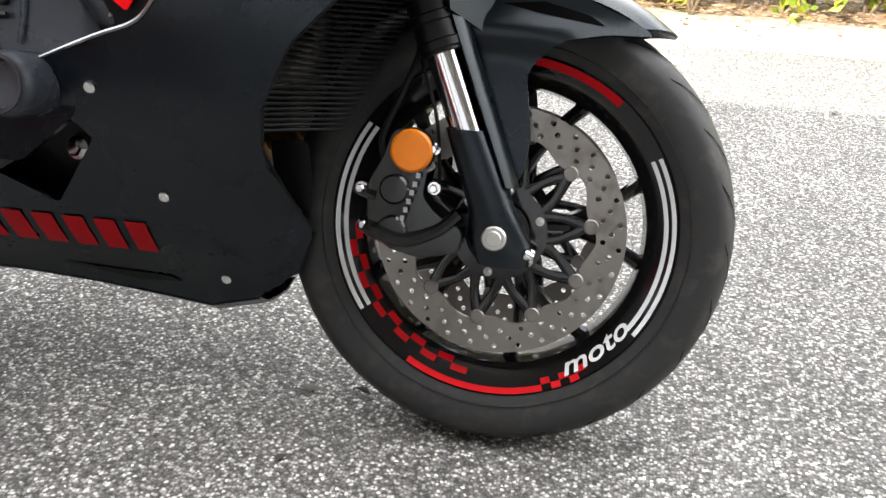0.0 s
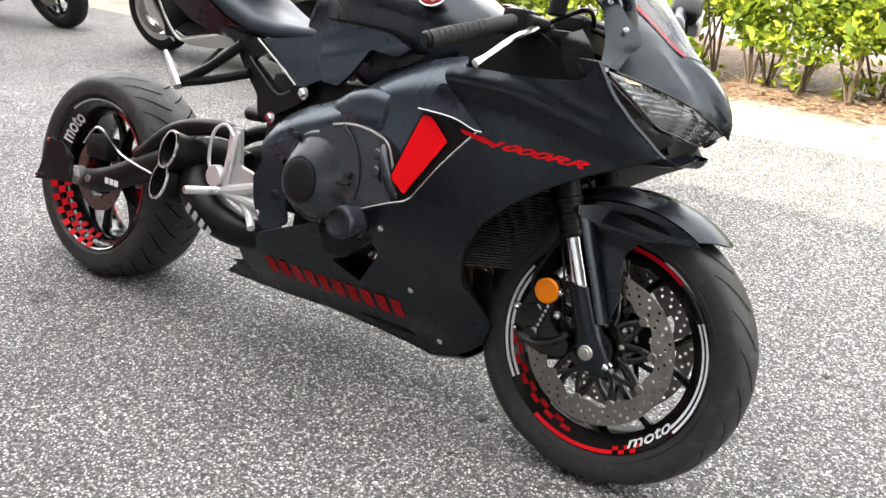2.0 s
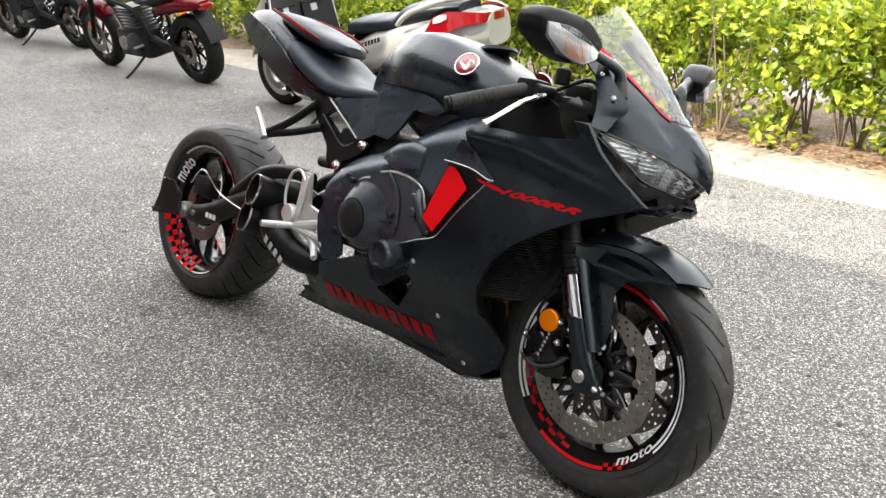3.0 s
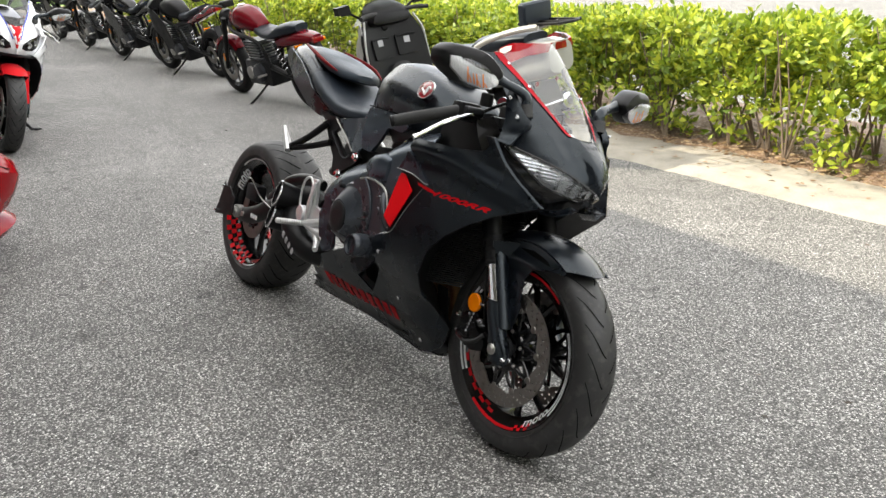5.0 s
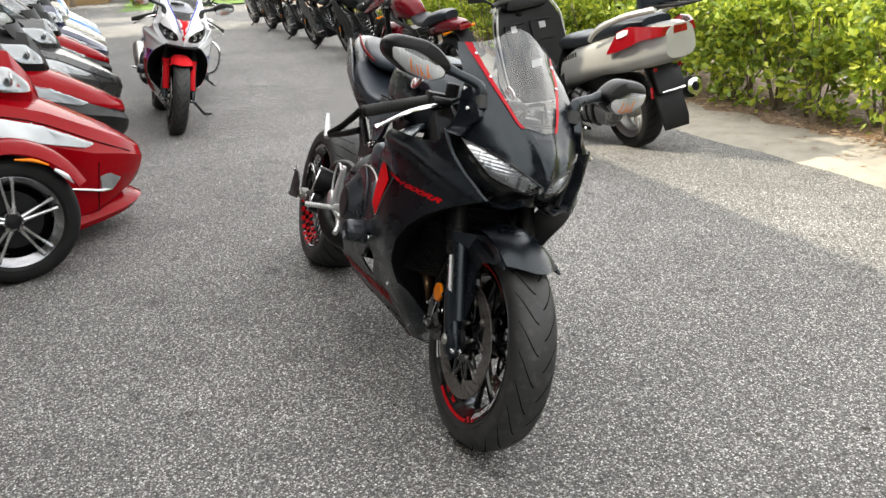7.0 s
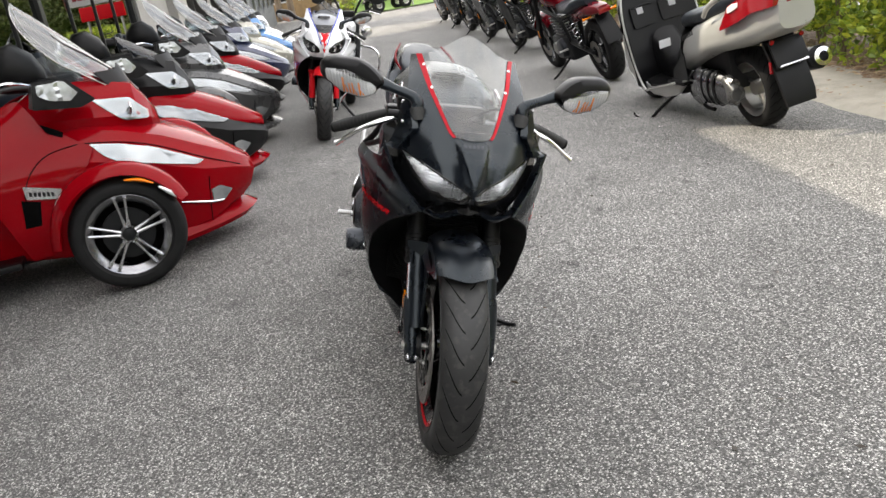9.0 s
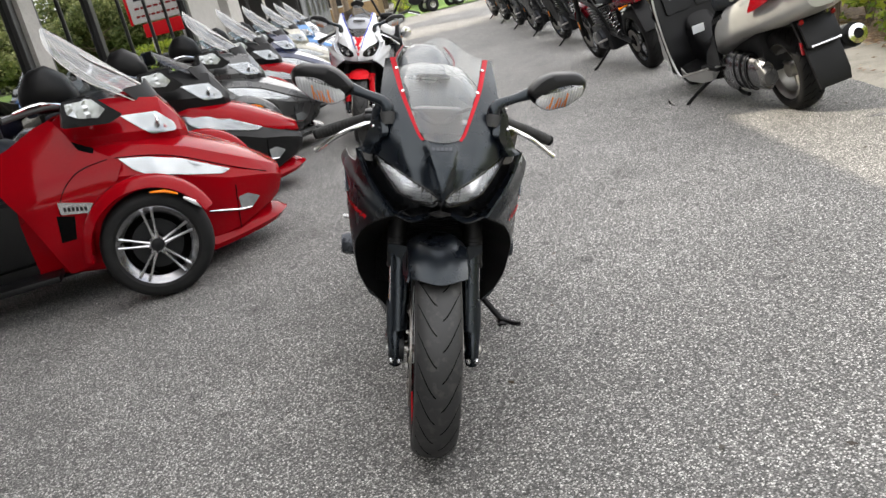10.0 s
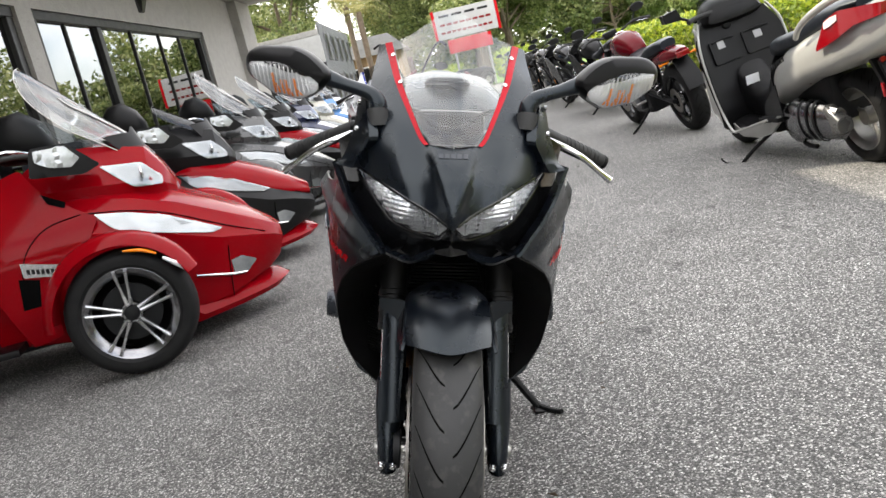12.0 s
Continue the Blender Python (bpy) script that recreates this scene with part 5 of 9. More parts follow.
        frame_o = [(-0.373, 0.829), (-0.449, 0.812), (-0.512, 0.790), (-0.574, 0.754), (-0.636, 0.707), (-0.707, 0.677), (-0.782, 0.650), (-0.838, 0.618), (-0.87, 0.585), (-0.882, 0.51), (-0.870, 0.404), (-0.842, 0.345), (-0.82, 0.347), (-0.756, 0.374), (-0.766, 0.452), (-0.775, 0.532), (-0.727, 0.587), (-0.632, 0.627), (-0.574, 0.612), (-0.522, 0.542), (-0.47, 0.542), (-0.41, 0.69), (-0.345, 0.745)]
        fr = part("frame_side", panel(round_poly(frame_o, 0.02, 5), pl, step=0.02), M["frame_satin"] if custom else M["satin_black"], B, "dark satin frame spar", solid=0.006)
        bm_f = bmesh.new()
        for x, z, r in ((-0.772, 0.588, 0.016), (-0.800, 0.437, 0.013), (-0.615, 0.640, 0.013)):
            cyl((x, s * 0.20, z), (x, s * 0.222, z), r, 18, bm=bm_f, bevel=0.002)
            cyl((x, s * 0.20, z), (x, s * 0.2235, z), r * 0.55, 6, bm=bm_f)
        part("frame_bolt", bm_f, M["dark_metal"], fr)
        duct = loft([[(x, s * (0.196 + h * max(0.0, math.sin(a)) ** 0.7), zc + dz * math.cos(a)) for a in np.linspace(0, math.pi, 13)] for x, zc, dz, h in ((-0.500, 0.676, 0.035, 0.006), (-0.515, 0.674, 0.050, 0.030), (-0.560, 0.672, 0.058, 0.036), (-0.620, 0.664, 0.052, 0.026), (-0.672, 0.655, 0.030, 0.006))], cap=False, closed=False)
        part("air_duct_cover", duct, M["frame_satin"], fr)
        # crankcase cover, clutch cover, generator cover
        def cover_ring(r, y, k):
            return [(-0.735 - 0.017 * k + r * math.cos(t), s * y, 0.475 - 0.013 * k + r * math.sin(t)) for t in np.linspace(0, 2 * math.pi, 36, endpoint=False)]
        cc = loft([cover_ring(r, y, k) for r, y, k in ((0.108, 0.185, 0), (0.104, 0.222, 0), (0.098, 0.228, 0), (0.092, 0.228, 0.1), (0.088, 0.231, 0.2), (0.060, 0.256, 1), (0.054, 0.259, 1), (0.050, 0.258, 1))])
        cv = part("clutch_cover", cc, M["case_alloy"], B, "dark alloy clutch cover")
        cv.matrix_basis = Matrix.Translation((0.026, 0, 0.022)) @ MID
        kb = lathe([(0.049, s * 0.250), (0.049, s * 0.262), (0.046, s * 0.264), (0.030, s * 0.2645)], 36, m=Matrix.Translation((-0.752, 0, 0.462)))
        part("clutch_cap", kb, M["dark_metal"], cv, "flat dark cap")
        rb = bmesh.new()
        for k in (0, 3, 4, 7):
            a = radians(40 * k + 12)
            cyl((-0.735 + 0.107 * math.cos(a), s * 0.215, 0.475 + 0.107 * math.sin(a)), (-0.735 + 0.107 * math.cos(a), s * 0.240, 0.475 + 0.107 * math.sin(a)), 0.008, 12, bm=rb, bevel=0.002)
        for a in (2, -22):
            tube([(-0.735 + 0.080 * math.cos(radians(a)), s * 0.240, 0.475 + 0.062 * math.sin(radians(a))), (-0.735 + 0.112 * math.cos(radians(a)), s * 0.236, 0.475 + 0.112 * math.sin(radians(a)))], 0.004, 8, 2, rb)
        part("cover_bolt", rb, M["dark_metal"], cv)
        # broad cast case cover with its raised rim and bosses
        case = round_poly([(-0.74, 0.585), (-0.66, 0.612), (-0.596, 0.612), (-0.536, 0.594), (-0.508, 0.545), (-0.482, 0.480), (-0.56, 0.44), (-0.66, 0.40), (-0.76, 0.40)], 0.012)
        ccv = part("crankcase_cover", panel(case, lambda x, z, s=s: (x, s * (0.230 + 0.02 * (0.5 - z) - 0.55 * max(0.0, x + 0.548 + 0.35 * (z - 0.55))), z), step=0.014), M["case_alloy"], cv, solid=0.014, smooth=20)
        part("cover_rim", tube([(x, s * (0.232 + 0.02 * (0.5 - z)), z) for x, z in ((-0.70, 0.598), (-0.655, 0.606), (-0.600, 0.605), (-0.542, 0.588), (-0.515, 0.545), (-0.490, 0.485))], 0.0032, 8, 5), M["steel"], cv)
        part("cover_rim", tube([(-0.735 + r * math.cos(radians(a)), s * 0.233, 0.475 + r * math.sin(radians(a))) for r, a in ((0.145, 62), (0.142, 45), (0.138, 28), (0.134, 8), (0.130, -12))], 0.004, 8, 4), M["case_alloy"], cv)
        for x, z in ((-0.558, 0.559), (-0.554, 0.522)):
            part("case_boss", cyl((x, s * 0.220, z), (x, s * 0.239, z), 0.012, 18, bevel=0.003, bm=tube([(x, s * 0.231, z - 0.004), (x + 0.014, s * 0.232, z - 0.018)], 0.004, 8, 2)), M["case_alloy"], cv)
        gc = lathe([(0.038, s * 0.19), (0.038, s * 0.250), (0.036, s * 0.260), (0.034, s * 0.263), (0.033, s * 0.268), (0.028, s * 0.270), (0.025, s * 0.262), (0.012, s * 0.261)], 36, m=Matrix.Translation((-0.548, 0, 0.436)))
        sl_ = part("crash_bobbin", gc, M["case_alloy"], B, "round dark frame slider")
        sl_.matrix_basis = Matrix.Translation((-0.022, s * 0.016, -0.012)) @ MID
        part("slider_ring", lathe([(0.029, s * 0.2685), (0.033, s * 0.2685), (0.033, s * 0.2715), (0.029, s * 0.2715)], 36, closed=True, m=Matrix.Translation((-0.548, 0, 0.436))), M["grey_metal"], sl_)
        brk = panel(round_poly([(-0.70, 0.42), (-0.60, 0.455), (-0.52, 0.47), (-0.50, 0.42), (-0.53, 0.385), (-0.60, 0.33), (-0.66, 0.335)], 0.012), lambda x, z, s=s: (x, s * (0.222 + 0.1 * (z - 0.42)), z), step=0.04)
        part("lower_case_cover", brk, M["matte_black"], B, solid=0.012).matrix_basis = MID
        hz = tube([(-0.522, s * 0.222, 0.600), (-0.508, s * 0.234, 0.572), (-0.484, s * 0.234, 0.530), (-0.466, s * 0.222, 0.500)], [0.010, 0.013, 0.013, 0.012], 12, 4)
        # Flat dark panel standing in for the shaded gap in the frame.
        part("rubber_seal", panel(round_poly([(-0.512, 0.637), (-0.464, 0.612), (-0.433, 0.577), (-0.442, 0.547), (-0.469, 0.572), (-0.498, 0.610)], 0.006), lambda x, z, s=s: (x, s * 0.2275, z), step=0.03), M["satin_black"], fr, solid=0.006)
        part("coolant_hose", hz, M["grey_metal"], B).matrix_basis = MID

    # tank, seat, tail
    tk = [(-0.385, 0.085, 0.80, 0.915), (-0.42, 0.125, 0.79, 0.942), (-0.47, 0.156, 0.785, 0.970), (-0.53, 0.168, 0.78, 0.993), (-0.60, 0.172, 0.775, 1.012), (-0.68, 0.172, 0.775, 1.024), (-0.74, 0.163, 0.775, 1.022), (-0.785, 0.138, 0.775, 1.013), (-0.835, 0.108, 0.775, 0.996), (-0.882, 0.084, 0.78, 0.964), (-0.912, 0.068, 0.79, 0.905)]

    def tank_ring(x, hw, z0, z1):
        half = [(0.86, 0.0), (0.97, 0.28), (1.0, 0.52), (0.93, 0.72), (0.60, 0.95), (0.25, 1.0)]
        full = [(hw * a, z0 + (z1 - z0) * f) for a, f in half] + [(-hw * a, z0 + (z1 - z0) * f) for a, f in reversed(half)]
        return [(x, y, z) for y, z in round_poly(full, 0.014, 3)]
    tank = part("fuel_tank", loft([tank_ring(x, hw, z0, z1) for x, hw, z0, z1 in tk]), paint["tank"], B, "matte black fuel tank", smooth=60)
    part("filler_cap", lathe([(0.052, 0), (0.055, 0.004), (0.050, 0.012), (0.02, 0.014)], 32, "Z", m=Matrix.Translation((-0.53, 0, 0.992)) @ Matrix.Rotation(radians(-8), 4, "Y")), satin, tank)
    for s in both:
        bm_b = lathe([(0.036, 0.0), (0.036, 0.003), (0.032, 0.004)], 36, "Z", m=Matrix.Translation((-0.487, s * 0.1560, 0.940)) @ Matrix.Rotation(radians(-s * 68), 4, "X") @ Matrix.Diagonal((1, 0.82, 1, 1)))
        bd = part("tank_badge", bm_b, M["maroon"] if custom else M["red"], tank, "round red badge with silver ring")
        wb = bmesh.new()
        tube([(-0.509, s * 0.1590, 0.943), (-0.494, s * 0.1605, 0.934), (-0.482, s * 0.1630, 0.927), (-0.477, s * 0.1565, 0.950), (-0.465, s * 0.1575, 0.945)], [0.003, 0.005, 0.006, 0.005, 0.002], 6, 3, wb)
        part("badge_shape", wb, M["white"], bd)
        part("badge_ring", lathe([(0.0355, 0.001), (0.0375, 0.001), (0.0375, 0.005), (0.0355, 0.005)], 36, "Z", closed=True, m=Matrix.Translation((-0.487, s * 0.1560, 0.940)) @ Matrix.Rotation(radians(-s * 68), 4, "X") @ Matrix.Diagonal((1, 0.82, 1, 1))), M["chrome"], bd)
        kp = panel(round_poly([(-0.762, 0.832), (-0.750, 0.854), (-0.642, 0.851), (-0.559, 0.844), (-0.505, 0.817), (-0.540, 0.798), (-0.610, 0.806), (-0.650, 0.752), (-0.684, 0.714), (-0.740, 0.719)], 0.010), lambda x, z, s=s: (x, s * (0.176 + 0.16 * max(0, 0.80 - z) + 0.010 * max(0.0, 1 - abs(z - 0.795 - 0.25 * (x + 0.65)) / 0.05)), z), step=0.014)
        part("knee_cover", kp, M["frame_satin"] if custom else paint["tank"], tank, "satin tank side cover", solid=0.012, smooth=24)
        part("tank_seam", tube([(x, s * 0.1785, z) for x, z in ((-0.750, 0.858), (-0.642, 0.855), (-0.559, 0.848), (-0.505, 0.822))], 0.0022, 6, 4), M["groove"], tank)
        part("tank_pocket", panel(round_poly([(-0.642, 0.812), (-0.590, 0.832), (-0.520, 0.812), (-0.470, 0.812), (-0.515, 0.785), (-0.590, 0.760)], 0.008), lambda x, z, s=s: (x, s * 0.170, z), step=0.03), satin, tank, solid=0.006)
        scv = panel(round_poly([(-0.982, 0.788), (-0.834, 0.692), (-0.803, 0.697), (-0.745, 0.721), (-0.766, 0.836), (-0.800, 0.814), (-0.860, 0.806)], 0.008), lambda x, z, s=s: (x, s * (0.150 + 0.20 * max(0.0, x + 0.86) + 0.12 * max(0, 0.76 - z)), z), step=0.02)
        part("side_cover", scv, M["frame_satin"] if custom else satin, tank, "satin panel under the seat", solid=0.010, smooth=30)
    st = [(-0.812, 0.065, 0.805, 0.832), (-0.870, 0.105, 0.800, 0.836), (-0.960, 0.140, 0.787, 0.838), (-1.040, 0.152, 0.792, 0.850), (-1.120, 0.158, 0.820, 0.882), (-1.190, 0.158, 0.855, 0.918), (-1.250, 0.145, 0.885, 0.942)]
    part("rider_seat", loft([superring(x, hw, z0, z1, 4.2, 40, ytop=hw * 0.90) for x, hw, z0, z1 in st]), M["seat"], B, "black vinyl rider seat", smooth=60)
    tl = [(-1.160, 0.130, 0.800, 0.885), (-1.220, 0.150, 0.815, 0.930), (-1.300, 0.148, 0.840, 0.970), (-1.380, 0.135, 0.865, 1.000), (-1.460, 0.118, 0.895, 1.024), (-1.540, 0.095, 0.930, 1.034), (-1.600, 0.060, 0.965, 1.030)]
    tail = part("tail_cowl", loft([superring(x, hw, z0, z1, 3.0, 32, ytop=hw * 0.74) for x, hw, z0, z1 in tl]), paint["tail"], B, "matte black tail cowl", smooth=60)
    pp = [(-1.105, 0.040, 0.925, 0.950), (-1.140, 0.090, 0.920, 0.964), (-1.220, 0.110, 0.940, 0.988), (-1.300, 0.102, 0.965, 1.010), (-1.390, 0.080, 0.990, 1.028), (-1.450, 0.045, 1.005, 1.034)]
    part("pillion_pad", loft([superring(x, hw, z0, z1, 3.6, 32, ytop=hw * 0.86) for x, hw, z0, z1 in pp]), M["seat"], tail, "black vinyl pillion pad", smooth=60)
    for s in both:
        part("tail_stripe", tube([(-1.150, s * 0.098, 0.950), (-1.230, s * 0.116, 0.978), (-1.320, s * 0.110, 1.004), (-1.440, s * 0.086, 1.030)], [0.003, 0.007, 0.008, 0.005], 6, 4, flat=0.6), paint["tail_stripe"], tail, "dark red tail stripe")
        sub = panel(round_poly([(-1.130, 0.800), (-0.975, 0.786), (-0.832, 0.698), (-0.792, 0.678), (-0.828, 0.650), (-0.900, 0.612), (-0.922, 0.588), (-0.955, 0.612), (-0.968, 0.655), (-1.020, 0.700), (-1.078, 0.765)], 0.010), lambda x, z, s=s: (x, s * (0.146 + 0.10 * max(0, 0.76 - z)), z), holes=[round_poly([(-0.962, 0.764), (-0.842, 0.700), (-0.888, 0.668), (-1.005, 0.738)], 0.008)], step=0.02)
        sb = part("subframe_plate", sub, satin, B, "black open subframe plate", solid=0.014)
        tsd = panel(round_poly([(-0.990, 0.792), (-1.100, 0.812), (-1.180, 0.850), (-1.270, 0.905), (-1.400, 0.962), (-1.560, 1.010), (-1.605, 0.992), (-1.570, 0.950), (-1.400, 0.860), (-1.290, 0.805), (-1.180, 0.780), (-1.050, 0.772)], 0.012), lambda x, z, s=s: (x, s * (0.158 - 0.18 * max(0, -1.20 - x) - 0.32 * max(0.0, 0.88 - z) - 0.04 * max(0.0, x + 1.08)), z), step=0.025)
        part("tail_side", tsd, paint["tail"], tail, "matte black tail side panel", solid=0.006)
        part("plate_edge", tube([(-0.985, s * 0.158, 0.786), (-0.910, s * 0.160, 0.741), (-0.838, s * 0.163, 0.695)], 0.0026, 6, 3), M["steel"], sb)
        part("plate_edge", tube([(-1.010, s * 0.154, 0.740), (-0.950, s * 0.160, 0.700), (-0.890, s * 0.163, 0.664), (-0.850, s * 0.163, 0.680)], 0.0026, 6, 3), M["grey_metal"], sb)
        bl2 = bmesh.new()
        for x, z in ((-0.808, 0.680), (-0.905, 0.606)):
            bolt((x, s * 0.158, z), (0, s, 0), 0.011, 0.016, bl2)
        part("subframe_bolt", bl2, M["chrome"], sb)
        br = tube([(-1.045, s * 0.152, 0.765), (-1.110, s * 0.185, 0.700), (-1.176, s * 0.215, 0.650)], [0.014, 0.012, 0.014], 10, 4)
        tube([(-1.000, s * 0.158, 0.700), (-1.090, s * 0.188, 0.668), (-1.176, s * 0.215, 0.646)], [0.013, 0.011, 0.012], 10, 4, bm=br)
        pg = part("pillion_bracket", br, satin, B, "black pillion peg bracket")
        part("pillion_peg", tube([(-1.178, s * 0.222, 0.634), (-1.210, s * 0.220, 0.670), (-1.256, s * 0.214, 0.714)], [0.014, 0.012, 0.006], 10, 3), M["cast_alloy"], pg, "folded alloy pillion peg")

    # rear wheel, swingarm
    hw_r, rr, Rr = (0.106, 0.232, 0.318) if custom else (0.095, 0.226, 0.310)
    zr = 0.302 if custom else 0.305
    rw = part("rear_wheel", rim_bm(rr, hw_r * 0.9), gloss, B, "gloss black wide cast rear rim")
    rw.location = (base, 0, zr)
    part("hub", lathe([(0.055, -0.09), (0.060, -0.08), (0.04, -0.03), (0.04, 0.03), (0.060, 0.08), (0.055, 0.09)], 32), gloss, rw)
    for k in range(5):
        part("spoke", spokes_bm(1, 20 + 72 * k, 0.04, 0.10, 0.196, 0.03, bmesh.new(), w=0.013), gloss, rw)
    part("tyre", tyre_bm(Rr, rr, hw_r), M["rubber"], rw, "extra wide black rear tyre" if custom else "black rear tyre")
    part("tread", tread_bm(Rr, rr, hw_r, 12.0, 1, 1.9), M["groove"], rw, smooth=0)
    if custom:
        w, r = bmesh.new(), bmesh.new()
        for s in both:
            hy = hw_r * 0.9
            wheel_band(rr - 0.008, rr - 0.002, 60, 128, s * (hy - 0.001), s * (hy + 0.004), w)
            wheel_band(rr - 0.008, rr - 0.002, 240, 300, s * (hy - 0.001), s * (hy + 0.004), w)
            for k in range(13):
                a = 196 + k * 6.0
                for q in range(3):
                    if (k + q) % 2 == 0:
                        wheel_band(rr - 0.048 + 0.014 * q, rr - 0.034 + 0.014 * q, a, a + 6.0, s * (hy * 0.66 + 0.015 * q), s * (hy * 0.66 + 0.015 * (q + 1)), r)
            wheel_band(rr - 0.021, rr - 0.010, -20, 70, s * (hy - 0.006), s * (hy - 0.001), r)
            tm = text_mesh("moto", 0.054, 0.25, 0.0, 0.0012)
            for v in tm.verts:
                a = radians(143 + s * v.co.x / (rr - 0.034) * 57.3)
                rad = rr - 0.034 + v.co.y * 0.8
                v.co = (rad * math.cos(a), s * (hy * 0.86 + (rad - rr + 0.034) * 0.9 + 0.004), rad * math.sin(a))
            part("rim_lettering", tm, M["white"], rw, "white lettering moto", smooth=0)
        part("rim_stripe", w, M["white"], rw, "white rim tape", smooth=0)
        part("rim_tape", r, M["red"], rw, "red chequered rim tape", smooth=0)
    rdsc = part("brake_disc", disc_bm(0.110, 0.070, 0.005, 2, 26), M["disc_steel"], rw, "rear brake disc", smooth=30)
    rdsc.location = (0, -0.085, 0)
    sp = lathe([(0.03, 0.072), (0.095, 0.074), (0.100, 0.078), (0.095, 0.082), (0.03, 0.084)], 44)
    part("rear_sprocket", sp, M["red"] if custom else M["steel"], rw)
    for s in both:
        ys = s * (0.140 if custom else 0.125)
        arm = tube([(-0.99, s * 0.14, 0.46), (-1.12, ys, 0.475), (-1.34, ys, 0.40), (base + 0.10, ys, zr + 0.005), (base - 0.07, ys, zr - 0.012)], [0.045, 0.042, 0.040, 0.036, 0.024], 14, 6, flat=0.55)
        tube([(-1.02, s * 0.14, 0.54), (-1.14, ys * 0.95, 0.540), (-1.28, ys, 0.505), (-1.42, ys, 0.408)], [0.02, 0.022, 0.024, 0.02], 12, 5, bm=arm, flat=0.7)
        sw = part("swingarm", arm, M["satin_black"] if custom else M["grey_metal"], B, "satin black stretched swingarm" if custom else "dark swingarm")
        nt = cyl((base, ys, zr), (base, ys + s * 0.040, zr), 0.020, 6, bevel=0.002)
        cyl((base, ys, zr), (base, ys + s * 0.030, zr), 0.027, 24, bm=nt, bevel=0.002)
        cyl((base + 0.055, ys, zr), (base + 0.055, ys + s * 0.026, zr), 0.010, 12, bm=nt)
        part("axle_nut", nt, M["steel"], sw)
        if custom and s < 0:
            pb = bmesh.new()
            for k in range(3):
                box(base + 0.14 + k * 0.022, base + 0.157 + k * 0.022, ys - 0.0235, ys - 0.0225, zr + 0.005, zr + 0.022, bm=pb)
            part("arm_mark", pb, M["white"], sw, smooth=0)
            part("brake_line", tube([(base + 0.02, ys - 0.02, zr + 0.10), (base + 0.10, ys - 0.03, zr + 0.16), (base + 0.20, ys - 0.02, zr + 0.10), (base + 0.34, ys - 0.02, zr + 0.075)], 0.0035, 6), M["chrome"], sw, "braided steel brake line")
            cp = box(base - 0.02, base + 0.085, ys + 0.012, ys + 0.060, zr + 0.055, zr + 0.125, 0.012)
            part("rear_caliper", cp, M["dark_metal"], sw)
            plate = panel(round_poly([(base - 0.115, zr + 0.106), (base - 0.095, zr + 0.088), (base - 0.05, zr + 0.092), (base + 0.02, zr + 0.055), (base + 0.015, zr - 0.02), (base - 0.055, zr - 0.030), (base - 0.182, zr - 0.050), (base - 0.150, zr + 0.010), (base - 0.128, zr + 0.060)], 0.006), lambda x, z, ys=ys: (x, ys - 0.050 - 0.04 * (x - base), z), step=0.03)
            part("plate_bracket", plate, satin, sw, "black side-mounted plate bracket", solid=0.004)
            rbolts = bmesh.new()
            for x, z in ((base - 0.105, zr + 0.086), (base - 0.155, zr - 0.032)):
                cyl((x, ys - 0.056, z), (x, ys - 0.038, z), 0.005, 10, bm=rbolts)
            part("bracket_bolt", rbolts, M["chrome"], sw)

    # exhaust
    s = -1
    ey = s * 0.205
    ex = tube([(-0.80, s * 0.08, 0.30), (-0.90, s * 0.140, 0.298), (-1.0, s * 0.185, 0.304), (-1.10, s * 0.192, 0.335), (-1.175, s * 0.175, 0.385), (-1.19, s * 0.14, 0.41)], [0.030, 0.034, 0.044, 0.051, 0.052, 0.05], 20, 6)
    exh = part("exhaust", ex, M["satin_black"], B, "black exhaust with two side-facing mouths")
    exh.matrix_basis = MID
    for cx, cz in ((-1.222, 0.462), (-1.246, 0.376)):
        d = Vector((-0.28, -0.93, 0.22)).normalized()
        p = Vector((cx, -0.240, cz))
        mt = Matrix.Translation(p) @ d.to_track_quat("Z", "Y").to_matrix().to_4x4()
        tp = part("exhaust_tip", lathe([(0.044, -0.13), (0.0485, -0.03), (0.0495, 0.0), (0.0465, 0.0), (0.044, -0.05), (0.030, -0.07), (0.004, -0.072)], 32, "Z", m=mt), M["satin_black"], exh)
        part("tip_ring", lathe([(0.0455, -0.002), (0.0515, -0.002), (0.0515, 0.003), (0.0455, 0.003)], 36, "Z", closed=True, m=mt), M["chrome"], tp, "bright ring round the pipe mouth")
    if custom:
        wb = bmesh.new()
        for k in range(4):
            x, z = -1.112 + 0.027 * k, 0.336 - 0.014 * k
            q = box(-0.0095, 0.0095, -0.0008, 0.0008, -0.010, 0.010)
            q.transform(Matrix.Translation((x, -0.244 + 0.001 * k, z - 0.004)) @ Matrix.Rotation(radians(29), 4, "Y") @ Matrix.Rotation(radians(-6), 4, "Z"))
            merge(wb, q)
        part("maker_mark", wb, M["grey_vinyl"], exh, "row of plain white blocks", smooth=0)

    # rider foot controls
    for s in both:
        y = s * 0.205
        pk = tube([(-0.885, y * 0.95, 0.435), (-0.98, y, 0.405), (-1.03, y, 0.395)], [0.014, 0.016, 0.014], 10, 3)
        tube([(-0.875, y * 0.95, 0.375), (-0.96, y, 0.385), (-1.03, y, 0.395)], [0.013, 0.014, 0.014], 10, 3, bm=pk)
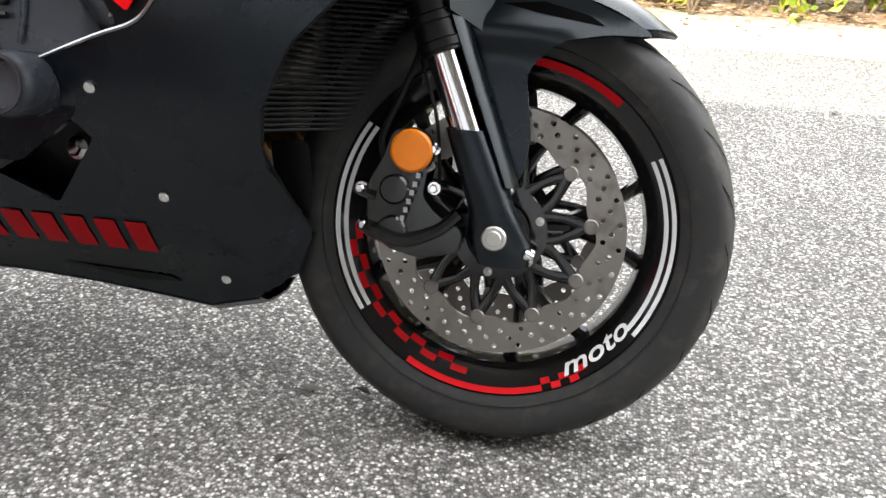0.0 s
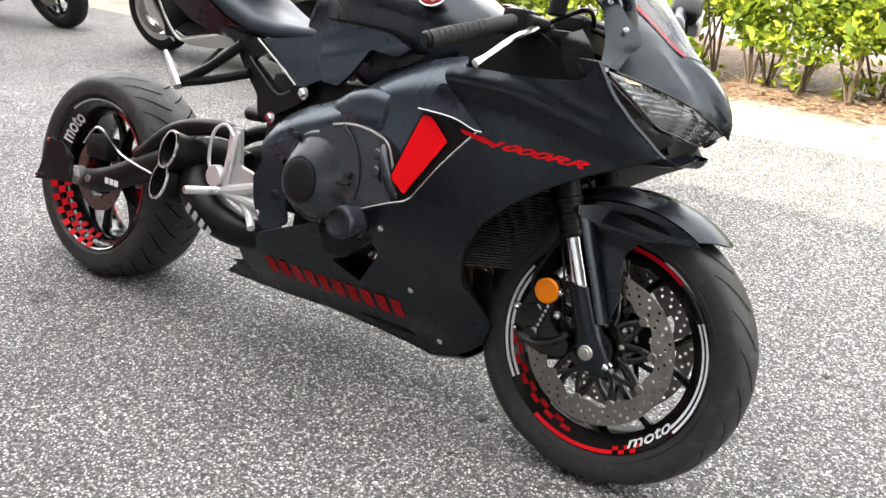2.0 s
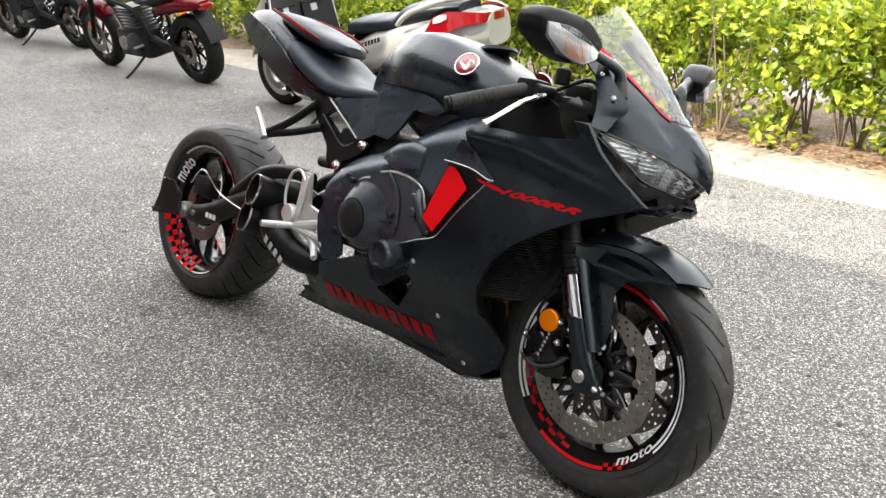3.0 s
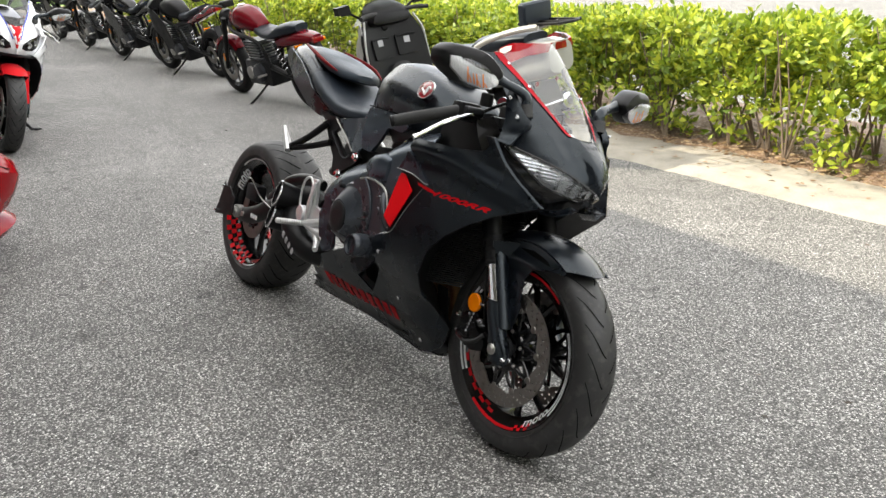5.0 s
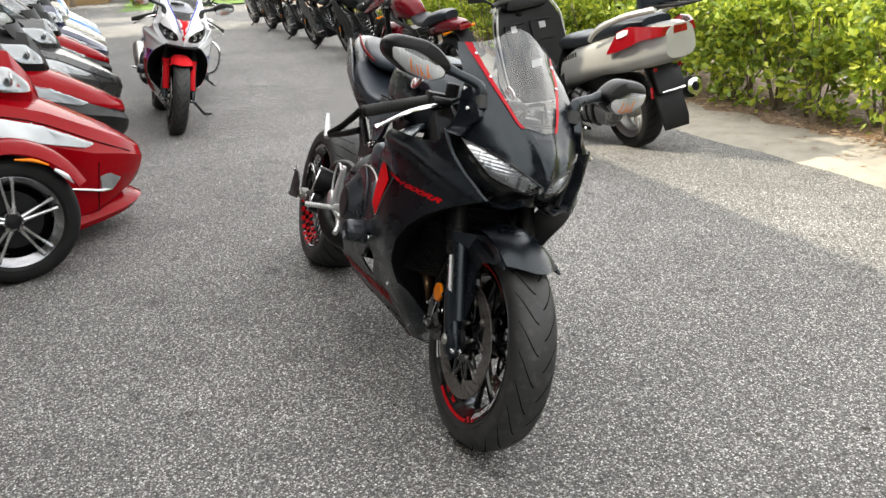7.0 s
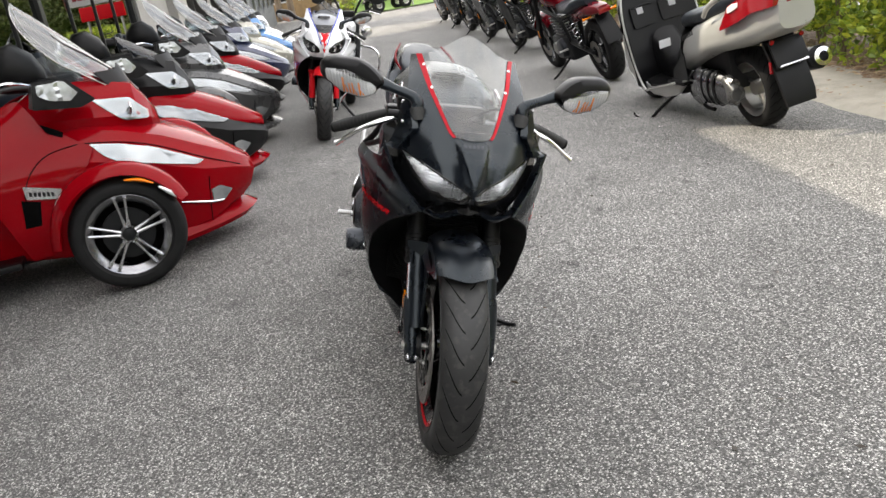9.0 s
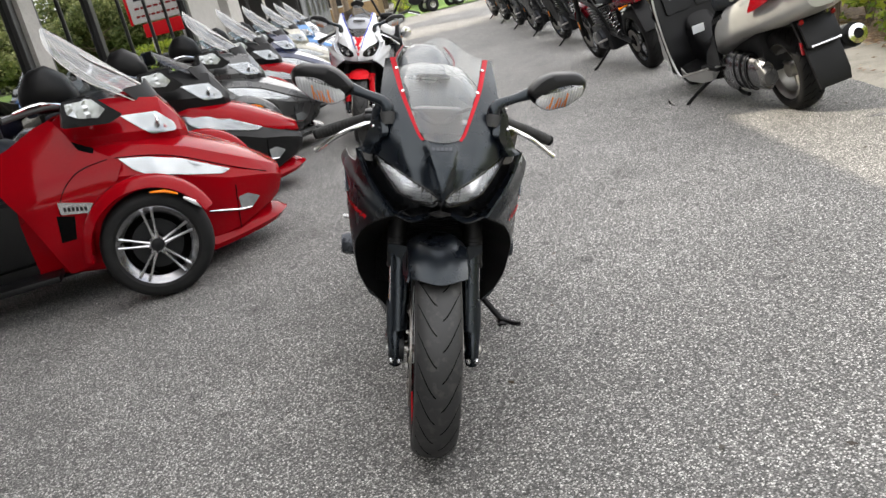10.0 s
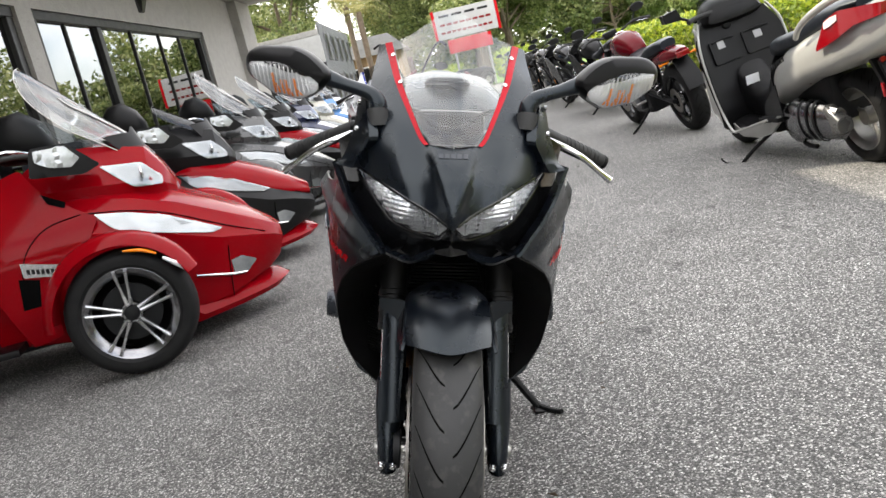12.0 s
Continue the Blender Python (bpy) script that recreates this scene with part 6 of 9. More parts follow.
        tube([(-1.03, y, 0.395), (-1.02, y * 1.02, 0.47), (-1.005, y, 0.545)], [0.016, 0.020, 0.012], 10, 4, bm=pk, flat=0.5)
        tube([(-0.955, y, 0.380), (-0.925, y * 1.02, 0.352), (-0.895, y * 1.1, 0.330)], [0.012, 0.010, 0.010], 8, 3, bm=pk)
        rs = part("rearset", pk, M["cast_alloy"], B, "polished alloy rearset")
        rs.matrix_basis = MID
        plt = panel(round_poly([(-1.035, 0.555), (-1.00, 0.555), (-0.985, 0.465), (-0.905, 0.450), (-0.880, 0.435), (-0.900, 0.412), (-0.950, 0.402), (-0.895, 0.388), (-0.878, 0.368), (-0.905, 0.352), (-0.985, 0.372), (-1.06, 0.385), (-1.075, 0.42), (-1.04, 0.45)], 0.008), lambda x, z, y=y: (x, y, z), holes=[[(-1.015, 0.535), (-1.010, 0.49), (-1.022, 0.49)]], step=0.03)
        part("rearset_plate", plt, M["cast_alloy"], rs, solid=0.012)
        rb3 = bmesh.new()
        for x, z in ((-0.895, 0.436), (-0.893, 0.369), (-1.015, 0.48), (-1.06, 0.41)):
            bolt((x, y, z), (0, s, 0), 0.008, 0.012, rb3)
        part("rearset_bolt", rb3, M["steel"], rs)
        peg = bmesh.new()
        for k in range(11):
            cyl((-1.04 - k * 0.0015, y + s * (0.01 + k * 0.0085), 0.392 + k * 0.0), (-1.04 - k * 0.0015, y + s * (0.0165 + k * 0.0085), 0.392), 0.0105, 12, bm=peg, bevel=0.002)
        cyl((-1.04, y, 0.392), (-1.055, y + s * 0.105, 0.392), 0.008, 12, bm=peg)
        part("foot_peg", peg, M["cast_alloy"], rs)
        part("pedal_loop", tube([(-1.055, y, 0.40), (-1.10, y, 0.45), (-1.095, y, 0.53), (-1.05, y, 0.555), (-1.01, y, 0.52)], 0.0045, 8, 5), M["cast_alloy"], rs)
        part("peg_joint", lathe([(0.026, -0.012), (0.028, -0.008), (0.028, 0.008), (0.026, 0.012)], 24, m=Matrix.Translation((-1.06, y * 1.03, 0.425))), M["cast_alloy"], rs)
        part("reservoir", cyl((-1.09, s * 0.10, 0.585), (-1.01, s * 0.12, 0.59), 0.018, 14, bevel=0.003), satin, B).matrix_basis = MID
    stand = tube([(-0.86, 0.13, 0.27), (-0.79, 0.22, 0.165), (-0.735, 0.300, 0.086)], [0.014, 0.012, 0.011], 10, 4)
    tube([(-0.745, 0.295, 0.088), (-0.70, 0.330, 0.092), (-0.665, 0.355, 0.104)], [0.010, 0.009, 0.006], 8, 4, bm=stand)
    box(-0.775, -0.700, 0.285, 0.330, 0.080, 0.088, 0.003, bm=stand)
    part("side_stand", stand, satin, B, "black side stand, folded out")

    # nose cowl, windscreen
    def nose(y, z, o=0.0):
        return (nose_x(y, z) + o, y, z)
    ws_edge = [(0.122, 1.078), (0.112, 1.045), (0.098, 1.0), (0.076, 0.950), (0.056, 0.908), (0.044, 0.894), (0.020, 0.889)]
    right = [(-y, z) for y, z in ws_edge]
    left = [(y, z) for y, z in reversed(ws_edge)]
    out_l = [(0.150, 1.072), (0.158, 1.01), (0.166, 0.93), (0.176, 0.864), (0.175, 0.843), (0.126, 0.823), (0.081, 0.803), (0.039, 0.783), (0.008, 0.764)]
    if not custom:
        out_l = [(0.150, 1.072), (0.162, 1.01), (0.180, 0.93), (0.198, 0.86), (0.197, 0.80), (0.170, 0.740), (0.120, 0.706), (0.050, 0.696)]
    shield = [(-y, z) for y, z in reversed(out_l)] + right + left + out_l
    shield = [(0.0, 0.754 if custom else 0.694)] + shield
    ncol = part("nose_cowl", panel(shield, nose, step=0.0095), paint["nose"], B, paint["nose_label"], solid=0.004, smooth=60)
    for s in both:
        edge = [tuple(p)[:2] for p in smooth_line([(y, z, 0) for y, z in ws_edge[:-1]], 5)]
        rl = [(s * y, z) for y, z in edge]
        rl2 = [(s * (y + 0.0075 + 0.0075 * max(0.0, min(1.0, (z - 0.92) / 0.14))), z - 0.002) for y, z in edge]
        rbm = bmesh.new()
        loft([[nose(y, z, 0.0045) for y, z in rl], [nose(y, z, 0.0045) for y, z in rl2]], cap=False, closed=False, bm=rbm)
        part("screen_stripe", rbm, paint["screen_stripe"], ncol, "red stripe along the screen edge", smooth=0)
        sc = bmesh.new()
        for y, z in ((0.117, 1.050), (0.099, 0.998)):
            p = Vector(nose(s * y, z))
            cyl(p, p + Vector((0.005, s * 0.002, 0.003)), 0.0042, 14, bm=sc, bevel=0.001)
        part("screen_screw", sc, M["chrome"], ncol)
    scr = bmesh.new()
    rings = []
    top = curve_interp([(0.0, 1.137), (0.025, 1.132), (0.05, 1.115), (0.075, 1.097), (0.10, 1.085), (0.123, 1.078)])
    for i in range(21):
        t = i / 20
        ring = []
        for j in range(33):
            v = -1 + 2 * j / 32
            hwid = curve_interp([(0.0, 0.045), (0.08, 0.060), (0.35, 0.088), (0.6, 0.104), (0.85, 0.118), (1.0, 0.124)])
            y = hwid(t) * v
            z = 0.890 + t * (top(abs(y)) - 0.890) + (1 - t) * 0.004 * abs(v)
            step = min(1.0, max(0.0, (0.62 - abs(v)) / 0.24))
            bul = math.sin(math.pi * min(1, 0.05 + t * 0.75)) * (0.031 * (1 - v * v) + 0.014 * step * step * (3 - 2 * step) * 0.35)
            ring.append((nose_x(y, z) + 0.0008 + bul, y, z))
        rings.append(ring)
    loft(rings, cap=False, closed=False, bm=scr)
    wsob = part("windscreen", scr, screen, ncol, "clear double-bubble windscreen", smooth=60, out=(1, 0, 0.5))
    wsob.visible_shadow = False
    # maker plate below the screen: plain bar
    nbm = bmesh.new()
    for k in range(5):
        y0 = -0.026 + k * 0.0108
        loft([[nose(y0, 0.874, 0.002), nose(y0 + 0.008, 0.874, 0.002)], [nose(y0, 0.881, 0.002), nose(y0 + 0.008, 0.881, 0.002)]], cap=False, closed=False, bm=nbm)
    part("maker_mark", nbm, M["grey_metal"], ncol, "row of small grey blocks", smooth=0)
    # dashboard behind the screen
    part("dashboard", box(-0.25, -0.17, -0.070, 0.070, 0.885, 0.945, 0.02, 3), satin, B, "black dashboard")
    part("screen_stay", tube([(-0.20, -0.06, 0.93), (-0.13, 0.0, 0.91), (-0.20, 0.06, 0.93)], 0.006, 8), satin, B)

    if not custom:
        for s in both:
            part("nose_stripe", panel([(0.0, 0.738), (0.0, 0.885), (s * 0.046, 0.900), (s * 0.020, 0.815), (s * 0.007, 0.745)], lambda y, z: nose(y, z, 0.0025), step=0.02), M["red"], ncol, "red nose flash", smooth=0)
            part("nose_edge", panel([(s * 0.064, 0.905), (s * 0.090, 0.952), (s * 0.078, 0.948), (s * 0.056, 0.905), (s * 0.020, 0.800), (s * 0.028, 0.800)], lambda y, z: nose(y, z, 0.0025), step=0.02), M["blue_paint"], ncol, "blue nose flash", smooth=0)
            part("fairing_red", panel([(-0.275, 0.36), (-0.272, 0.400), (-0.263, 0.438), (-0.233, 0.504), (-0.200, 0.540), (-0.36, 0.56), (-0.50, 0.46), (-0.76, 0.35), (-0.66, 0.27), (-0.40, 0.26)], lambda x, z, s=s: (x, s * (side_y(x, z) + 0.004), z), step=0.03), M["red"], B, "red lower fairing panel", smooth=0)
            part("fairing_blue", panel([(-0.198, 0.542), (-0.176, 0.563), (-0.111, 0.609), (-0.070, 0.634), (-0.30, 0.640), (-0.38, 0.575), (-0.36, 0.562)], lambda x, z, s=s: (x, s * (side_y(x, z) + 0.004), z), step=0.03), M["blue_paint"], B, "blue fairing stripe", smooth=0)
        part("muffler", tube([(-0.90, -0.16, 0.30), (-1.05, -0.22, 0.40), (-1.40, -0.24, 0.56)], [0.03, 0.055, 0.058], 16, 4), M["steel"], B, "silver muffler")

    # headlamps: flush with the cowl above, set back below
    lamp_top = soft_interp([(0.0, 0.759), (0.006, 0.762), (0.038, 0.780), (0.080, 0.800), (0.125, 0.820), (0.178, 0.839)])

    def lamp_x(y, z, o=0.0):
        return nose_x(y, z) - 0.004 - 0.022 * min(1.0, max(0.0, (lamp_top(abs(y)) - z) / 0.055)) + o
    for s in both:
        if custom:
            lens = [(s * y, z) for y, z in ((0.178, 0.839), (0.125, 0.820), (0.080, 0.800), (0.038, 0.780), (0.006, 0.762), (0.010, 0.749), (0.022, 0.737), (0.047, 0.740), (0.075, 0.747), (0.106, 0.757), (0.128, 0.778), (0.152, 0.806), (0.170, 0.830))]
            hl = part("headlamp", panel(lens, lambda y, z: (lamp_x(y, z), y, z), step=0.012), M["lamp_glass"], B, "slanted clear headlamp", smooth=60, out=(1, 0, 0.2))
            hl.visible_shadow = False

            def cell_x(y, z):
                u = (0.178 - abs(y)) / 0.172
                row = (z - 0.40 * abs(y)) / 0.022
                return lamp_x(y, z, -0.036 + 0.0055 * (1 - row % 1.0) + 0.0035 * (u * 9.0 % 1.0))
            part("lamp_reflector", panel(lens, lambda y, z: (cell_x(y, z), y, z), step=0.0032), M["head_reflector"], hl, "faceted bright reflector", smooth=16, out=(1, 0, 0.2))
            for y0 in np.arange(0.022, 0.172, 0.0105):
                for z0 in np.arange(0.745, 0.838, 0.0088):
                    cell = [(y0, z0), (y0 + 0.0098, z0), (y0 + 0.0104, z0 + 0.0082), (y0 + 0.0006, z0 + 0.0082)]
                    if sum(inside((s * u, w), lens) for u, w in cell) >= 3 and inside((s * (y0 + 0.005), z0 + 0.004), lens):
                        part("lamp_mirror", loft([[(lamp_x(u, z0, -0.003), s * u, w) for u, w in cell[:2]], [(lamp_x(u, z0, -0.0110), s * u, w) for u, w in cell[:1:-1]]], cap=False, closed=False), M["lamp_chrome"], hl, smooth=0, out=(1, 0, 1))
            for q in (0.34, 0.56, 0.74, 0.88):
                y0 = 0.178 - 0.172 * q
                zt_ = lamp_top(y0) - 0.004
                zb_ = curve_interp([(0.0, 0.756), (0.022, 0.739), (0.047, 0.742), (0.075, 0.749), (0.106, 0.759), (0.128, 0.780), (0.152, 0.808), (0.178, 0.838)])(y0)
                part("lamp_divider", loft([[(lamp_x(y0, zt_, -0.006), s * y0, zt_), (lamp_x(y0, zt_, -0.020), s * (y0 + 0.002), zt_)], [(lamp_x(y0, zb_, -0.006), s * (y0 - 0.004), zb_), (lamp_x(y0, zb_, -0.020), s * (y0 - 0.002), zb_)]], cap=False, closed=False), M["chrome"] if q < 0.65 else M["dark_metal"], hl, smooth=0)
            part("lamp_rim", tube([(lamp_x(s * y, z, -0.002), s * y, z) for y, z in ((0.176, 0.836), (0.152, 0.804), (0.128, 0.775), (0.106, 0.754), (0.075, 0.744), (0.047, 0.737), (0.022, 0.734), (0.008, 0.748))], 0.0035, 8, 4), gloss, hl)
            part("lamp_brow", tube([nose(s * y, z, -0.002) for y, z in ((0.176, 0.842), (0.126, 0.822), (0.081, 0.802), (0.039, 0.782), (0.008, 0.763))], 0.003, 8, 4), gloss, hl)
            cheek = [(s * y, z) for y, z in ((0.222, 0.885), (0.190, 0.905), (0.172, 0.834), (0.152, 0.804), (0.128, 0.776), (0.106, 0.755), (0.075, 0.745), (0.047, 0.738), (0.020, 0.735), (0.0, 0.752), (0.0, 0.698), (0.030, 0.698), (0.075, 0.684), (0.118, 0.702), (0.160, 0.745), (0.204, 0.798))]
            part("lamp_cheek", panel(cheek, lambda y, z: (nose_x(y * 0.90, max(z, 0.715)) - 0.052 - 0.5 * max(0, 0.715 - z), y, z), step=0.02), gloss, B, "black panel under the headlamp", solid=0.004)
            lip = smooth_line([(0.060, s * 0.122, 0.706), (0.068, s * 0.098, 0.696), (0.080, s * 0.074, 0.691), (0.092, s * 0.052, 0.699), (0.102, s * 0.030, 0.711)], 3)
            part("chin_lip", loft([[p + Vector((-0.030, 0, 0.004)) for p in lip], lip, [p + Vector((-0.006, 0, -0.006)) for p in lip], [p + Vector((-0.050, 0, -0.012)) for p in lip]], cap=False, closed=False), blk, B, "matte black chin lip", solid=0.003, out=(1, 0, 0))
        else:
            eye = [(s * y, z) for y, z in ((0.184, 0.872), (0.150, 0.836), (0.090, 0.812), (0.042, 0.772), (0.034, 0.742), (0.060, 0.730), (0.112, 0.734), (0.140, 0.752), (0.170, 0.800))]
            hl = part("headlamp", panel(eye, lambda y, z: (nose_x(y, z) + 0.005, y, z), step=0.015), M["gloss_black"], B, "dark slanted headlamp", smooth=60, out=(1, 0, 0.2))
            for yc, zc, r in ((0.080, 0.768, 0.022), (0.128, 0.788, 0.018)):
                part("lamp_unit", lathe([(r, 0.006), (r * 0.9, 0.009), (r * 0.4, 0.007)], 20, "X", m=Matrix.Translation((nose_x(yc, zc), s * yc, zc))), M["dark_chrome"], hl)
            part("mouth_lip", tube([(nose_x(y, 0.70) + 0.012, s * y, 0.690) for y in (0.0, 0.06, 0.12)] + [(nose_x(0.175, 0.73) + 0.006, s * 0.175, 0.728)], 0.010, 8, 3), M["satin_black"], B, "black lip under the nose")
        # flat side stay from the screen to the lamp, and the thin edge that runs down outside the lamp to the chin
        rear_l = [(-0.102, 0.170, 0.980), (-0.094, 0.180, 0.953), (-0.071, 0.190, 0.899), (-0.061, 0.206, 0.858), (-0.056, 0.222, 0.848)]
        front_l = [(-0.080, 0.164, 0.976), (-0.053, 0.161, 0.944), (-0.013, 0.153, 0.901), (-0.026, 0.166, 0.874), (-0.034, 0.186, 0.841)]
        a_ = [Vector((p.x, s * p.y, p.z)) for p in smooth_line(rear_l, 5)]
        b_ = [Vector((p.x, s * p.y, p.z)) for p in smooth_line(front_l, 5)]
        sty = part("cowl_stay", loft([[p + Vector((-0.006, -s * 0.022, 0)) for p in a_], a_, [p * 0.5 + q * 0.5 + Vector((0, s * 0.003, 0)) for p, q in zip(a_, b_)], b_, [p + Vector((-0.010, -s * 0.016, 0)) for p in b_]], cap=False, closed=False), paint["nose"], B, "matte black cowl side stay", solid=0.003, smooth=28, out=(0.2, s, 0))
        rim_o = smooth_line([(x, side_y(x, z) + 0.003, z) for x, z in ((-0.058, 0.850), (-0.030, 0.800), (-0.010, 0.776), (0.010, 0.753), (0.030, 0.734), (0.054, 0.710), (0.066, 0.700))], 4)
        o_ = [Vector((p.x, s * p.y, p.z)) for p in rim_o]
        i_ = [p + Vector((0.003, -s * 0.0065, 0.002)) for p in o_]
        part("cowl_edge", loft([[p + Vector((-0.010, s * 0.000, -0.002)) for p in o_], o_, i_, [p + Vector((-0.045, -s * 0.004, 0)) for p in i_]], cap=False, closed=False), paint["nose"], B, "thin matte black edge outside the headlamp", solid=0.003, smooth=28, out=(1, 0.2 * s, 0))
        sc = bmesh.new()
        for p in ((-0.040, s * 0.175, 0.914), (-0.082, s * 0.174, 0.960)):
            cyl(p, Vector(p) + Vector((0.002, s * 0.006, 0)), 0.0048, 14, bm=sc, bevel=0.001)
        part("stay_screw", sc, M["chrome"], sty)
        foot = tube([(-0.056, s * 0.139, 0.938), (-0.058, s * 0.141, 0.962), (-0.064, s * 0.156, 0.978), (-0.082, s * 0.205, 0.993), (-0.102, s * 0.268, 1.013)], [0.0145, 0.0130, 0.0110, 0.0100, 0.017], 14, 6, flat=1.3)
        mir = part("mirror", foot, blk, B, "matte black mirror arm with built-in indicator")
        part("mirror_foot", tube([(-0.052, s * 0.137, 0.918), (-0.055, s * 0.139, 0.934), (-0.058, s * 0.141, 0.950)], [0.0190, 0.0180, 0.0165], 16, 3, flat=1.2), M["grip"], mir, "rubber mirror foot")

        def swept(x, y, z):
            return (x - 0.30 * (y - 0.30), s * y, z)
        outline = round_poly([(0.222, 1.008), (0.262, 1.046), (0.296, 1.061), (0.374, 1.062), (0.401, 1.042), (0.397, 1.006), (0.342, 0.972), (0.284, 0.959), (0.248, 0.980)], 0.022, 4)
        shell = [[swept(x, 0.312 + (y - 0.312) * k, 1.014 + (z - 1.014) * k) for y, z in outline] for k, x in ((0.90, -0.138), (0.985, -0.132), (1.0, -0.118), (0.99, -0.098), (0.94, -0.082), (0.85, -0.073), (0.5, -0.068), (0.1, -0.067))]
        part("mirror_shell", loft(shell), satin, mir, smooth=50)
        lens = round_poly([(0.249, 0.994), (0.288, 1.020), (0.335, 1.032), (0.387, 1.030), (0.382, 1.003), (0.338, 0.973), (0.284, 0.962), (0.250, 0.979)], 0.008, 3)

        def lens_ring(k, x):
            return [swept(x, 0.312 + (y - 0.312) * k, 0.995 + (z - 0.995) * k) for y, z in lens]
        part("indicator_reflector", loft([lens_ring(0.98, -0.090), lens_ring(0.97, -0.0685), lens_ring(0.3, -0.0660)]), M["indicator_metal"], mir, "bright indicator reflector")
        il = part("indicator", loft([lens_ring(1.0, -0.090), lens_ring(1.0, -0.068), lens_ring(0.92, -0.0625), lens_ring(0.5, -0.0605), lens_ring(0.1, -0.060)]), M["lamp_glass"], mir, "clear indicator lens over amber facets", smooth=60)
        il.visible_shadow = False
        for k in range(27):
            y0 = 0.262 + 0.0042 * k
            zs = [z for z in np.arange(0.962, 1.026, 0.002) if inside((y0, z), [(0.312 + (y - 0.312) * 0.93, 0.995 + (z_ - 0.995) * 0.90) for y, z_ in lens])]
            lit = 3 < k < 17 and k % 2 == 0
            if lit:
                zs = zs[:max(3, int(len(zs) * (0.52 + 0.22 * math.sin(k * 1.3))))]
            if len(zs) > 2 and (lit or k % 2):
                part("amber_slat" if lit else "lens_rib", loft([[swept(-0.0652, y0, zs[0]), swept(-0.0640, y0 + (0.0045 if lit else 0.0020), zs[0])], [swept(-0.0652, y0 + 0.008, zs[-1]), swept(-0.0640, y0 + (0.0130 if lit else 0.0105), zs[-1])]], cap=False, closed=False), M["amber_facet"] if lit else M["indicator_metal"], mir, smooth=0)
        part("mirror_glass", panel([(s * (0.312 + (y - 0.312) * 0.84), 1.014 + (z - 1.014) * 0.84) for y, z in outline], lambda y, z: (-0.1385 - 0.30 * (abs(y) - 0.30), y, z), step=0.05), M["mirror"], mir)

    # handlebars
    for s in both:
        gr = tube([(-0.255, s * 0.190, 0.905), (-0.285, s * 0.235, 0.885), (-0.345, s * 0.345, 0.838)], 0.0165, 14, 4)
        ribs = bmesh.new()
        for k in range(9):
            t = 0.12 + 0.09 * k
            p = Vector((-0.285, s * 0.235, 0.885)).lerp(Vector((-0.345, s * 0.345, 0.838)), t)
            d = Vector((-0.06, s * 0.11, -0.047)).normalized()
            cyl(p, p + d * 0.006, 0.0176, 14, bm=ribs)
        gp = part("handlebar_grip", gr, M["grip"], B, "ribbed black rubber grip")
        part("grip_rib", ribs, M["grip"], gp)
        e0 = Vector((-0.345, s * 0.345, 0.838))
        d = Vector((-0.06, s * 0.11, -0.047)).normalized()
        part("bar_end", cyl(e0, e0 + d * 0.012, 0.0165, 16, bevel=0.003), satin, gp)
        part("switch_gear", box(-0.285, -0.230, s * 0.175 - 0.032, s * 0.175 + 0.032, 0.875, 0.928, 0.01), satin, gp)
        part("brake_lever" if s < 0 else "clutch_lever", tube([(-0.222, s * 0.165, 0.905), (-0.215, s * 0.205, 0.890), (-0.218, s * 0.270, 0.862), (-0.232, s * 0.325, 0.822), (-0.238, s * 0.345, 0.808)], [0.011, 0.008, 0.0065, 0.006, 0.0085], 10, 5), M["chrome"], gp, "polished alloy lever")
        part("master_cylinder", cyl((-0.215, s * 0.150, 0.905), (-0.225, s * 0.205, 0.905), 0.014, 14, bevel=0.003), M["dark_metal"], gp)
        part("lever_hose", tube([(-0.215, s * 0.15, 0.91), (-0.16, s * 0.10, 0.95), (-0.17, s * 0.03, 0.92), (-0.20, 0.0, 0.86)], 0.005, 8), satin, gp)
    yk = box(-0.26, -0.17, -0.12, 0.12, 0.875, 0.905, 0.01)
    part("fork_yoke", yk, M["dark_metal"], B)
    part("reservoir_cup", cyl((-0.19, -0.165, 0.925), (-0.19, -0.165, 0.962), 0.018, 18, bevel=0.003), satin, B)
    return B


LEAN = -15.0
black_paint = {"fairing": M["matte_black"], "fairing_label": "matte black side fairing", "fender": M["matte_black"], "tank": M["matte_black"], "tail": M["matte_black"], "nose": M["matte_black"], "nose_label": "matte black pointed nose cowl", "accent": M["vane_red"], "accent2": M["name_red"], "tail_stripe": M["dark_red"], "screen_stripe": M["stripe_red"]}
sportbike(pose(0, -0.057, 0.0, LEAN, 0, 2.2), "matte black sports motorcycle with red accents, leaning on its side stand", black_paint, None, M["clear"])


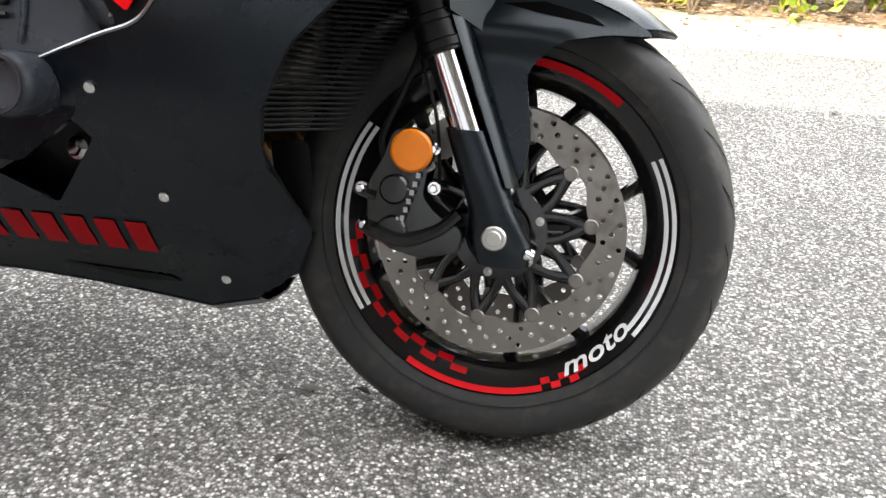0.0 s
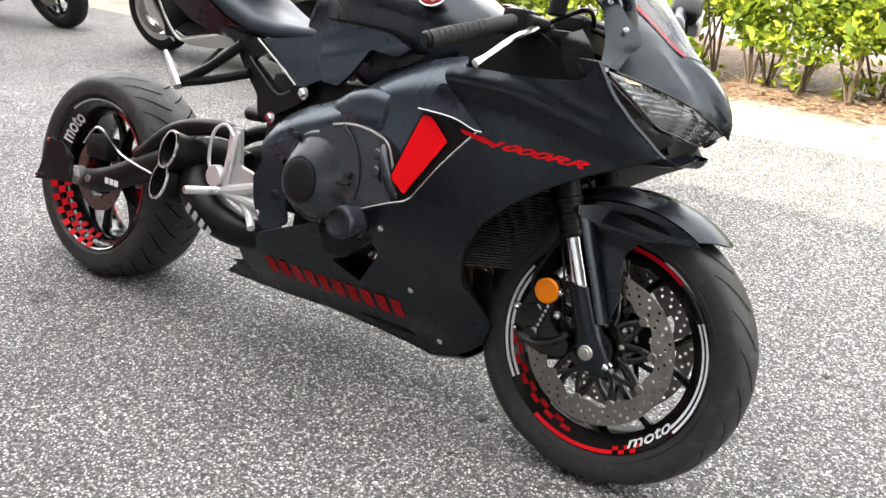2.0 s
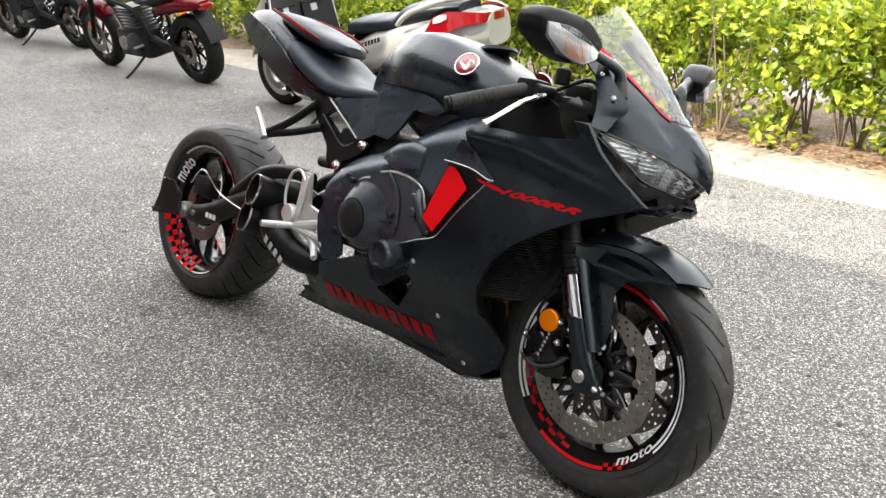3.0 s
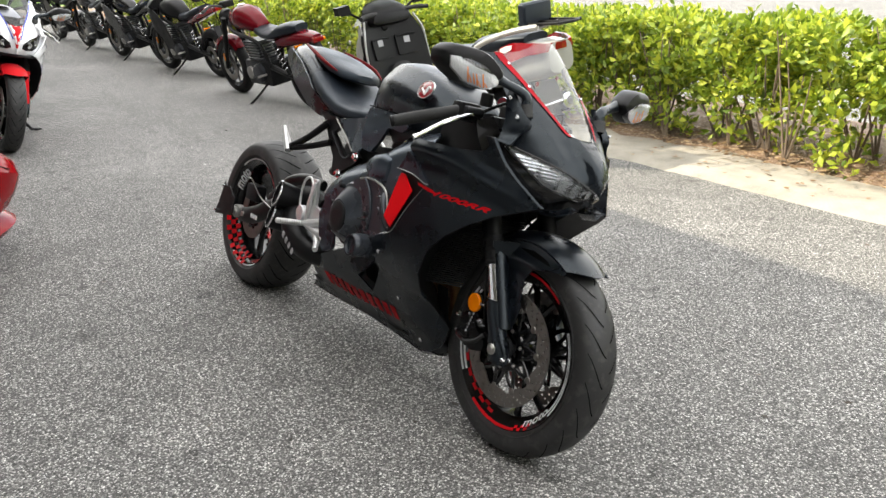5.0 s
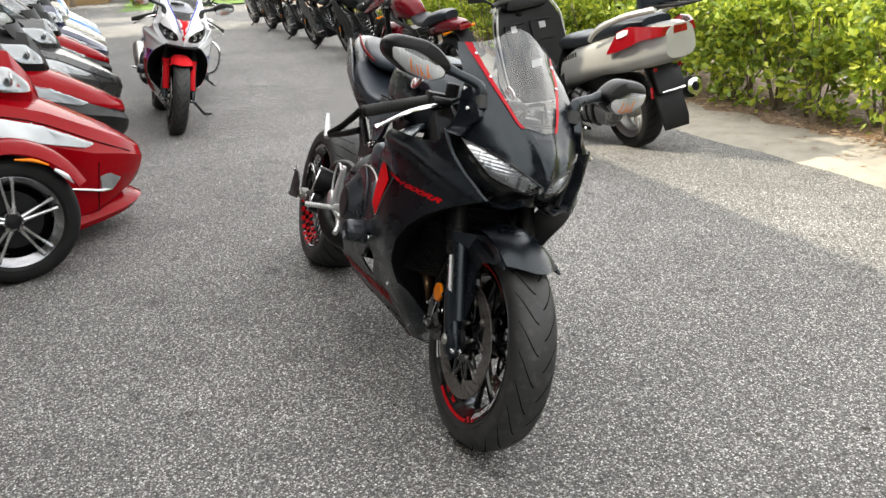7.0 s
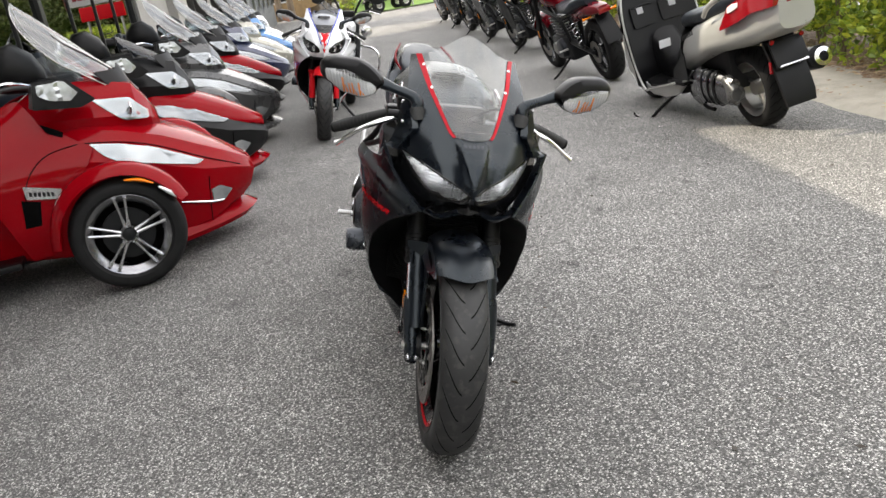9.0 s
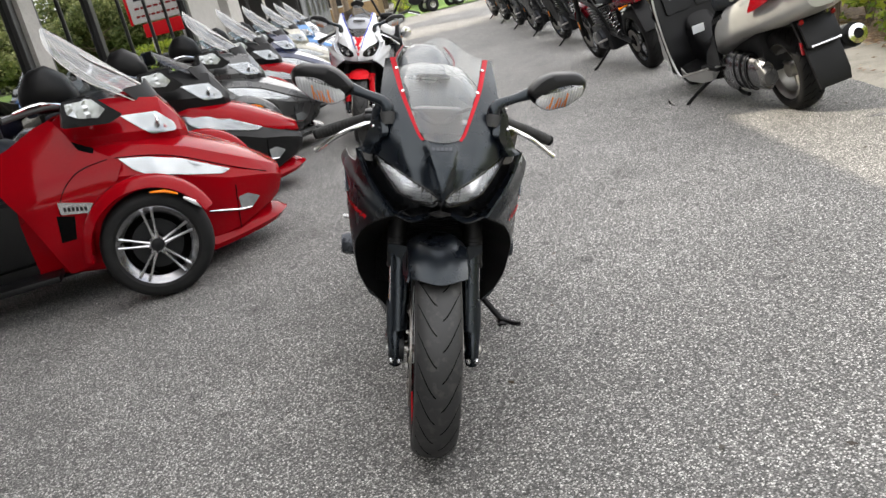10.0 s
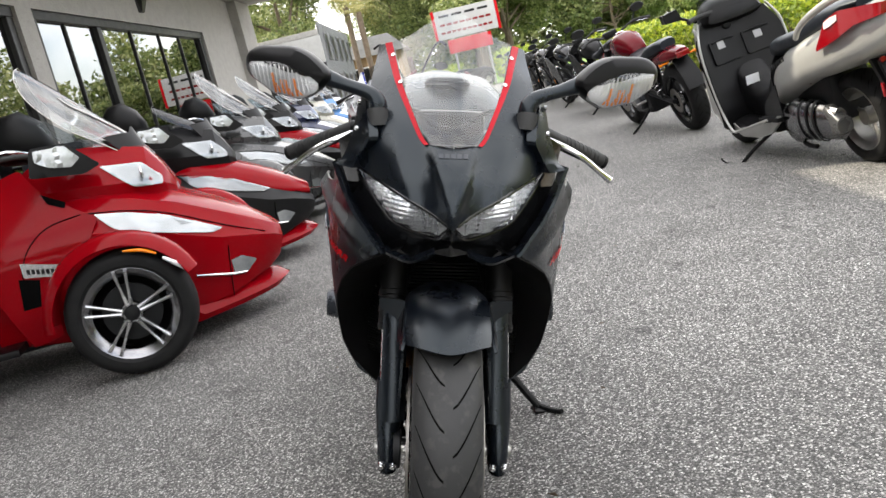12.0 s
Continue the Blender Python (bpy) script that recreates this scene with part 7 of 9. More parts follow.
# ---- parked vehicles along the lot ----
def road_wheel(parent, name, loc, R, rim_r, hw, spokes, spoke_mat, label, rim_mat=None, double=False, pin=True):
    """A plain wheel: tyre, rim and straight spokes, axis along y."""
    rb = rim_bm(rim_r, hw * 0.86, 44)
    lathe([(0.045, -hw * 0.5), (0.05, 0), (0.045, hw * 0.5)], 20, bm=rb)
    wh = part(name, rb, rim_mat or spoke_mat, parent, label)
    wh.location = loc
    for k in range(spokes):
        rb = bmesh.new()
        a = 2 * math.pi * k / spokes + 0.3
        offs = (-0.14, 0.14) if double else (0.0,)
        for o in offs:
            for s in ((-1,) if double else (0,)):
                yo = s * hw * 0.78
                tube([(0.04 * math.cos(a + o * 1.4), yo, 0.04 * math.sin(a + o * 1.4)), (rim_r * 0.55 * math.cos(a + o), yo, rim_r * 0.55 * math.sin(a + o)), ((rim_r - (0.016 if double else 0.03)) * math.cos(a + o * 0.9), yo * (1.12 if double else 1.0), (rim_r - (0.016 if double else 0.03)) * math.sin(a + o * 0.9))], [0.014, 0.010, 0.012] if not double else [0.011, 0.0068, 0.009], 8, 3, rb)
        part("spoke", rb, spoke_mat, wh)
    part("tyre", tyre_bm(R, rim_r, hw, 48), M["rubber_dark"], wh)
    return wh


def arch(R, y0, y1, a0, a1, cx, cz, edge=0.03, n=16):
    """A wheel-arch shell about an axle at (cx, cz)."""
    rings = []
    for i in range(n + 1):
        a = radians(a0 + (a1 - a0) * i / n)
        f = math.sin(math.pi * i / n) ** 0.4 if 0 < i < n else 0.35
        ring = []
        for y, r in ((y0, R - edge), (y0 + (y1 - y0) * 0.12, R + 0.0), (y0 + (y1 - y0) * 0.5, R + 0.018 * f), (y0 + (y1 - y0) * 0.88, R + 0.004), (y1, R - edge * 1.3)):
            ring.append((cx + r * math.cos(a), y, cz + r * math.sin(a)))
        rings.append(ring)
    return loft(rings, cap=False, closed=False)


def trike(m, paint, label, tall=True, detail=True, nose_dark=False):
    """A three-wheeled roadster: two wheels ahead, one behind; origin under the front axle."""
    T = thing("three_wheeler", m, label, "three-wheeler", "row of three-wheelers")
    for s in (-1, 1):
        wh = road_wheel(T, "front_wheel", (0, s * 0.66, 0.288), 0.288, 0.208, 0.085, 5 if detail else 6, M["alloy_spoke"], "dark alloy wheel with bright split spokes", rim_mat=M["dark_chrome"] if detail else None, double=detail)
        if s > 0:
            wh.rotation_euler = (0, 0, math.pi)
        if detail:
            part("hub_cap", lathe([(0.034, -0.050), (0.032, -0.062), (0.02, -0.066)], 24), M["dark_metal"], wh)
            nb = bmesh.new()
            for k in range(5):
                a = 2 * math.pi * k / 5 + 0.3
                cyl((0.048 * math.cos(a), -0.046, 0.048 * math.sin(a)), (0.048 * math.cos(a), -0.060, 0.048 * math.sin(a)), 0.010, 10, bm=nb)
            part("wheel_nut", nb, M["steel"], wh)
            # Near-black disc added behind the spokes in place of real shade.
            part("wheel_back", lathe([(0.02, 0.030), (0.17, 0.030), (0.17, 0.036), (0.02, 0.036)], 32), M["groove"], wh, "near-black disc added for the shade inside the wheel")
            part("brake_rotor", lathe([(0.05, -0.02), (0.13, -0.02), (0.13, -0.012), (0.05, -0.012)], 36, closed=True), M["dark_metal"], wh)
        fd = part("fender", arch(0.352, s * 0.565, s * 0.775, 22, 178, -0.005, 0.288), paint, T, "curved wheel fender", solid=0.008, smooth=60)
        part("marker_lamp", tube([(0.20, s * 0.775, 0.500), (0.245, s * 0.765, 0.462), (0.275, s * 0.75, 0.425)], [0.006, 0.014, 0.008], 8, 3), M["reflector"], fd)
        part("fender_reflector", tube([(0.05, s * 0.778, 0.570), (0.12, s * 0.778, 0.556), (0.18, s * 0.777, 0.525)], [0.004, 0.009, 0.004], 8, 3), M["amber"], fd)
        arm = tube([(-0.05, s * 0.30, 0.25), (0.0, s * 0.60, 0.26)], 0.025, 8)
        tube([(0.12, s * 0.30, 0.38), (0.02, s * 0.60, 0.36)], 0.02, 8, bm=arm)
        part("suspension_arm", arm, M["satin_black"], T)
    shape = [(0.745, 0.425, 0.09, 0.420, 0.125, 0.36, 0.12, 0.26), (0.71, 0.465, 0.16, 0.445, 0.195, 0.385, 0.18, 0.23), (0.60, 0.555, 0.235, 0.515, 0.295, 0.425, 0.265, 0.20), (0.45, 0.650, 0.295, 0.600, 0.395, 0.465, 0.35, 0.17), (0.28, 0.745, 0.33, 0.690, 0.440, 0.530, 0.40, 0.15),
             (0.10, 0.810, 0.34, 0.755, 0.455, 0.600, 0.42, 0.15), (-0.10, 0.855, 0.33, 0.805, 0.455, 0.640, 0.42, 0.15), (-0.30, 0.860, 0.30, 0.815, 0.435, 0.660, 0.40, 0.16), (-0.50, 0.80, 0.26, 0.755, 0.38, 0.60, 0.34, 0.18), (-0.68, 0.72, 0.22, 0.66, 0.31, 0.50, 0.28, 0.20)]

    if nose_dark:
        shape = [(x, zt - 0.055, yh * 0.88, zh - 0.06, ys * 0.93, zs - 0.03, yl, zl) for x, zt, yh, zh, ys, zs, yl, zl in shape]

    def section(x, zt, yh, zh, ys, zs, yl, zl):
        half = [(0.0, zt), (yh * 0.55, zt - 0.20 * (zt - zh)), (yh * 0.97, zh + 0.003), (yh, zh), (yh + (ys - yh) * 0.5, zh + (zs - zh) * 0.46), (ys, zs + 0.006), (ys, zs - 0.006), (ys + (yl - ys) * 0.45 + 0.006, (zs + zl) / 2), (yl, zl + 0.012), (yl - 0.015, zl)]
        rake = 0.45 * min(1.0, max(0.0, (x - 0.42) / 0.3))
        return [(x - rake * max(0.0, zs - z), y, z) for y, z in half] + [(x - rake * max(0.0, zs - z), -y, z) for y, z in reversed(half[1:])]

    def at(x, i):
        return float(np.interp(x, [r[0] for r in reversed(shape)], [r[i] for r in reversed(shape)]))

    def upper_y(x, z):
        yh, zh, ys, zs = at(x, 2), at(x, 3), at(x, 4), at(x, 5)
        return yh + (ys - yh) * min(1.0, max(-0.1, (zh - z) / (zh - zs)))

    def lower_y(x, z):
        x += 0.45 * min(1.0, max(0.0, (x - 0.42) / 0.3)) * max(0.0, at(x, 5) - z)
        ys, zs, yl, zl = at(x, 4), at(x, 5), at(x, 6), at(x, 7)
        return ys + (yl - ys) * min(1.0, max(0.0, (zs - z) / (zs - zl))) + 0.006
    part("front_body", loft([section(*r) for r in shape]), M["satin_black"] if nose_dark else paint, T, "creased painted front body", smooth=22)
    wing = []
    for y in np.linspace(-0.43, 0.43, 25):
        u = abs(y) / 0.43
        xf = 0.735 - 0.08 * u - 0.38 * u ** 2.4
        wing.append([(xf, y, 0.150 - 0.02 * u), (xf - 0.045, y, 0.185 - 0.02 * u), (xf - 0.17, y * 0.97, 0.235 - 0.02 * u), (xf - 0.19, y * 0.95, 0.115), (xf - 0.03, y, 0.122 - 0.02 * u)])
    part("chin_spoiler", loft(wing), paint if detail else M["satin_black"], T, "painted chin spoiler", smooth=40)
    if nose_dark:
        hood = [(0.73, 0.12, 0.385, 0.470), (0.60, 0.25, 0.40, 0.565), (0.42, 0.34, 0.44, 0.675), (0.20, 0.38, 0.50, 0.785), (0.0, 0.38, 0.56, 0.850), (-0.2, 0.32, 0.62, 0.885)]
        part("hood", loft([superring(x, hw, z0, z1, 2.6, 28, ytop=hw * 0.7) for x, hw, z0, z1 in hood]), paint, T, "painted hood blade", smooth=50)
    cow = [(0.30, 0.800, 0.06, 0.11, 0.73), (0.26, 0.885, 0.115, 0.20, 0.73), (0.20, 0.985, 0.135, 0.25, 0.73), (0.05, 1.025, 0.15, 0.285, 0.73), (-0.13, 1.060, 0.165, 0.305, 0.75), (-0.28, 1.045, 0.155, 0.285, 0.77), (-0.40, 0.98, 0.13, 0.23, 0.78)]

    def cowl_y(x, z):
        zt, yt, ys, zb = (float(np.interp(x, [r[0] for r in reversed(cow)], [r[i] for r in reversed(cow)])) for i in (1, 2, 3, 4))
        zm = zb + 0.35 * (zt - zb)
        return yt + (ys - yt) * min(1.0, max(-0.1, (zt - 0.012 - z) / (zt - 0.012 - zm)))
    rows = []
    for x, zt, yt, ys, zb in cow:
        half = [(0.0, zt), (yt * 0.95, zt - 0.008), (yt, zt - 0.014), (ys, zb + 0.36 * (zt - zb)), (ys, zb + 0.33 * (zt - zb)), (ys - 0.02, zb)]
        rows.append([(x, y, z) for y, z in half] + [(x, -y, z) for y, z in reversed(half[1:])])
    part("upper_cowl", loft(rows), M["satin_black"] if nose_dark else paint, T, "upper cowl below the screen", smooth=26)
    for s in (-1, 1):
        ul = round_poly([(-0.02, 0.935), (0.17, 0.910), (0.245, 0.825), (0.245, 0.785), (0.12, 0.800), (0.05, 0.865)], 0.012)
        h1 = part("upper_headlamp", panel(ul, lambda x, z, s=s: (x + 0.004, s * (cowl_y(x, z) + 0.004), z), step=0.03), M["trike_lamp"], T, "clear wraparound headlamp", solid=0.01, smooth=60)
        part("lamp_cover", panel(ul, lambda x, z, s=s: (x + 0.010, s * (cowl_y(x, z) + 0.011), z), step=0.03), M["lamp_glass"], h1)
        part("lamp_unit", lathe([(0.030, 0.0), (0.034, 0.004), (0.026, 0.010), (0.012, 0.004)], 20, "X", m=Matrix.Translation((0.165, s * 0.268, 0.860))), M["chrome"], h1)
        ll = round_poly([(-0.08, 0.730), (0.07, 0.700), (0.24, 0.640), (0.47, 0.512), (0.42, 0.505), (0.04, 0.620), (-0.02, 0.660)], 0.010)
        h2 = part("lower_headlamp", panel(ll, lambda x, z, s=s: (x, s * (upper_y(x, z) + 0.011), z), step=0.03), M["trike_lamp"], T, "long slim clear headlamp", solid=0.01, smooth=60)
        part("lamp_cover", panel(ll, lambda x, z, s=s: (x, s * (upper_y(x, z) + 0.016), z), step=0.03), M["lamp_glass"], h2)
        part("lamp_seam", tube([(x, s * (upper_y(x, z) + 0.010), z) for x, z in ((-0.10, 0.738), (0.07, 0.708), (0.24, 0.650), (0.48, 0.520), (0.66, 0.425))], 0.0028, 6, 4), M["groove"], T)
        if detail:
            part("fog_lamp", panel(round_poly([(0.465, 0.345), (0.52, 0.350), (0.585, 0.305), (0.52, 0.255), (0.465, 0.265)], 0.008), lambda x, z, s=s: (x, s * (lower_y(x, z) + 0.006), z), step=0.03), M["trike_lamp"], T, "pointed fog lamp in the nose", solid=0.012)
            part("chrome_trim", tube([(x, s * (lower_y(x, z) + 0.006), z) for x, z in ((0.29, 0.325), (0.38, 0.300), (0.46, 0.275), (0.52, 0.262))], [0.004, 0.007, 0.008, 0.005], 8, 4), M["chrome"], T, "chrome trim strip")
            part("nose_seam", tube([(x, s * (lower_y(x, z) + 0.001), z) for x, z in ((0.47, 0.42), (0.455, 0.34), (0.44, 0.24), (0.43, 0.17))], 0.0026, 6, 4), M["groove"], T)
            vent = part("side_badge", panel(round_poly([(-0.435, 0.600), (-0.26, 0.548), (-0.285, 0.502), (-0.435, 0.530)], 0.008), lambda x, z, s=s: (x, s * 0.474, z), step=0.05), M["chrome"], T, "chrome side badge plate", solid=0.012)
            bb = bmesh.new()
            for k in range(6):
                x0 = -0.415 + k * 0.020
                panel([(x0, 0.566 - 0.0045 * k), (x0 + 0.013, 0.563 - 0.0045 * k), (x0 + 0.011, 0.541 - 0.0045 * k), (x0 - 0.002, 0.544 - 0.0045 * k)], lambda x, z, s=s: (x, s * 0.4752, z), step=0.05, bm=bb)
            part("badge_marks", bb, M["dark_metal"], vent, smooth=0)
            # Near-black panel laid on for the shade in the vent.
            part("side_vent", panel([(-0.462, 0.53), (-0.375, 0.505), (-0.405, 0.385), (-0.482, 0.385)], lambda x, z, s=s: (x, s * 0.4685, z), step=0.06), M["groove"], T, solid=0.01)

        def flank(x, z, s=s, o=0.0):
            return (x, s * (0.466 - 1.0 * max(0.0, z - 0.60) ** 1.6 - 0.22 * max(0.0, -0.55 - x) - 0.25 * max(0.0, 0.34 - z) + o), z)
        fl = part("side_panel", panel(round_poly([(-0.06, 0.715), (-0.16, 0.785), (-0.30, 0.905), (-0.365, 1.005), (-0.45, 0.985), (-0.62, 0.905), (-0.80, 0.850), (-0.71, 0.72), (-0.63, 0.58), (-0.56, 0.40), (-0.50, 0.20), (-0.36, 0.22), (-0.33, 0.40), (-0.29, 0.52), (-0.12, 0.62)], 0.02), flank, step=0.05), paint, T, "painted side panel", solid=0.01, smooth=50)
        if detail:
            part("panel_seam", tube([flank(x, z, s, 0.001) for x, z in ((-0.13, 0.745), (-0.28, 0.725), (-0.38, 0.655), (-0.435, 0.560), (-0.44, 0.52))], 0.0028, 6, 4), M["groove"], fl)
            # Black panel on the surface stands in for the recess's shade.
            part("side_slot", panel(round_poly([(-0.285, 0.875), (-0.18, 0.815), (-0.19, 0.790), (-0.26, 0.825)], 0.006), lambda x, z, s=s: flank(x, z, s, 0.004), step=0.03), M["groove"], fl)
        # mirror pod and bar
        mp = part("mirror_pod", panel(round_poly([(-0.28, 0.955), (-0.25, 1.085), (-0.10, 1.078), (0.02, 0.948), (-0.06, 0.922)], 0.015), lambda x, z, s=s: (x, s * (0.425 - 0.25 * (x + 0.12) - 0.15 * max(0.0, z - 1.0)), z), step=0.04), M["satin_black"], T, "black mirror pod with clear lamp", solid=0.13)
        part("pod_lamp", panel(round_poly([(-0.235, 1.070), (-0.105, 1.066), (-0.055, 0.998), (-0.10, 0.965), (-0.19, 0.985), (-0.24, 1.02)], 0.008), lambda x, z, s=s: (x, s * (0.430 - 0.25 * (x + 0.12) - 0.15 * max(0.0, z - 1.0) + 0.010 * ((x * 14) % 1.0)), z), step=0.02), M["trike_lamp"], mp, "clear faceted pod lamp", solid=0.008, smooth=20)
        gb = tube([(-0.26, s * 0.10, 1.03), (-0.36, s * 0.27, 1.07), (-0.56, s * 0.40, 1.06)], [0.013, 0.014, 0.017], 10, 4)
        gp = part("handlebar", gb, M["grip"], T, "black handlebar grip")
        part("bar_cover", tube([(-0.28, s * 0.14, 1.055), (-0.38, s * 0.29, 1.095), (-0.50, s * 0.375, 1.085)], [0.010, 0.014, 0.008], 8, 3), M["chrome"], gp)
        part("running_board", box(-1.05, -0.55, s * 0.32, s * 0.50, 0.19, 0.225, 0.01), M["satin_black"], T)
    h = 1.485 if tall else 1.22
    rings = []
    for i in range(25):
        t = (i / 24) ** 0.75
        z = 0.985 + (h - 0.985) * t
        xx = (0.195 - 0.42 * t - 0.045 * t * t) if tall else (0.20 - 0.34 * t)
        w = ((0.15 + 0.04 * min(1.0, t / 0.3)) if tall else 0.18) * math.sqrt(max(0.0, 1 - (max(0.0, t - 0.3) / 0.7) ** 2.6)) + 0.004
        rings.append([(xx - (4.6 if tall else 3.2) * (w * v) ** 2, w * v, z) for v in np.linspace(-1, 1, 13)])
    wsn = part("windshield", loft(rings, cap=False, closed=False), M["shield"] if tall else M["smoke"], T, "tall clear curved windshield" if tall else "short smoked windshield", smooth=60, out=(1, 0, 0.5))
    wsn.visible_shadow = False
    part("windshield_edge", tube([rings[i][0] for i in range(25)] + [rings[24][6]] + [rings[i][12] for i in range(24, -1, -1)], 0.0022, 6, 1), M["steel"] if tall else M["satin_black"], T)
    part("screen_base", loft([[(p[0] + 0.045, p[1] * 0.95, p[2] - 0.055) for p in rings[0]], [(p[0] + 0.008, p[1], p[2]) for p in rings[0]], [(p[0] + 0.006, p[1], p[2] + (0.06 if j in (5, 6, 7) else 0.035)) for j, p in enumerate(rings[1])]], cap=False, closed=False), M["satin_black"], T, "black screen base", solid=0.004, out=(1, 0, 0))
    if tall:
        for s in (-1, 1):
            part("wind_deflector", panel(round_poly([(-0.215, 1.19), (-0.175, 1.20), (-0.01, 1.045), (-0.11, 1.045)], 0.01), lambda x, z, s=s: (x, s * (0.285 + 0.10 * (z - 1.05)), z), step=0.04), M["shield"], T, "clear side deflector", solid=0.004)
            part("screen_louvre", tube([(rings[i][6 + s * j][0] + 0.004, rings[i][6 + s * j][1], rings[i][6 + s * j][2]) for i, j in ((2, 1), (6, 2), (10, 3), (13, 3))], [0.003, 0.006, 0.006, 0.003], 6, 3), M["steel"], T)
    # Unidentified dark mass, placed and shaped as a dome to fit the camera's view.
    hood = [(-0.21, 0.07, 1.02, 1.13), (-0.25, 0.11, 1.02, 1.22), (-0.33, 0.13, 1.02, 1.285), (-0.42, 0.12, 1.03, 1.275), (-0.49, 0.09, 1.05, 1.20), (-0.51, 0.05, 1.08, 1.15)]
    part("instrument_hood", loft([superring(x, hw, z0, z1, 2.6, 20) for x, hw, z0, z1 in hood]), M["satin_black"], T, "rounded black shape of unknown use behind the windshield", smooth=60)
    part("dashboard", box(-0.30, -0.06, -0.16, 0.16, 0.98, 1.08, 0.03), M["satin_black"], T)
    st = [(-0.72, 0.15, 0.60, 0.70), (-0.85, 0.19, 0.60, 0.725), (-1.05, 0.21, 0.60, 0.735), (-1.22, 0.20, 0.62, 0.80), (-1.32, 0.20, 0.66, 0.865), (-1.62, 0.18, 0.68, 0.875), (-1.72, 0.15, 0.70, 0.87)]
    part("seat", loft([superring(x, hw, z0, z1, 3.0, 24) for x, hw, z0, z1 in st]), M["seat"], T, "stepped black vinyl seat", smooth=60)
    if tall:
        part("backrest", box(-1.86, -1.76, -0.17, 0.17, 0.88, 1.16, 0.04, 3), M["seat"], T, "black pillion backrest")
    re = [(-1.15, 0.26, 0.30, 0.62), (-1.25, 0.30, 0.34, 0.66), (-1.6, 0.32, 0.42, 0.76), (-1.95, 0.30, 0.48, 0.80), (-2.05, 0.22, 0.52, 0.74)]
    part("rear_body", loft([superring(x, hw, z0, z1, 3.2, 28) for x, hw, z0, z1 in re]), paint, T, "painted rear body", smooth=50)
    road_wheel(T, "rear_wheel", (-1.71, 0, 0.30), 0.30, 0.19, 0.11, 6, M["dark_metal"], "wide rear wheel")
    part("engine_cover", box(-1.22, -0.66, -0.27, 0.27, 0.26, 0.64, 0.05, 3), M["satin_black"], T, "black engine side cover")
    part("underbody", box(-1.6, 0.35, -0.24, 0.24, 0.14, 0.34, 0.05), M["satin_black"], T)
    return T


# nose row along the shop front
for (x, y, turn), key, label, tall, det, dark in (
        ((-2.70, -1.63, 106), "gloss_red", "glossy red three-wheeled roadster with a tall clear windshield", True, True, False),
        ((-4.20, -1.72, 105), "gloss_red", "red and black three-wheeled roadster with a short smoked screen", False, True, True),
        ((-6.05, -1.80, 104), "grey_body", "dark grey three-wheeled roadster with a tall windshield", True, True, False),
        ((-7.95, -1.95, 104), "gloss_red", "red three-wheeled roadster with a black nose parked in the row", True, False, True),
        ((-9.85, -2.05, 103), "navy_body", "navy blue three-wheeled roadster parked in the row", True, False, False),
        ((-11.75, -2.15, 103), "sand_body", "champagne three-wheeled roadster parked in the row", True, False, False),
        ((-13.7, -2.30, 103), "blue_body", "light blue three-wheeled roadster at the row's far end", True, False, False),
        ((-15.6, -2.45, 103), "white_paint", "white and blue three-wheeled roadster at the row's far end", True, False, False)):
    trike(pose(x, y, 0, 0, 0, turn), M[key], label, tall, det, dark)


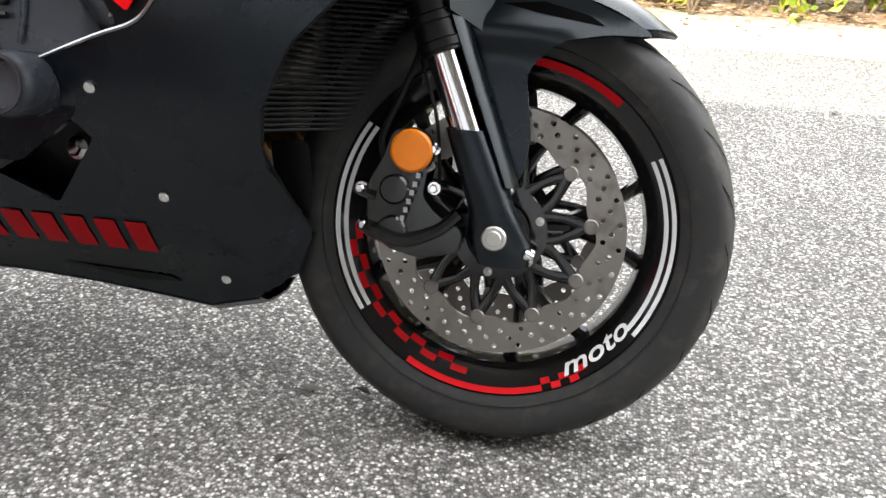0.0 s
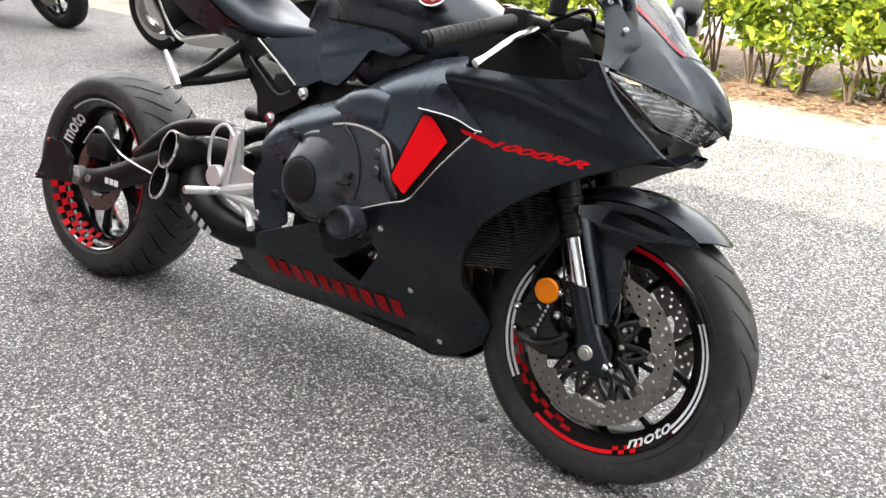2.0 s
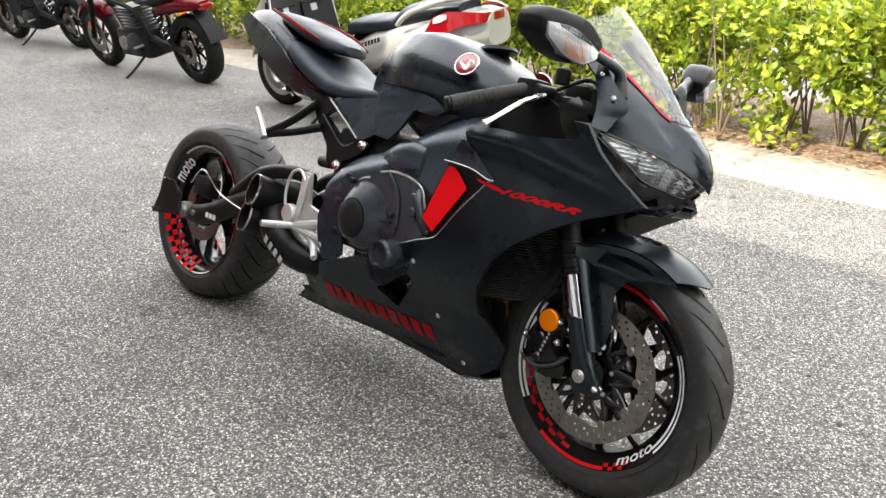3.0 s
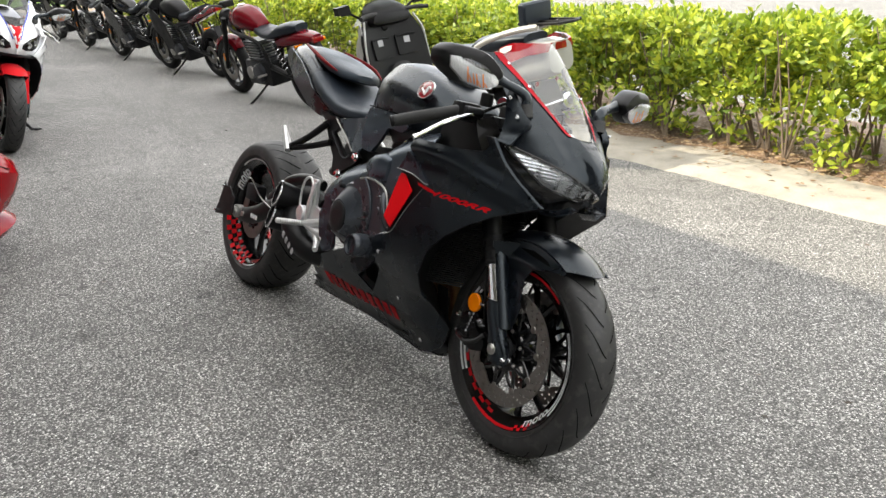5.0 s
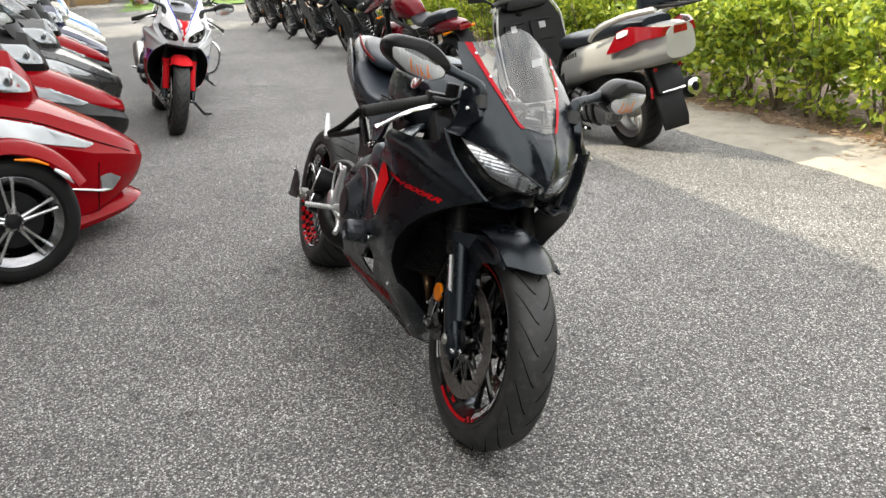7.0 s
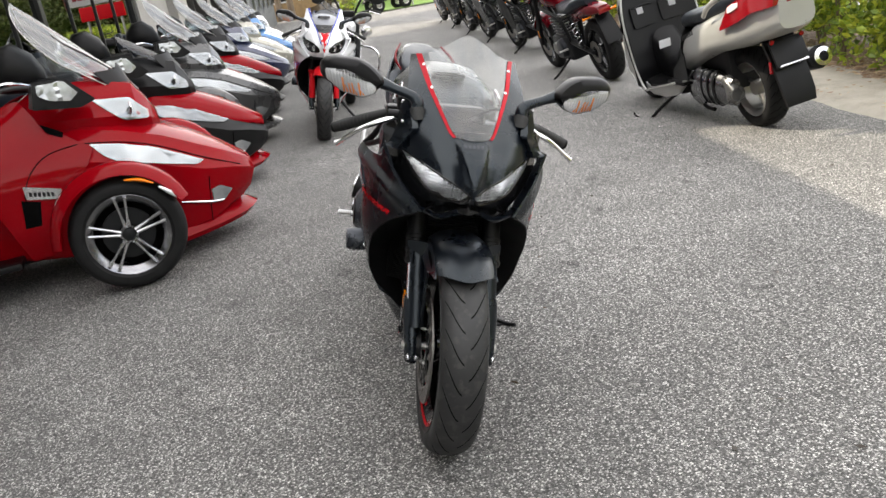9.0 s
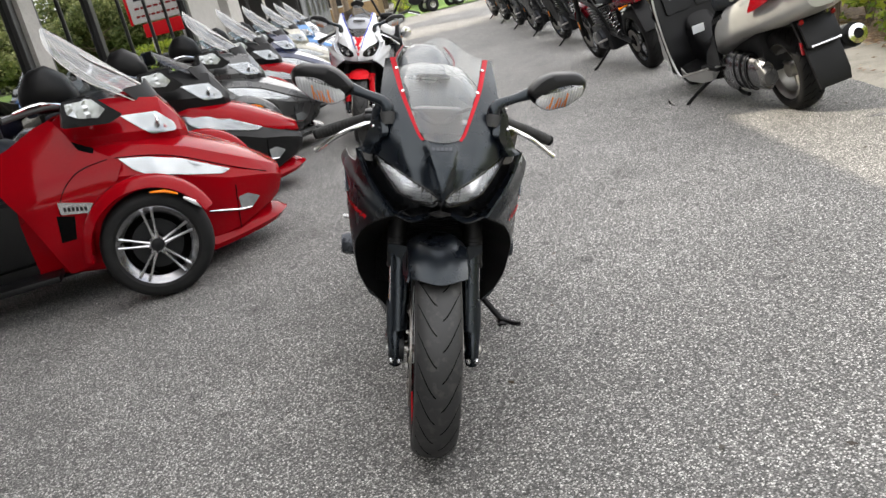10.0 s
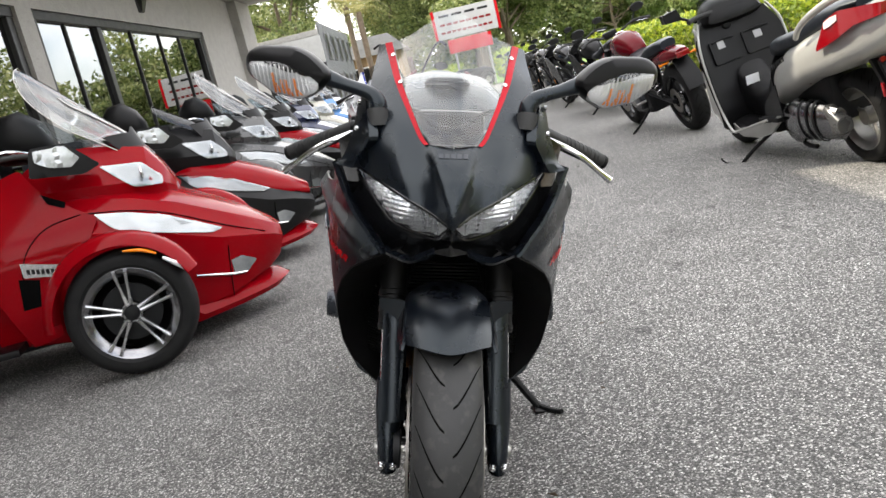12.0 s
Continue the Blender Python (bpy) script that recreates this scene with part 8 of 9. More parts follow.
def scooter(m):
    """A large silver touring scooter; origin under the rear wheel, x ahead."""
    S = thing("scooter", m, "silver touring scooter on its side stand with a red tail lamp", "scooter")
    rwh = road_wheel(S, "rear_wheel", (0, 0, 0.255), 0.255, 0.175, 0.075, 3, M["steel"], "silver rear wheel")
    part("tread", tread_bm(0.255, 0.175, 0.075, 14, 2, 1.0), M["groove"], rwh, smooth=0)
    fwh = road_wheel(S, "front_wheel", (1.59, 0, 0.27), 0.27, 0.185, 0.06, 5, M["steel"], "silver front wheel with brake disc")
    part("brake_disc", lathe([(0.08, 0.062), (0.13, 0.062), (0.13, 0.068), (0.08, 0.068)], 32, closed=True), M["disc_steel"], fwh)
    part("fork", tube([(1.59, 0.09, 0.28), (1.42, 0.09, 0.62)], 0.026, 10, bm=tube([(1.59, -0.09, 0.28), (1.42, -0.09, 0.62)], 0.026, 10)), M["dark_metal"], S)
    part("front_fender", arch(0.295, -0.085, 0.085, 20, 165, 1.59, 0.27), M["silver"], S, "silver front fender", solid=0.005)
    # rear bodywork: rising silver shell
    rb = [(0.72, 0.13, 0.30, 0.52), (0.58, 0.21, 0.34, 0.62), (0.40, 0.245, 0.42, 0.70), (0.15, 0.255, 0.50, 0.765), (-0.15, 0.245, 0.55, 0.83), (-0.40, 0.20, 0.61, 0.87), (-0.52, 0.12, 0.66, 0.865)]
    part("rear_shell", loft([superring(x, hw, z0, z1, 3.0, 32, ytop=hw * 0.80) for x, hw, z0, z1 in rb]), M["silver"], S, "silver rear bodywork", smooth=50)
    for s in (-1, 1):
        part("tail_lamp", loft([[(-0.10, s * 0.250, 0.690), (-0.10, s * 0.249, 0.705)], [(-0.20, s * 0.244, 0.715), (-0.20, s * 0.228, 0.835)], [(-0.29, s * 0.232, 0.745), (-0.29, s * 0.206, 0.868)], [(-0.40, s * 0.206, 0.790), (-0.40, s * 0.182, 0.868)], [(-0.505, s * 0.130, 0.805), (-0.505, s * 0.115, 0.860)], [(-0.53, 0.0, 0.812), (-0.53, 0.0, 0.854)]], cap=False, closed=False), M["tail_red"], S, "red wraparound tail lamp", solid=0.015)
        part("tail_indicator", loft([[(-0.20, s * 0.240, 0.795), (-0.20, s * 0.234, 0.826)], [(-0.245, s * 0.232, 0.806), (-0.245, s * 0.222, 0.846)], [(-0.29, s * 0.221, 0.826), (-0.29, s * 0.213, 0.852)]], cap=False, closed=False), M["tail_clear"], S, solid=0.008)
        gr = tube([(0.10, s * 0.235, 0.765), (0.04, s * 0.238, 0.815), (-0.06, s * 0.228, 0.865), (-0.24, s * 0.18, 0.925), (-0.42, s * 0.10, 0.955)], [0.014, 0.016, 0.018, 0.020, 0.022], 10, 5)
        part("grab_rail", gr, M["silver"], S, "silver grab rail")
        nm = bmesh.new()
        for k in range(6):
            x0 = 0.42 - k * 0.030
            loft([[(x0, s * 0.2535, 0.602 + k * 0.009), (x0 - 0.022, s * 0.2535, 0.608 + k * 0.009)], [(x0, s * 0.2525, 0.632 + k * 0.009), (x0 - 0.022, s * 0.2525, 0.638 + k * 0.009)]], cap=False, closed=False, bm=nm)
        part("name_marks", nm, M["dark_metal"], S, "row of dark blocks on the side", smooth=0)
        lower = panel(round_poly([(1.18, 0.20), (1.22, 0.27), (1.10, 0.215), (0.80, 0.26), (0.62, 0.275), (0.50, 0.33), (0.52, 0.28), (0.66, 0.20), (0.85, 0.165), (1.08, 0.160)], 0.015), lambda x, z, s=s: (x, s * (0.245 + 0.06 * (z - 0.2)), z), step=0.05)
        part("lower_panel", lower, M["silver"], S, "silver sill panel", solid=0.02)
        part("pillion_step", box(0.50, 0.74, s * 0.20, s * 0.265, 0.285, 0.310, 0.008), M["satin_black"], S, "black ribbed pillion step")
        part("side_trim", panel([(0.44, 0.52), (0.62, 0.40), (0.66, 0.32), (0.44, 0.33)], lambda x, z, s=s: (x, s * 0.252, z), step=0.05), M["dark_metal"], S, solid=0.006)
        ls = panel(round_poly([(1.16, 0.18), (1.28, 0.40), (1.34, 0.62), (1.30, 0.80), (1.36, 0.92), (1.46, 0.86), (1.50, 0.60), (1.36, 0.34)], 0.02), lambda x, z, s=s: (x, s * (0.285 - 0.9 * max(0, x - 1.36) ** 1.2 - 0.15 * max(0, z - 0.75)), z), step=0.05)
        part("leg_shield", ls, M["silver"], S, "silver leg shield", solid=0.012, smooth=60)
        part("shield_edge", tube([(0.62, s * 0.268, 0.300), (0.80, s * 0.285, 0.262), (1.00, s * 0.292, 0.222), (1.10, s * 0.292, 0.215), (1.17, s * 0.296, 0.320), (1.22, s * 0.300, 0.520), (1.255, s * 0.298, 0.700), (1.27, s * 0.285, 0.820), (1.32, s * 0.240, 0.935)], 0.009, 8, 5), M["silver"], S, "pale edge trim")
        part("mirror", loft([[(1.42, s * (0.33 + d[0]), 1.02 + d[1]) for d in ((-0.02, -0.02), (0.10, -0.01), (0.11, 0.05), (0.0, 0.06))], [(1.36, s * (0.33 + d[0]), 1.02 + d[1]) for d in ((-0.02, -0.02), (0.10, -0.01), (0.11, 0.05), (0.0, 0.06))]], bm=tube([(1.42, s * 0.20, 0.95), (1.40, s * 0.34, 1.03)], 0.01, 8)), M["satin_black"], S, "black mirror")
        part("grip", tube([(1.30, s * 0.12, 0.98), (1.26, s * 0.25, 0.985), (1.22, s * 0.33, 0.975)], 0.017, 10, 3), M["grip"], S)
    def shield_at(y, z, o=0.0):
        return (1.175 + 0.24 * (z - 0.22) + 0.9 * max(0.0, 0.34 - z) ** 1.5 - 0.55 * abs(y) ** 2.0 - o, y, z)
    part("inner_shield", panel(round_poly([(-0.285, 0.20), (0.285, 0.20), (0.295, 0.50), (0.285, 0.80), (0.21, 0.95), (-0.21, 0.95), (-0.285, 0.80), (-0.295, 0.50)], 0.04), shield_at, step=0.04), M["satin_black"], S, "black inner leg shield", solid=0.05, smooth=40, out=(-1, 0, 0))
    for y0, y1, z0, z1 in ((-0.22, -0.02, 0.64, 0.80), (0.02, 0.22, 0.64, 0.80)):
        part("glove_box_lid", panel(round_poly([(y0, z0), (y1, z0), (y1, z1), (y0, z1)], 0.02), lambda y, z: shield_at(y, z, 0.016), step=0.05), M["satin_black"], S, "black glove box lid", solid=0.014, out=(-1, 0, 0))
        part("lid_lip", tube([shield_at(y0 + 0.02, z1 - 0.012, 0.022), shield_at((y0 + y1) / 2, z1 - 0.004, 0.026), shield_at(y1 - 0.02, z1 - 0.012, 0.022)], 0.006, 8, 3), M["dark_metal"], S)
    for y, z in ((0.14, 0.76), (-0.12, 0.75)):
        part("warning_label", panel([(y - 0.026, z - 0.024), (y + 0.026, z - 0.024), (y + 0.026, z + 0.024), (y - 0.026, z + 0.024)], lambda y, z: shield_at(y, z, 0.0185), step=0.05), M["grey_vinyl"], S, "pale label", solid=0.002, out=(-1, 0, 0))
    part("key_knob", lathe([(0.030, 0.0), (0.034, -0.006), (0.024, -0.016), (0.008, -0.018)], 24, "X", m=Matrix.Translation(shield_at(0.05, 0.875, 0.004))), M["dark_metal"], S, "round dark ignition knob")
    part("floorboard", loft([superring(x, 0.24, 0.19, z1, 5, 24) for x, z1 in ((1.20, 0.27), (1.0, 0.245), (0.80, 0.25), (0.66, 0.33))]), M["satin_black"], S, "black footboard")
    part("tunnel", loft([superring(x, hw, 0.22, z1, 3, 24) for x, hw, z1 in ((1.22, 0.12, 0.60), (1.05, 0.11, 0.42), (0.88, 0.12, 0.42), (0.70, 0.16, 0.58), (0.60, 0.19, 0.68))]), M["satin_black"], S, "black centre tunnel", smooth=50)
    part("tunnel_label", panel([(-0.045, 0.47), (0.045, 0.47), (0.045, 0.53), (-0.045, 0.53)], lambda y, z: (1.10 - (z - 0.42) * 0.2, y + 0.08, z), step=0.1), M["white"], S, "pale warning label", solid=0.002)
    seat = [(0.70, 0.10, 0.62, 0.72), (0.58, 0.155, 0.64, 0.755), (0.38, 0.175, 0.68, 0.775), (0.20, 0.18, 0.70, 0.80), (0.12, 0.18, 0.72, 0.865), (-0.02, 0.175, 0.76, 0.885), (-0.22, 0.15, 0.80, 0.905), (-0.30, 0.11, 0.83, 0.90)]
    part("seat", loft([superring(x, hw, z0, z1, 3, 26) for x, hw, z0, z1 in seat]), M["seat"], S, "black stepped seat", smooth=60)
    part("backrest", box(-0.34, -0.27, -0.13, 0.13, 0.93, 1.10, 0.03, 3), M["seat"], S, "black pillion backrest")
    rk = bmesh.new()
    for y in (-0.10, 0.0, 0.10):
        tube([(-0.25, y, 0.965), (-0.45, y, 0.975), (-0.62, y * 0.8, 0.985)], 0.009, 8, 3, rk)
    tube([(-0.60, -0.10, 0.985), (-0.64, 0, 0.987), (-0.60, 0.10, 0.985)], 0.010, 8, 4, rk)
    part("luggage_rack", rk, M["satin_black"], S, "black luggage rack")
    nose = [(1.43, 0.24, 0.62, 0.90), (1.48, 0.24, 0.55, 0.92), (1.56, 0.20, 0.55, 0.88), (1.70, 0.12, 0.56, 0.78), (1.76, 0.05, 0.60, 0.70)]
    part("front_fairing", loft([superring(x, hw, z0, z1, 2.8, 28, ytop=hw * 0.7) for x, hw, z0, z1 in nose]), M["silver"], S, "silver front fairing", smooth=50)
    wsb = loft([[(1.60 - 0.34 * t - 0.4 * (0.2 * v) ** 2 * 4, (0.21 - 0.05 * t) * v, 0.88 + 0.36 * t) for v in np.linspace(-1, 1, 9)] for t in np.linspace(0, 1, 6)], cap=False, closed=False)
    w = part("windscreen", wsb, M["clear"], S, "clear windscreen", smooth=60, out=(1, 0, 0.5))
    w.visible_shadow = False
    part("dash", loft([superring(x, hw, z0, z1, 3.2, 28, ytop=hw * 0.75) for x, hw, z0, z1 in ((1.27, 0.20, 0.90, 0.985), (1.31, 0.23, 0.88, 1.03), (1.42, 0.22, 0.86, 1.07), (1.52, 0.14, 0.86, 1.02))]), M["satin_black"], S, "black dashboard cowl", smooth=50)
    # engine, final drive
    cv = loft([[(x, y, z) for x, z in [(c[0] + r * math.cos(a) * 1.0, c[1] + r * math.sin(a)) for a in np.linspace(0, 2 * math.pi, 24, endpoint=False)]] for y, c, r in ((0.10, (0.42, 0.27), 0.125), (0.205, (0.42, 0.27), 0.120), (0.222, (0.42, 0.27), 0.095), (0.226, (0.42, 0.27), 0.03))])
    part("drive_cover", cv, M["dark_chrome"], S, "dark polished drive cover", smooth=40)
    cv2 = tube([(0.42, 0.165, 0.285), (0.20, 0.165, 0.275), (0.02, 0.150, 0.262)], [0.118, 0.105, 0.090], 18, 4, flat=0.5)
    part("drive_case", cv2, M["dark_chrome"], S, "grey metal drive case")
    rib = bmesh.new()
    for x in (0.33, 0.25, 0.18):
        lathe([(0.112, -0.012), (0.120, -0.006), (0.120, 0.006), (0.112, 0.012)], 30, "X", closed=True, bm=rib, m=Matrix.Translation((x, 0.165, 0.278)) @ Matrix.Diagonal((1, 0.52, 1, 1)))
    part("case_rib", rib, M["dark_metal"], S)
    part("gear_case", loft([superring(x, 0.045, z0, z1, 2.6, 20, cy=0.155) for x, z0, z1 in ((0.15, 0.20, 0.36), (0.09, 0.18, 0.37), (0.03, 0.19, 0.34), (-0.02, 0.215, 0.30))]), M["grey_body"], S, "dark grey gear case", smooth=50)
    part("engine_block", box(0.10, 0.62, -0.12, 0.12, 0.24, 0.52, 0.04), M["dark_metal"], S)
    part("muffler", tube([(0.30, -0.18, 0.26), (0.05, -0.20, 0.32), (-0.32, -0.22, 0.40)], [0.05, 0.068, 0.070], 18, 4), M["dark_metal"], S, "dark muffler")
    part("muffler_tip", lathe([(0.050, 0), (0.056, -0.05), (0.030, -0.055), (0.026, 0.0)], 24, "X", closed=True, m=Matrix.Translation((-0.32, -0.22, 0.40)) @ Matrix.Rotation(radians(12), 4, "Y")), M["chrome"], S)
    # mudguard and plate
    mg = loft([[(-0.26, y, 0.60) for y in (-0.10, 0.0, 0.10)], [(-0.36, y * 1.02, 0.42) for y in (-0.10, 0.0, 0.10)], [(-0.42, y * 1.0, 0.26) for y in (-0.10, 0.0, 0.10)], [(-0.43, y * 0.9, 0.20) for y in (-0.10, 0.0, 0.10)]], cap=False, closed=False)
    part("mudguard", mg, M["satin_black"], S, "black rear mudguard", solid=0.02)
    pl = box(-0.010, 0.010, -0.105, 0.105, -0.08, 0.08, 0.006)
    pl.transform(Matrix.Translation((-0.385, 0, 0.51)) @ Matrix.Rotation(radians(24), 4, "Y"))
    part("plate_holder", pl, M["satin_black"], S, "black plate holder")
    part("plate_bar", tube([(-0.425, -0.09, 0.445), (-0.425, 0.09, 0.445)], 0.008, 8, 1), M["chrome"], S)
    for s in (-1, 1):
        part("red_reflector", lathe([(0.014, 0), (0.016, -0.006), (0.012, -0.012)], 16, "X", m=Matrix.Translation((-0.375, s * 0.095, 0.585))), M["tail_red"], S)
    part("side_reflector", box(-0.36, -0.34, 0.10, 0.112, 0.40, 0.47, 0.003), M["tail_red"], S)
    sd = tube([(0.78, 0.16, 0.20), (0.86, 0.30, 0.10), (0.90, 0.40, 0.015)], 0.013, 8, 3)
    tube([(0.86, 0.38, 0.012), (0.95, 0.44, 0.012)], [0.016, 0.008], 8, 2, bm=sd)
    tube([(0.90, 0.40, 0.02), (1.0, 0.44, 0.06), (1.02, 0.45, 0.09)], 0.006, 6, 3, bm=sd)
    part("side_stand", sd, M["satin_black"], S, "black side stand, folded out")
    part("centre_stand", tube([(0.55, 0.14, 0.20), (0.42, 0.17, 0.13), (0.30, 0.17, 0.12)], 0.014, 8, 3), M["satin_black"], S)
    return S


scooter(pose(-3.00, 2.33, 0, -7, 0, 186))


def road_bike(m, label, tank_paint, tail_paint, style="naked", wheelbase=1.50, fender_paint=None):
    """A road motorcycle of the parked row; origin under the rear wheel, x ahead, leaning to its left."""
    K = thing("motorcycle", m, label, "motorcycle", "parked motorcycles by the hedge")
    Wb = wheelbase
    blk, drk = M["satin_black"], M["dark_metal"]
    sporty = style == "sport"
    rw = road_wheel(K, "rear_wheel", (0, 0, 0.31), 0.31, 0.215, 0.085 if sporty else 0.075, 7, M["gloss_black"], "black rear wheel")
    fw = road_wheel(K, "front_wheel", (Wb, 0, 0.31), 0.31, 0.225, 0.058, 7, M["gloss_black"], "black front wheel")
    part("tread", tread_bm(0.31, 0.215, 0.08, 14, 1, 1.4), M["groove"], rw, smooth=0)
    part("brake_disc", lathe([(0.09, 0.066), (0.15, 0.066), (0.15, 0.071), (0.09, 0.071)], 36, closed=True), M["disc_steel"], fw)
    part("rear_disc", lathe([(0.06, 0.09), (0.11, 0.09), (0.11, 0.095), (0.06, 0.095)], 30, closed=True), M["disc_steel"], rw)
    for s in (-1, 1):
        f = tube([(Wb, s * 0.10, 0.31), (Wb - 0.12, s * 0.10, 0.60)], 0.024, 10, 2)
        tube([(Wb - 0.12, s * 0.10, 0.60), (Wb - 0.22, s * 0.10, 0.86)], 0.028, 10, 2, bm=f)
        part("fork_leg", f, blk, K, "black fork leg")
        part("fork_reflector", box(Wb - 0.06, Wb - 0.035, s * 0.126, s * 0.131, 0.40, 0.48, 0.002), M["amber"], K)
        part("swingarm", tube([(0.0, s * 0.11, 0.31), (0.30, s * 0.11, 0.36), (0.55, s * 0.10, 0.40)], [0.022, 0.028, 0.032], 10, 3), drk, K)
        sh = tube([(0.14, s * 0.14, 0.36), (0.30, s * 0.14, 0.66)], 0.016, 10, 1)
        shock = part("shock_absorber", sh, blk, K)
        coil = [(0.14 + 0.16 * t + 0.030 * math.cos(t * 44) * 0.88, s * 0.14 + 0.030 * math.sin(t * 44), 0.36 + 0.30 * t - 0.030 * math.cos(t * 44) * 0.47) for t in np.linspace(0.12, 0.88, 60)]
        part("spring", tube(coil, 0.0055, 6, 1), M["chrome"], shock, "bright coil spring")
        gp = part("grip", tube([(Wb - 0.26, s * 0.10, 0.98), (Wb - 0.30, s * 0.24, 1.02 if not sporty else 0.92), (Wb - 0.38, s * 0.38, 0.99 if not sporty else 0.88)], [0.012, 0.013, 0.017], 8, 3), M["grip"], K)
        part("lever", tube([(Wb - 0.25, s * 0.24, 1.01 if not sporty else 0.91), (Wb - 0.31, s * 0.38, 0.975 if not sporty else 0.865)], [0.008, 0.005], 6, 2), M["chrome"], gp)
        mi = tube([(Wb - 0.26, s * 0.22, 1.0), (Wb - 0.25, s * 0.30, 1.10)], 0.007, 6, 2)
        lathe([(0.055, -0.012), (0.062, 0.0), (0.055, 0.012)], 18, "X", bm=mi, m=Matrix.Translation((Wb - 0.26, s * 0.33, 1.13)) @ Matrix.Diagonal((1, 1.25, 0.7, 1)))
        part("mirror", mi, blk, K, "black mirror")
        part("indicator", tube([(-0.12, s * 0.08, 0.66), (-0.13, s * 0.15, 0.66), (-0.13, s * 0.17, 0.66)], [0.008, 0.010, 0.018], 10, 2), M["amber"], K, "amber indicator")
        part("foot_peg", tube([(0.60, s * 0.14, 0.33), (0.60, s * 0.25, 0.33)], 0.012, 8, 1), M["steel"], K)
    part("front_fender", arch(0.335, -0.07, 0.07, 40 if sporty else 30, 140, Wb, 0.31), fender_paint or tank_paint, K, "painted front fender", solid=0.005)
    eng = box(0.52, 1.02, -0.15, 0.15, 0.20, 0.46, 0.04)
    en = part("engine", eng, drk, K, "dark finned engine")
    cy = bmesh.new()
    for k in range(7):
        z = 0.46 + k * 0.028
        box(0.66 + k * 0.012, 0.92 + k * 0.012, -0.13, 0.13, z, z + 0.014, 0.003, 1, cy)
    part("cooling_fin", cy, M["grey_metal"], en)
    for s in (-1, 1):
        part("engine_cover", lathe([(0.10, s * 0.14), (0.098, s * 0.185), (0.08, s * 0.20), (0.03, s * 0.204)], 28, m=Matrix.Translation((0.70, 0, 0.34))), M["grey_metal"], en)
        part("cylinder_cover", lathe([(0.065, s * 0.14), (0.062, s * 0.175), (0.04, s * 0.185)], 24, m=Matrix.Translation((0.90, 0, 0.33))), M["steel"], en)
    fr = tube([(0.50, 0.0, 0.42), (0.45, 0.0, 0.66), (0.80, 0.0, 0.78), (Wb - 0.26, 0, 0.84), (Wb - 0.40, 0, 0.55), (1.02, 0, 0.24)], 0.026, 10, 5)
    for s in (-1, 1):
        tube([(0.52, s * 0.12, 0.40), (0.62, s * 0.14, 0.64), (Wb - 0.40, s * 0.12, 0.74), (Wb - 0.25, s * 0.05, 0.82)], 0.020, 8, 4, bm=fr)
    part("frame", fr, blk, K, "tubular frame")
    tk = [(Wb - 0.30, 0.07, 0.78, 0.88), (Wb - 0.38, 0.125, 0.76, 0.955), (Wb - 0.52, 0.15, 0.74, 0.985), (Wb - 0.66, 0.145, 0.73, 0.97), (Wb - 0.78, 0.11, 0.72, 0.90), (Wb - 0.86, 0.08, 0.72, 0.84)]
    tank = part("fuel_tank", loft([superring(x, hw, z0, z1, 2.5, 28, ytop=hw * 0.85) for x, hw, z0, z1 in tk]), tank_paint, K, "painted fuel tank", smooth=60)
    part("filler_cap", lathe([(0.04, 0), (0.042, 0.008), (0.03, 0.012)], 24, "Z", m=Matrix.Translation((Wb - 0.50, 0, 0.98))), M["chrome"], tank)
    if style in ("cruiser", "chopper"):
        seat = [(Wb - 0.80, 0.09, 0.70, 0.80), (0.55, 0.14, 0.68, 0.765), (0.38, 0.15, 0.68, 0.76), (0.24, 0.13, 0.70, 0.83), (0.05, 0.10, 0.74, 0.85), (-0.05, 0.07, 0.76, 0.84)]
        tail = [(0.40, 0.10, 0.58, 0.70), (0.20, 0.12, 0.60, 0.755), (0.0, 0.115, 0.64, 0.775), (-0.18, 0.10, 0.66, 0.765), (-0.28, 0.07, 0.68, 0.745)]
    else:
        seat = [(Wb - 0.82, 0.08, 0.72, 0.82), (0.55, 0.13, 0.72, 0.81), (0.35, 0.14, 0.74, 0.83), (0.22, 0.12, 0.78, 0.88), (0.02, 0.09, 0.84, 0.92)]
        tail = [(0.40, 0.10, 0.66, 0.76), (0.15, 0.11, 0.72, 0.86), (-0.10, 0.09, 0.79, 0.91), (-0.28, 0.05, 0.85, 0.92)]
    part("seat", loft([superring(x, hw, z0, z1, 2.8, 24) for x, hw, z0, z1 in seat]), M["seat"], K, "black vinyl seat", smooth=60)
    tl = part("tail_section", loft([superring(x, hw, z0, z1, 2.6, 24, ytop=hw * 0.75) for x, hw, z0, z1 in tail]), tail_paint, K, "painted tail section", smooth=60)
    zt = tail[-1][3]
    part("tail_lamp", box(tail[-1][0] - 0.02, tail[-1][0] + 0.03, -0.06, 0.06, zt - 0.07, zt - 0.02, 0.01), M["tail_red"], tl, "red tail lamp")
    part("mudguard", loft([[(tail[-1][0] + 0.10, y, 0.66) for y in (-0.07, 0, 0.07)], [(tail[-1][0] - 0.02, y, 0.50) for y in (-0.08, 0, 0.08)], [(tail[-1][0] - 0.06, y, 0.40) for y in (-0.08, 0, 0.08)]], cap=False, closed=False), blk, K, solid=0.01)
    ex = tube([(0.98, -0.12, 0.44), (1.06, -0.14, 0.30), (0.90, -0.16, 0.20), (0.50, -0.17, 0.22), (0.15, -0.19, 0.30), (-0.10, -0.20, 0.38)], [0.02, 0.02, 0.022, 0.035, 0.048, 0.046], 12, 5)
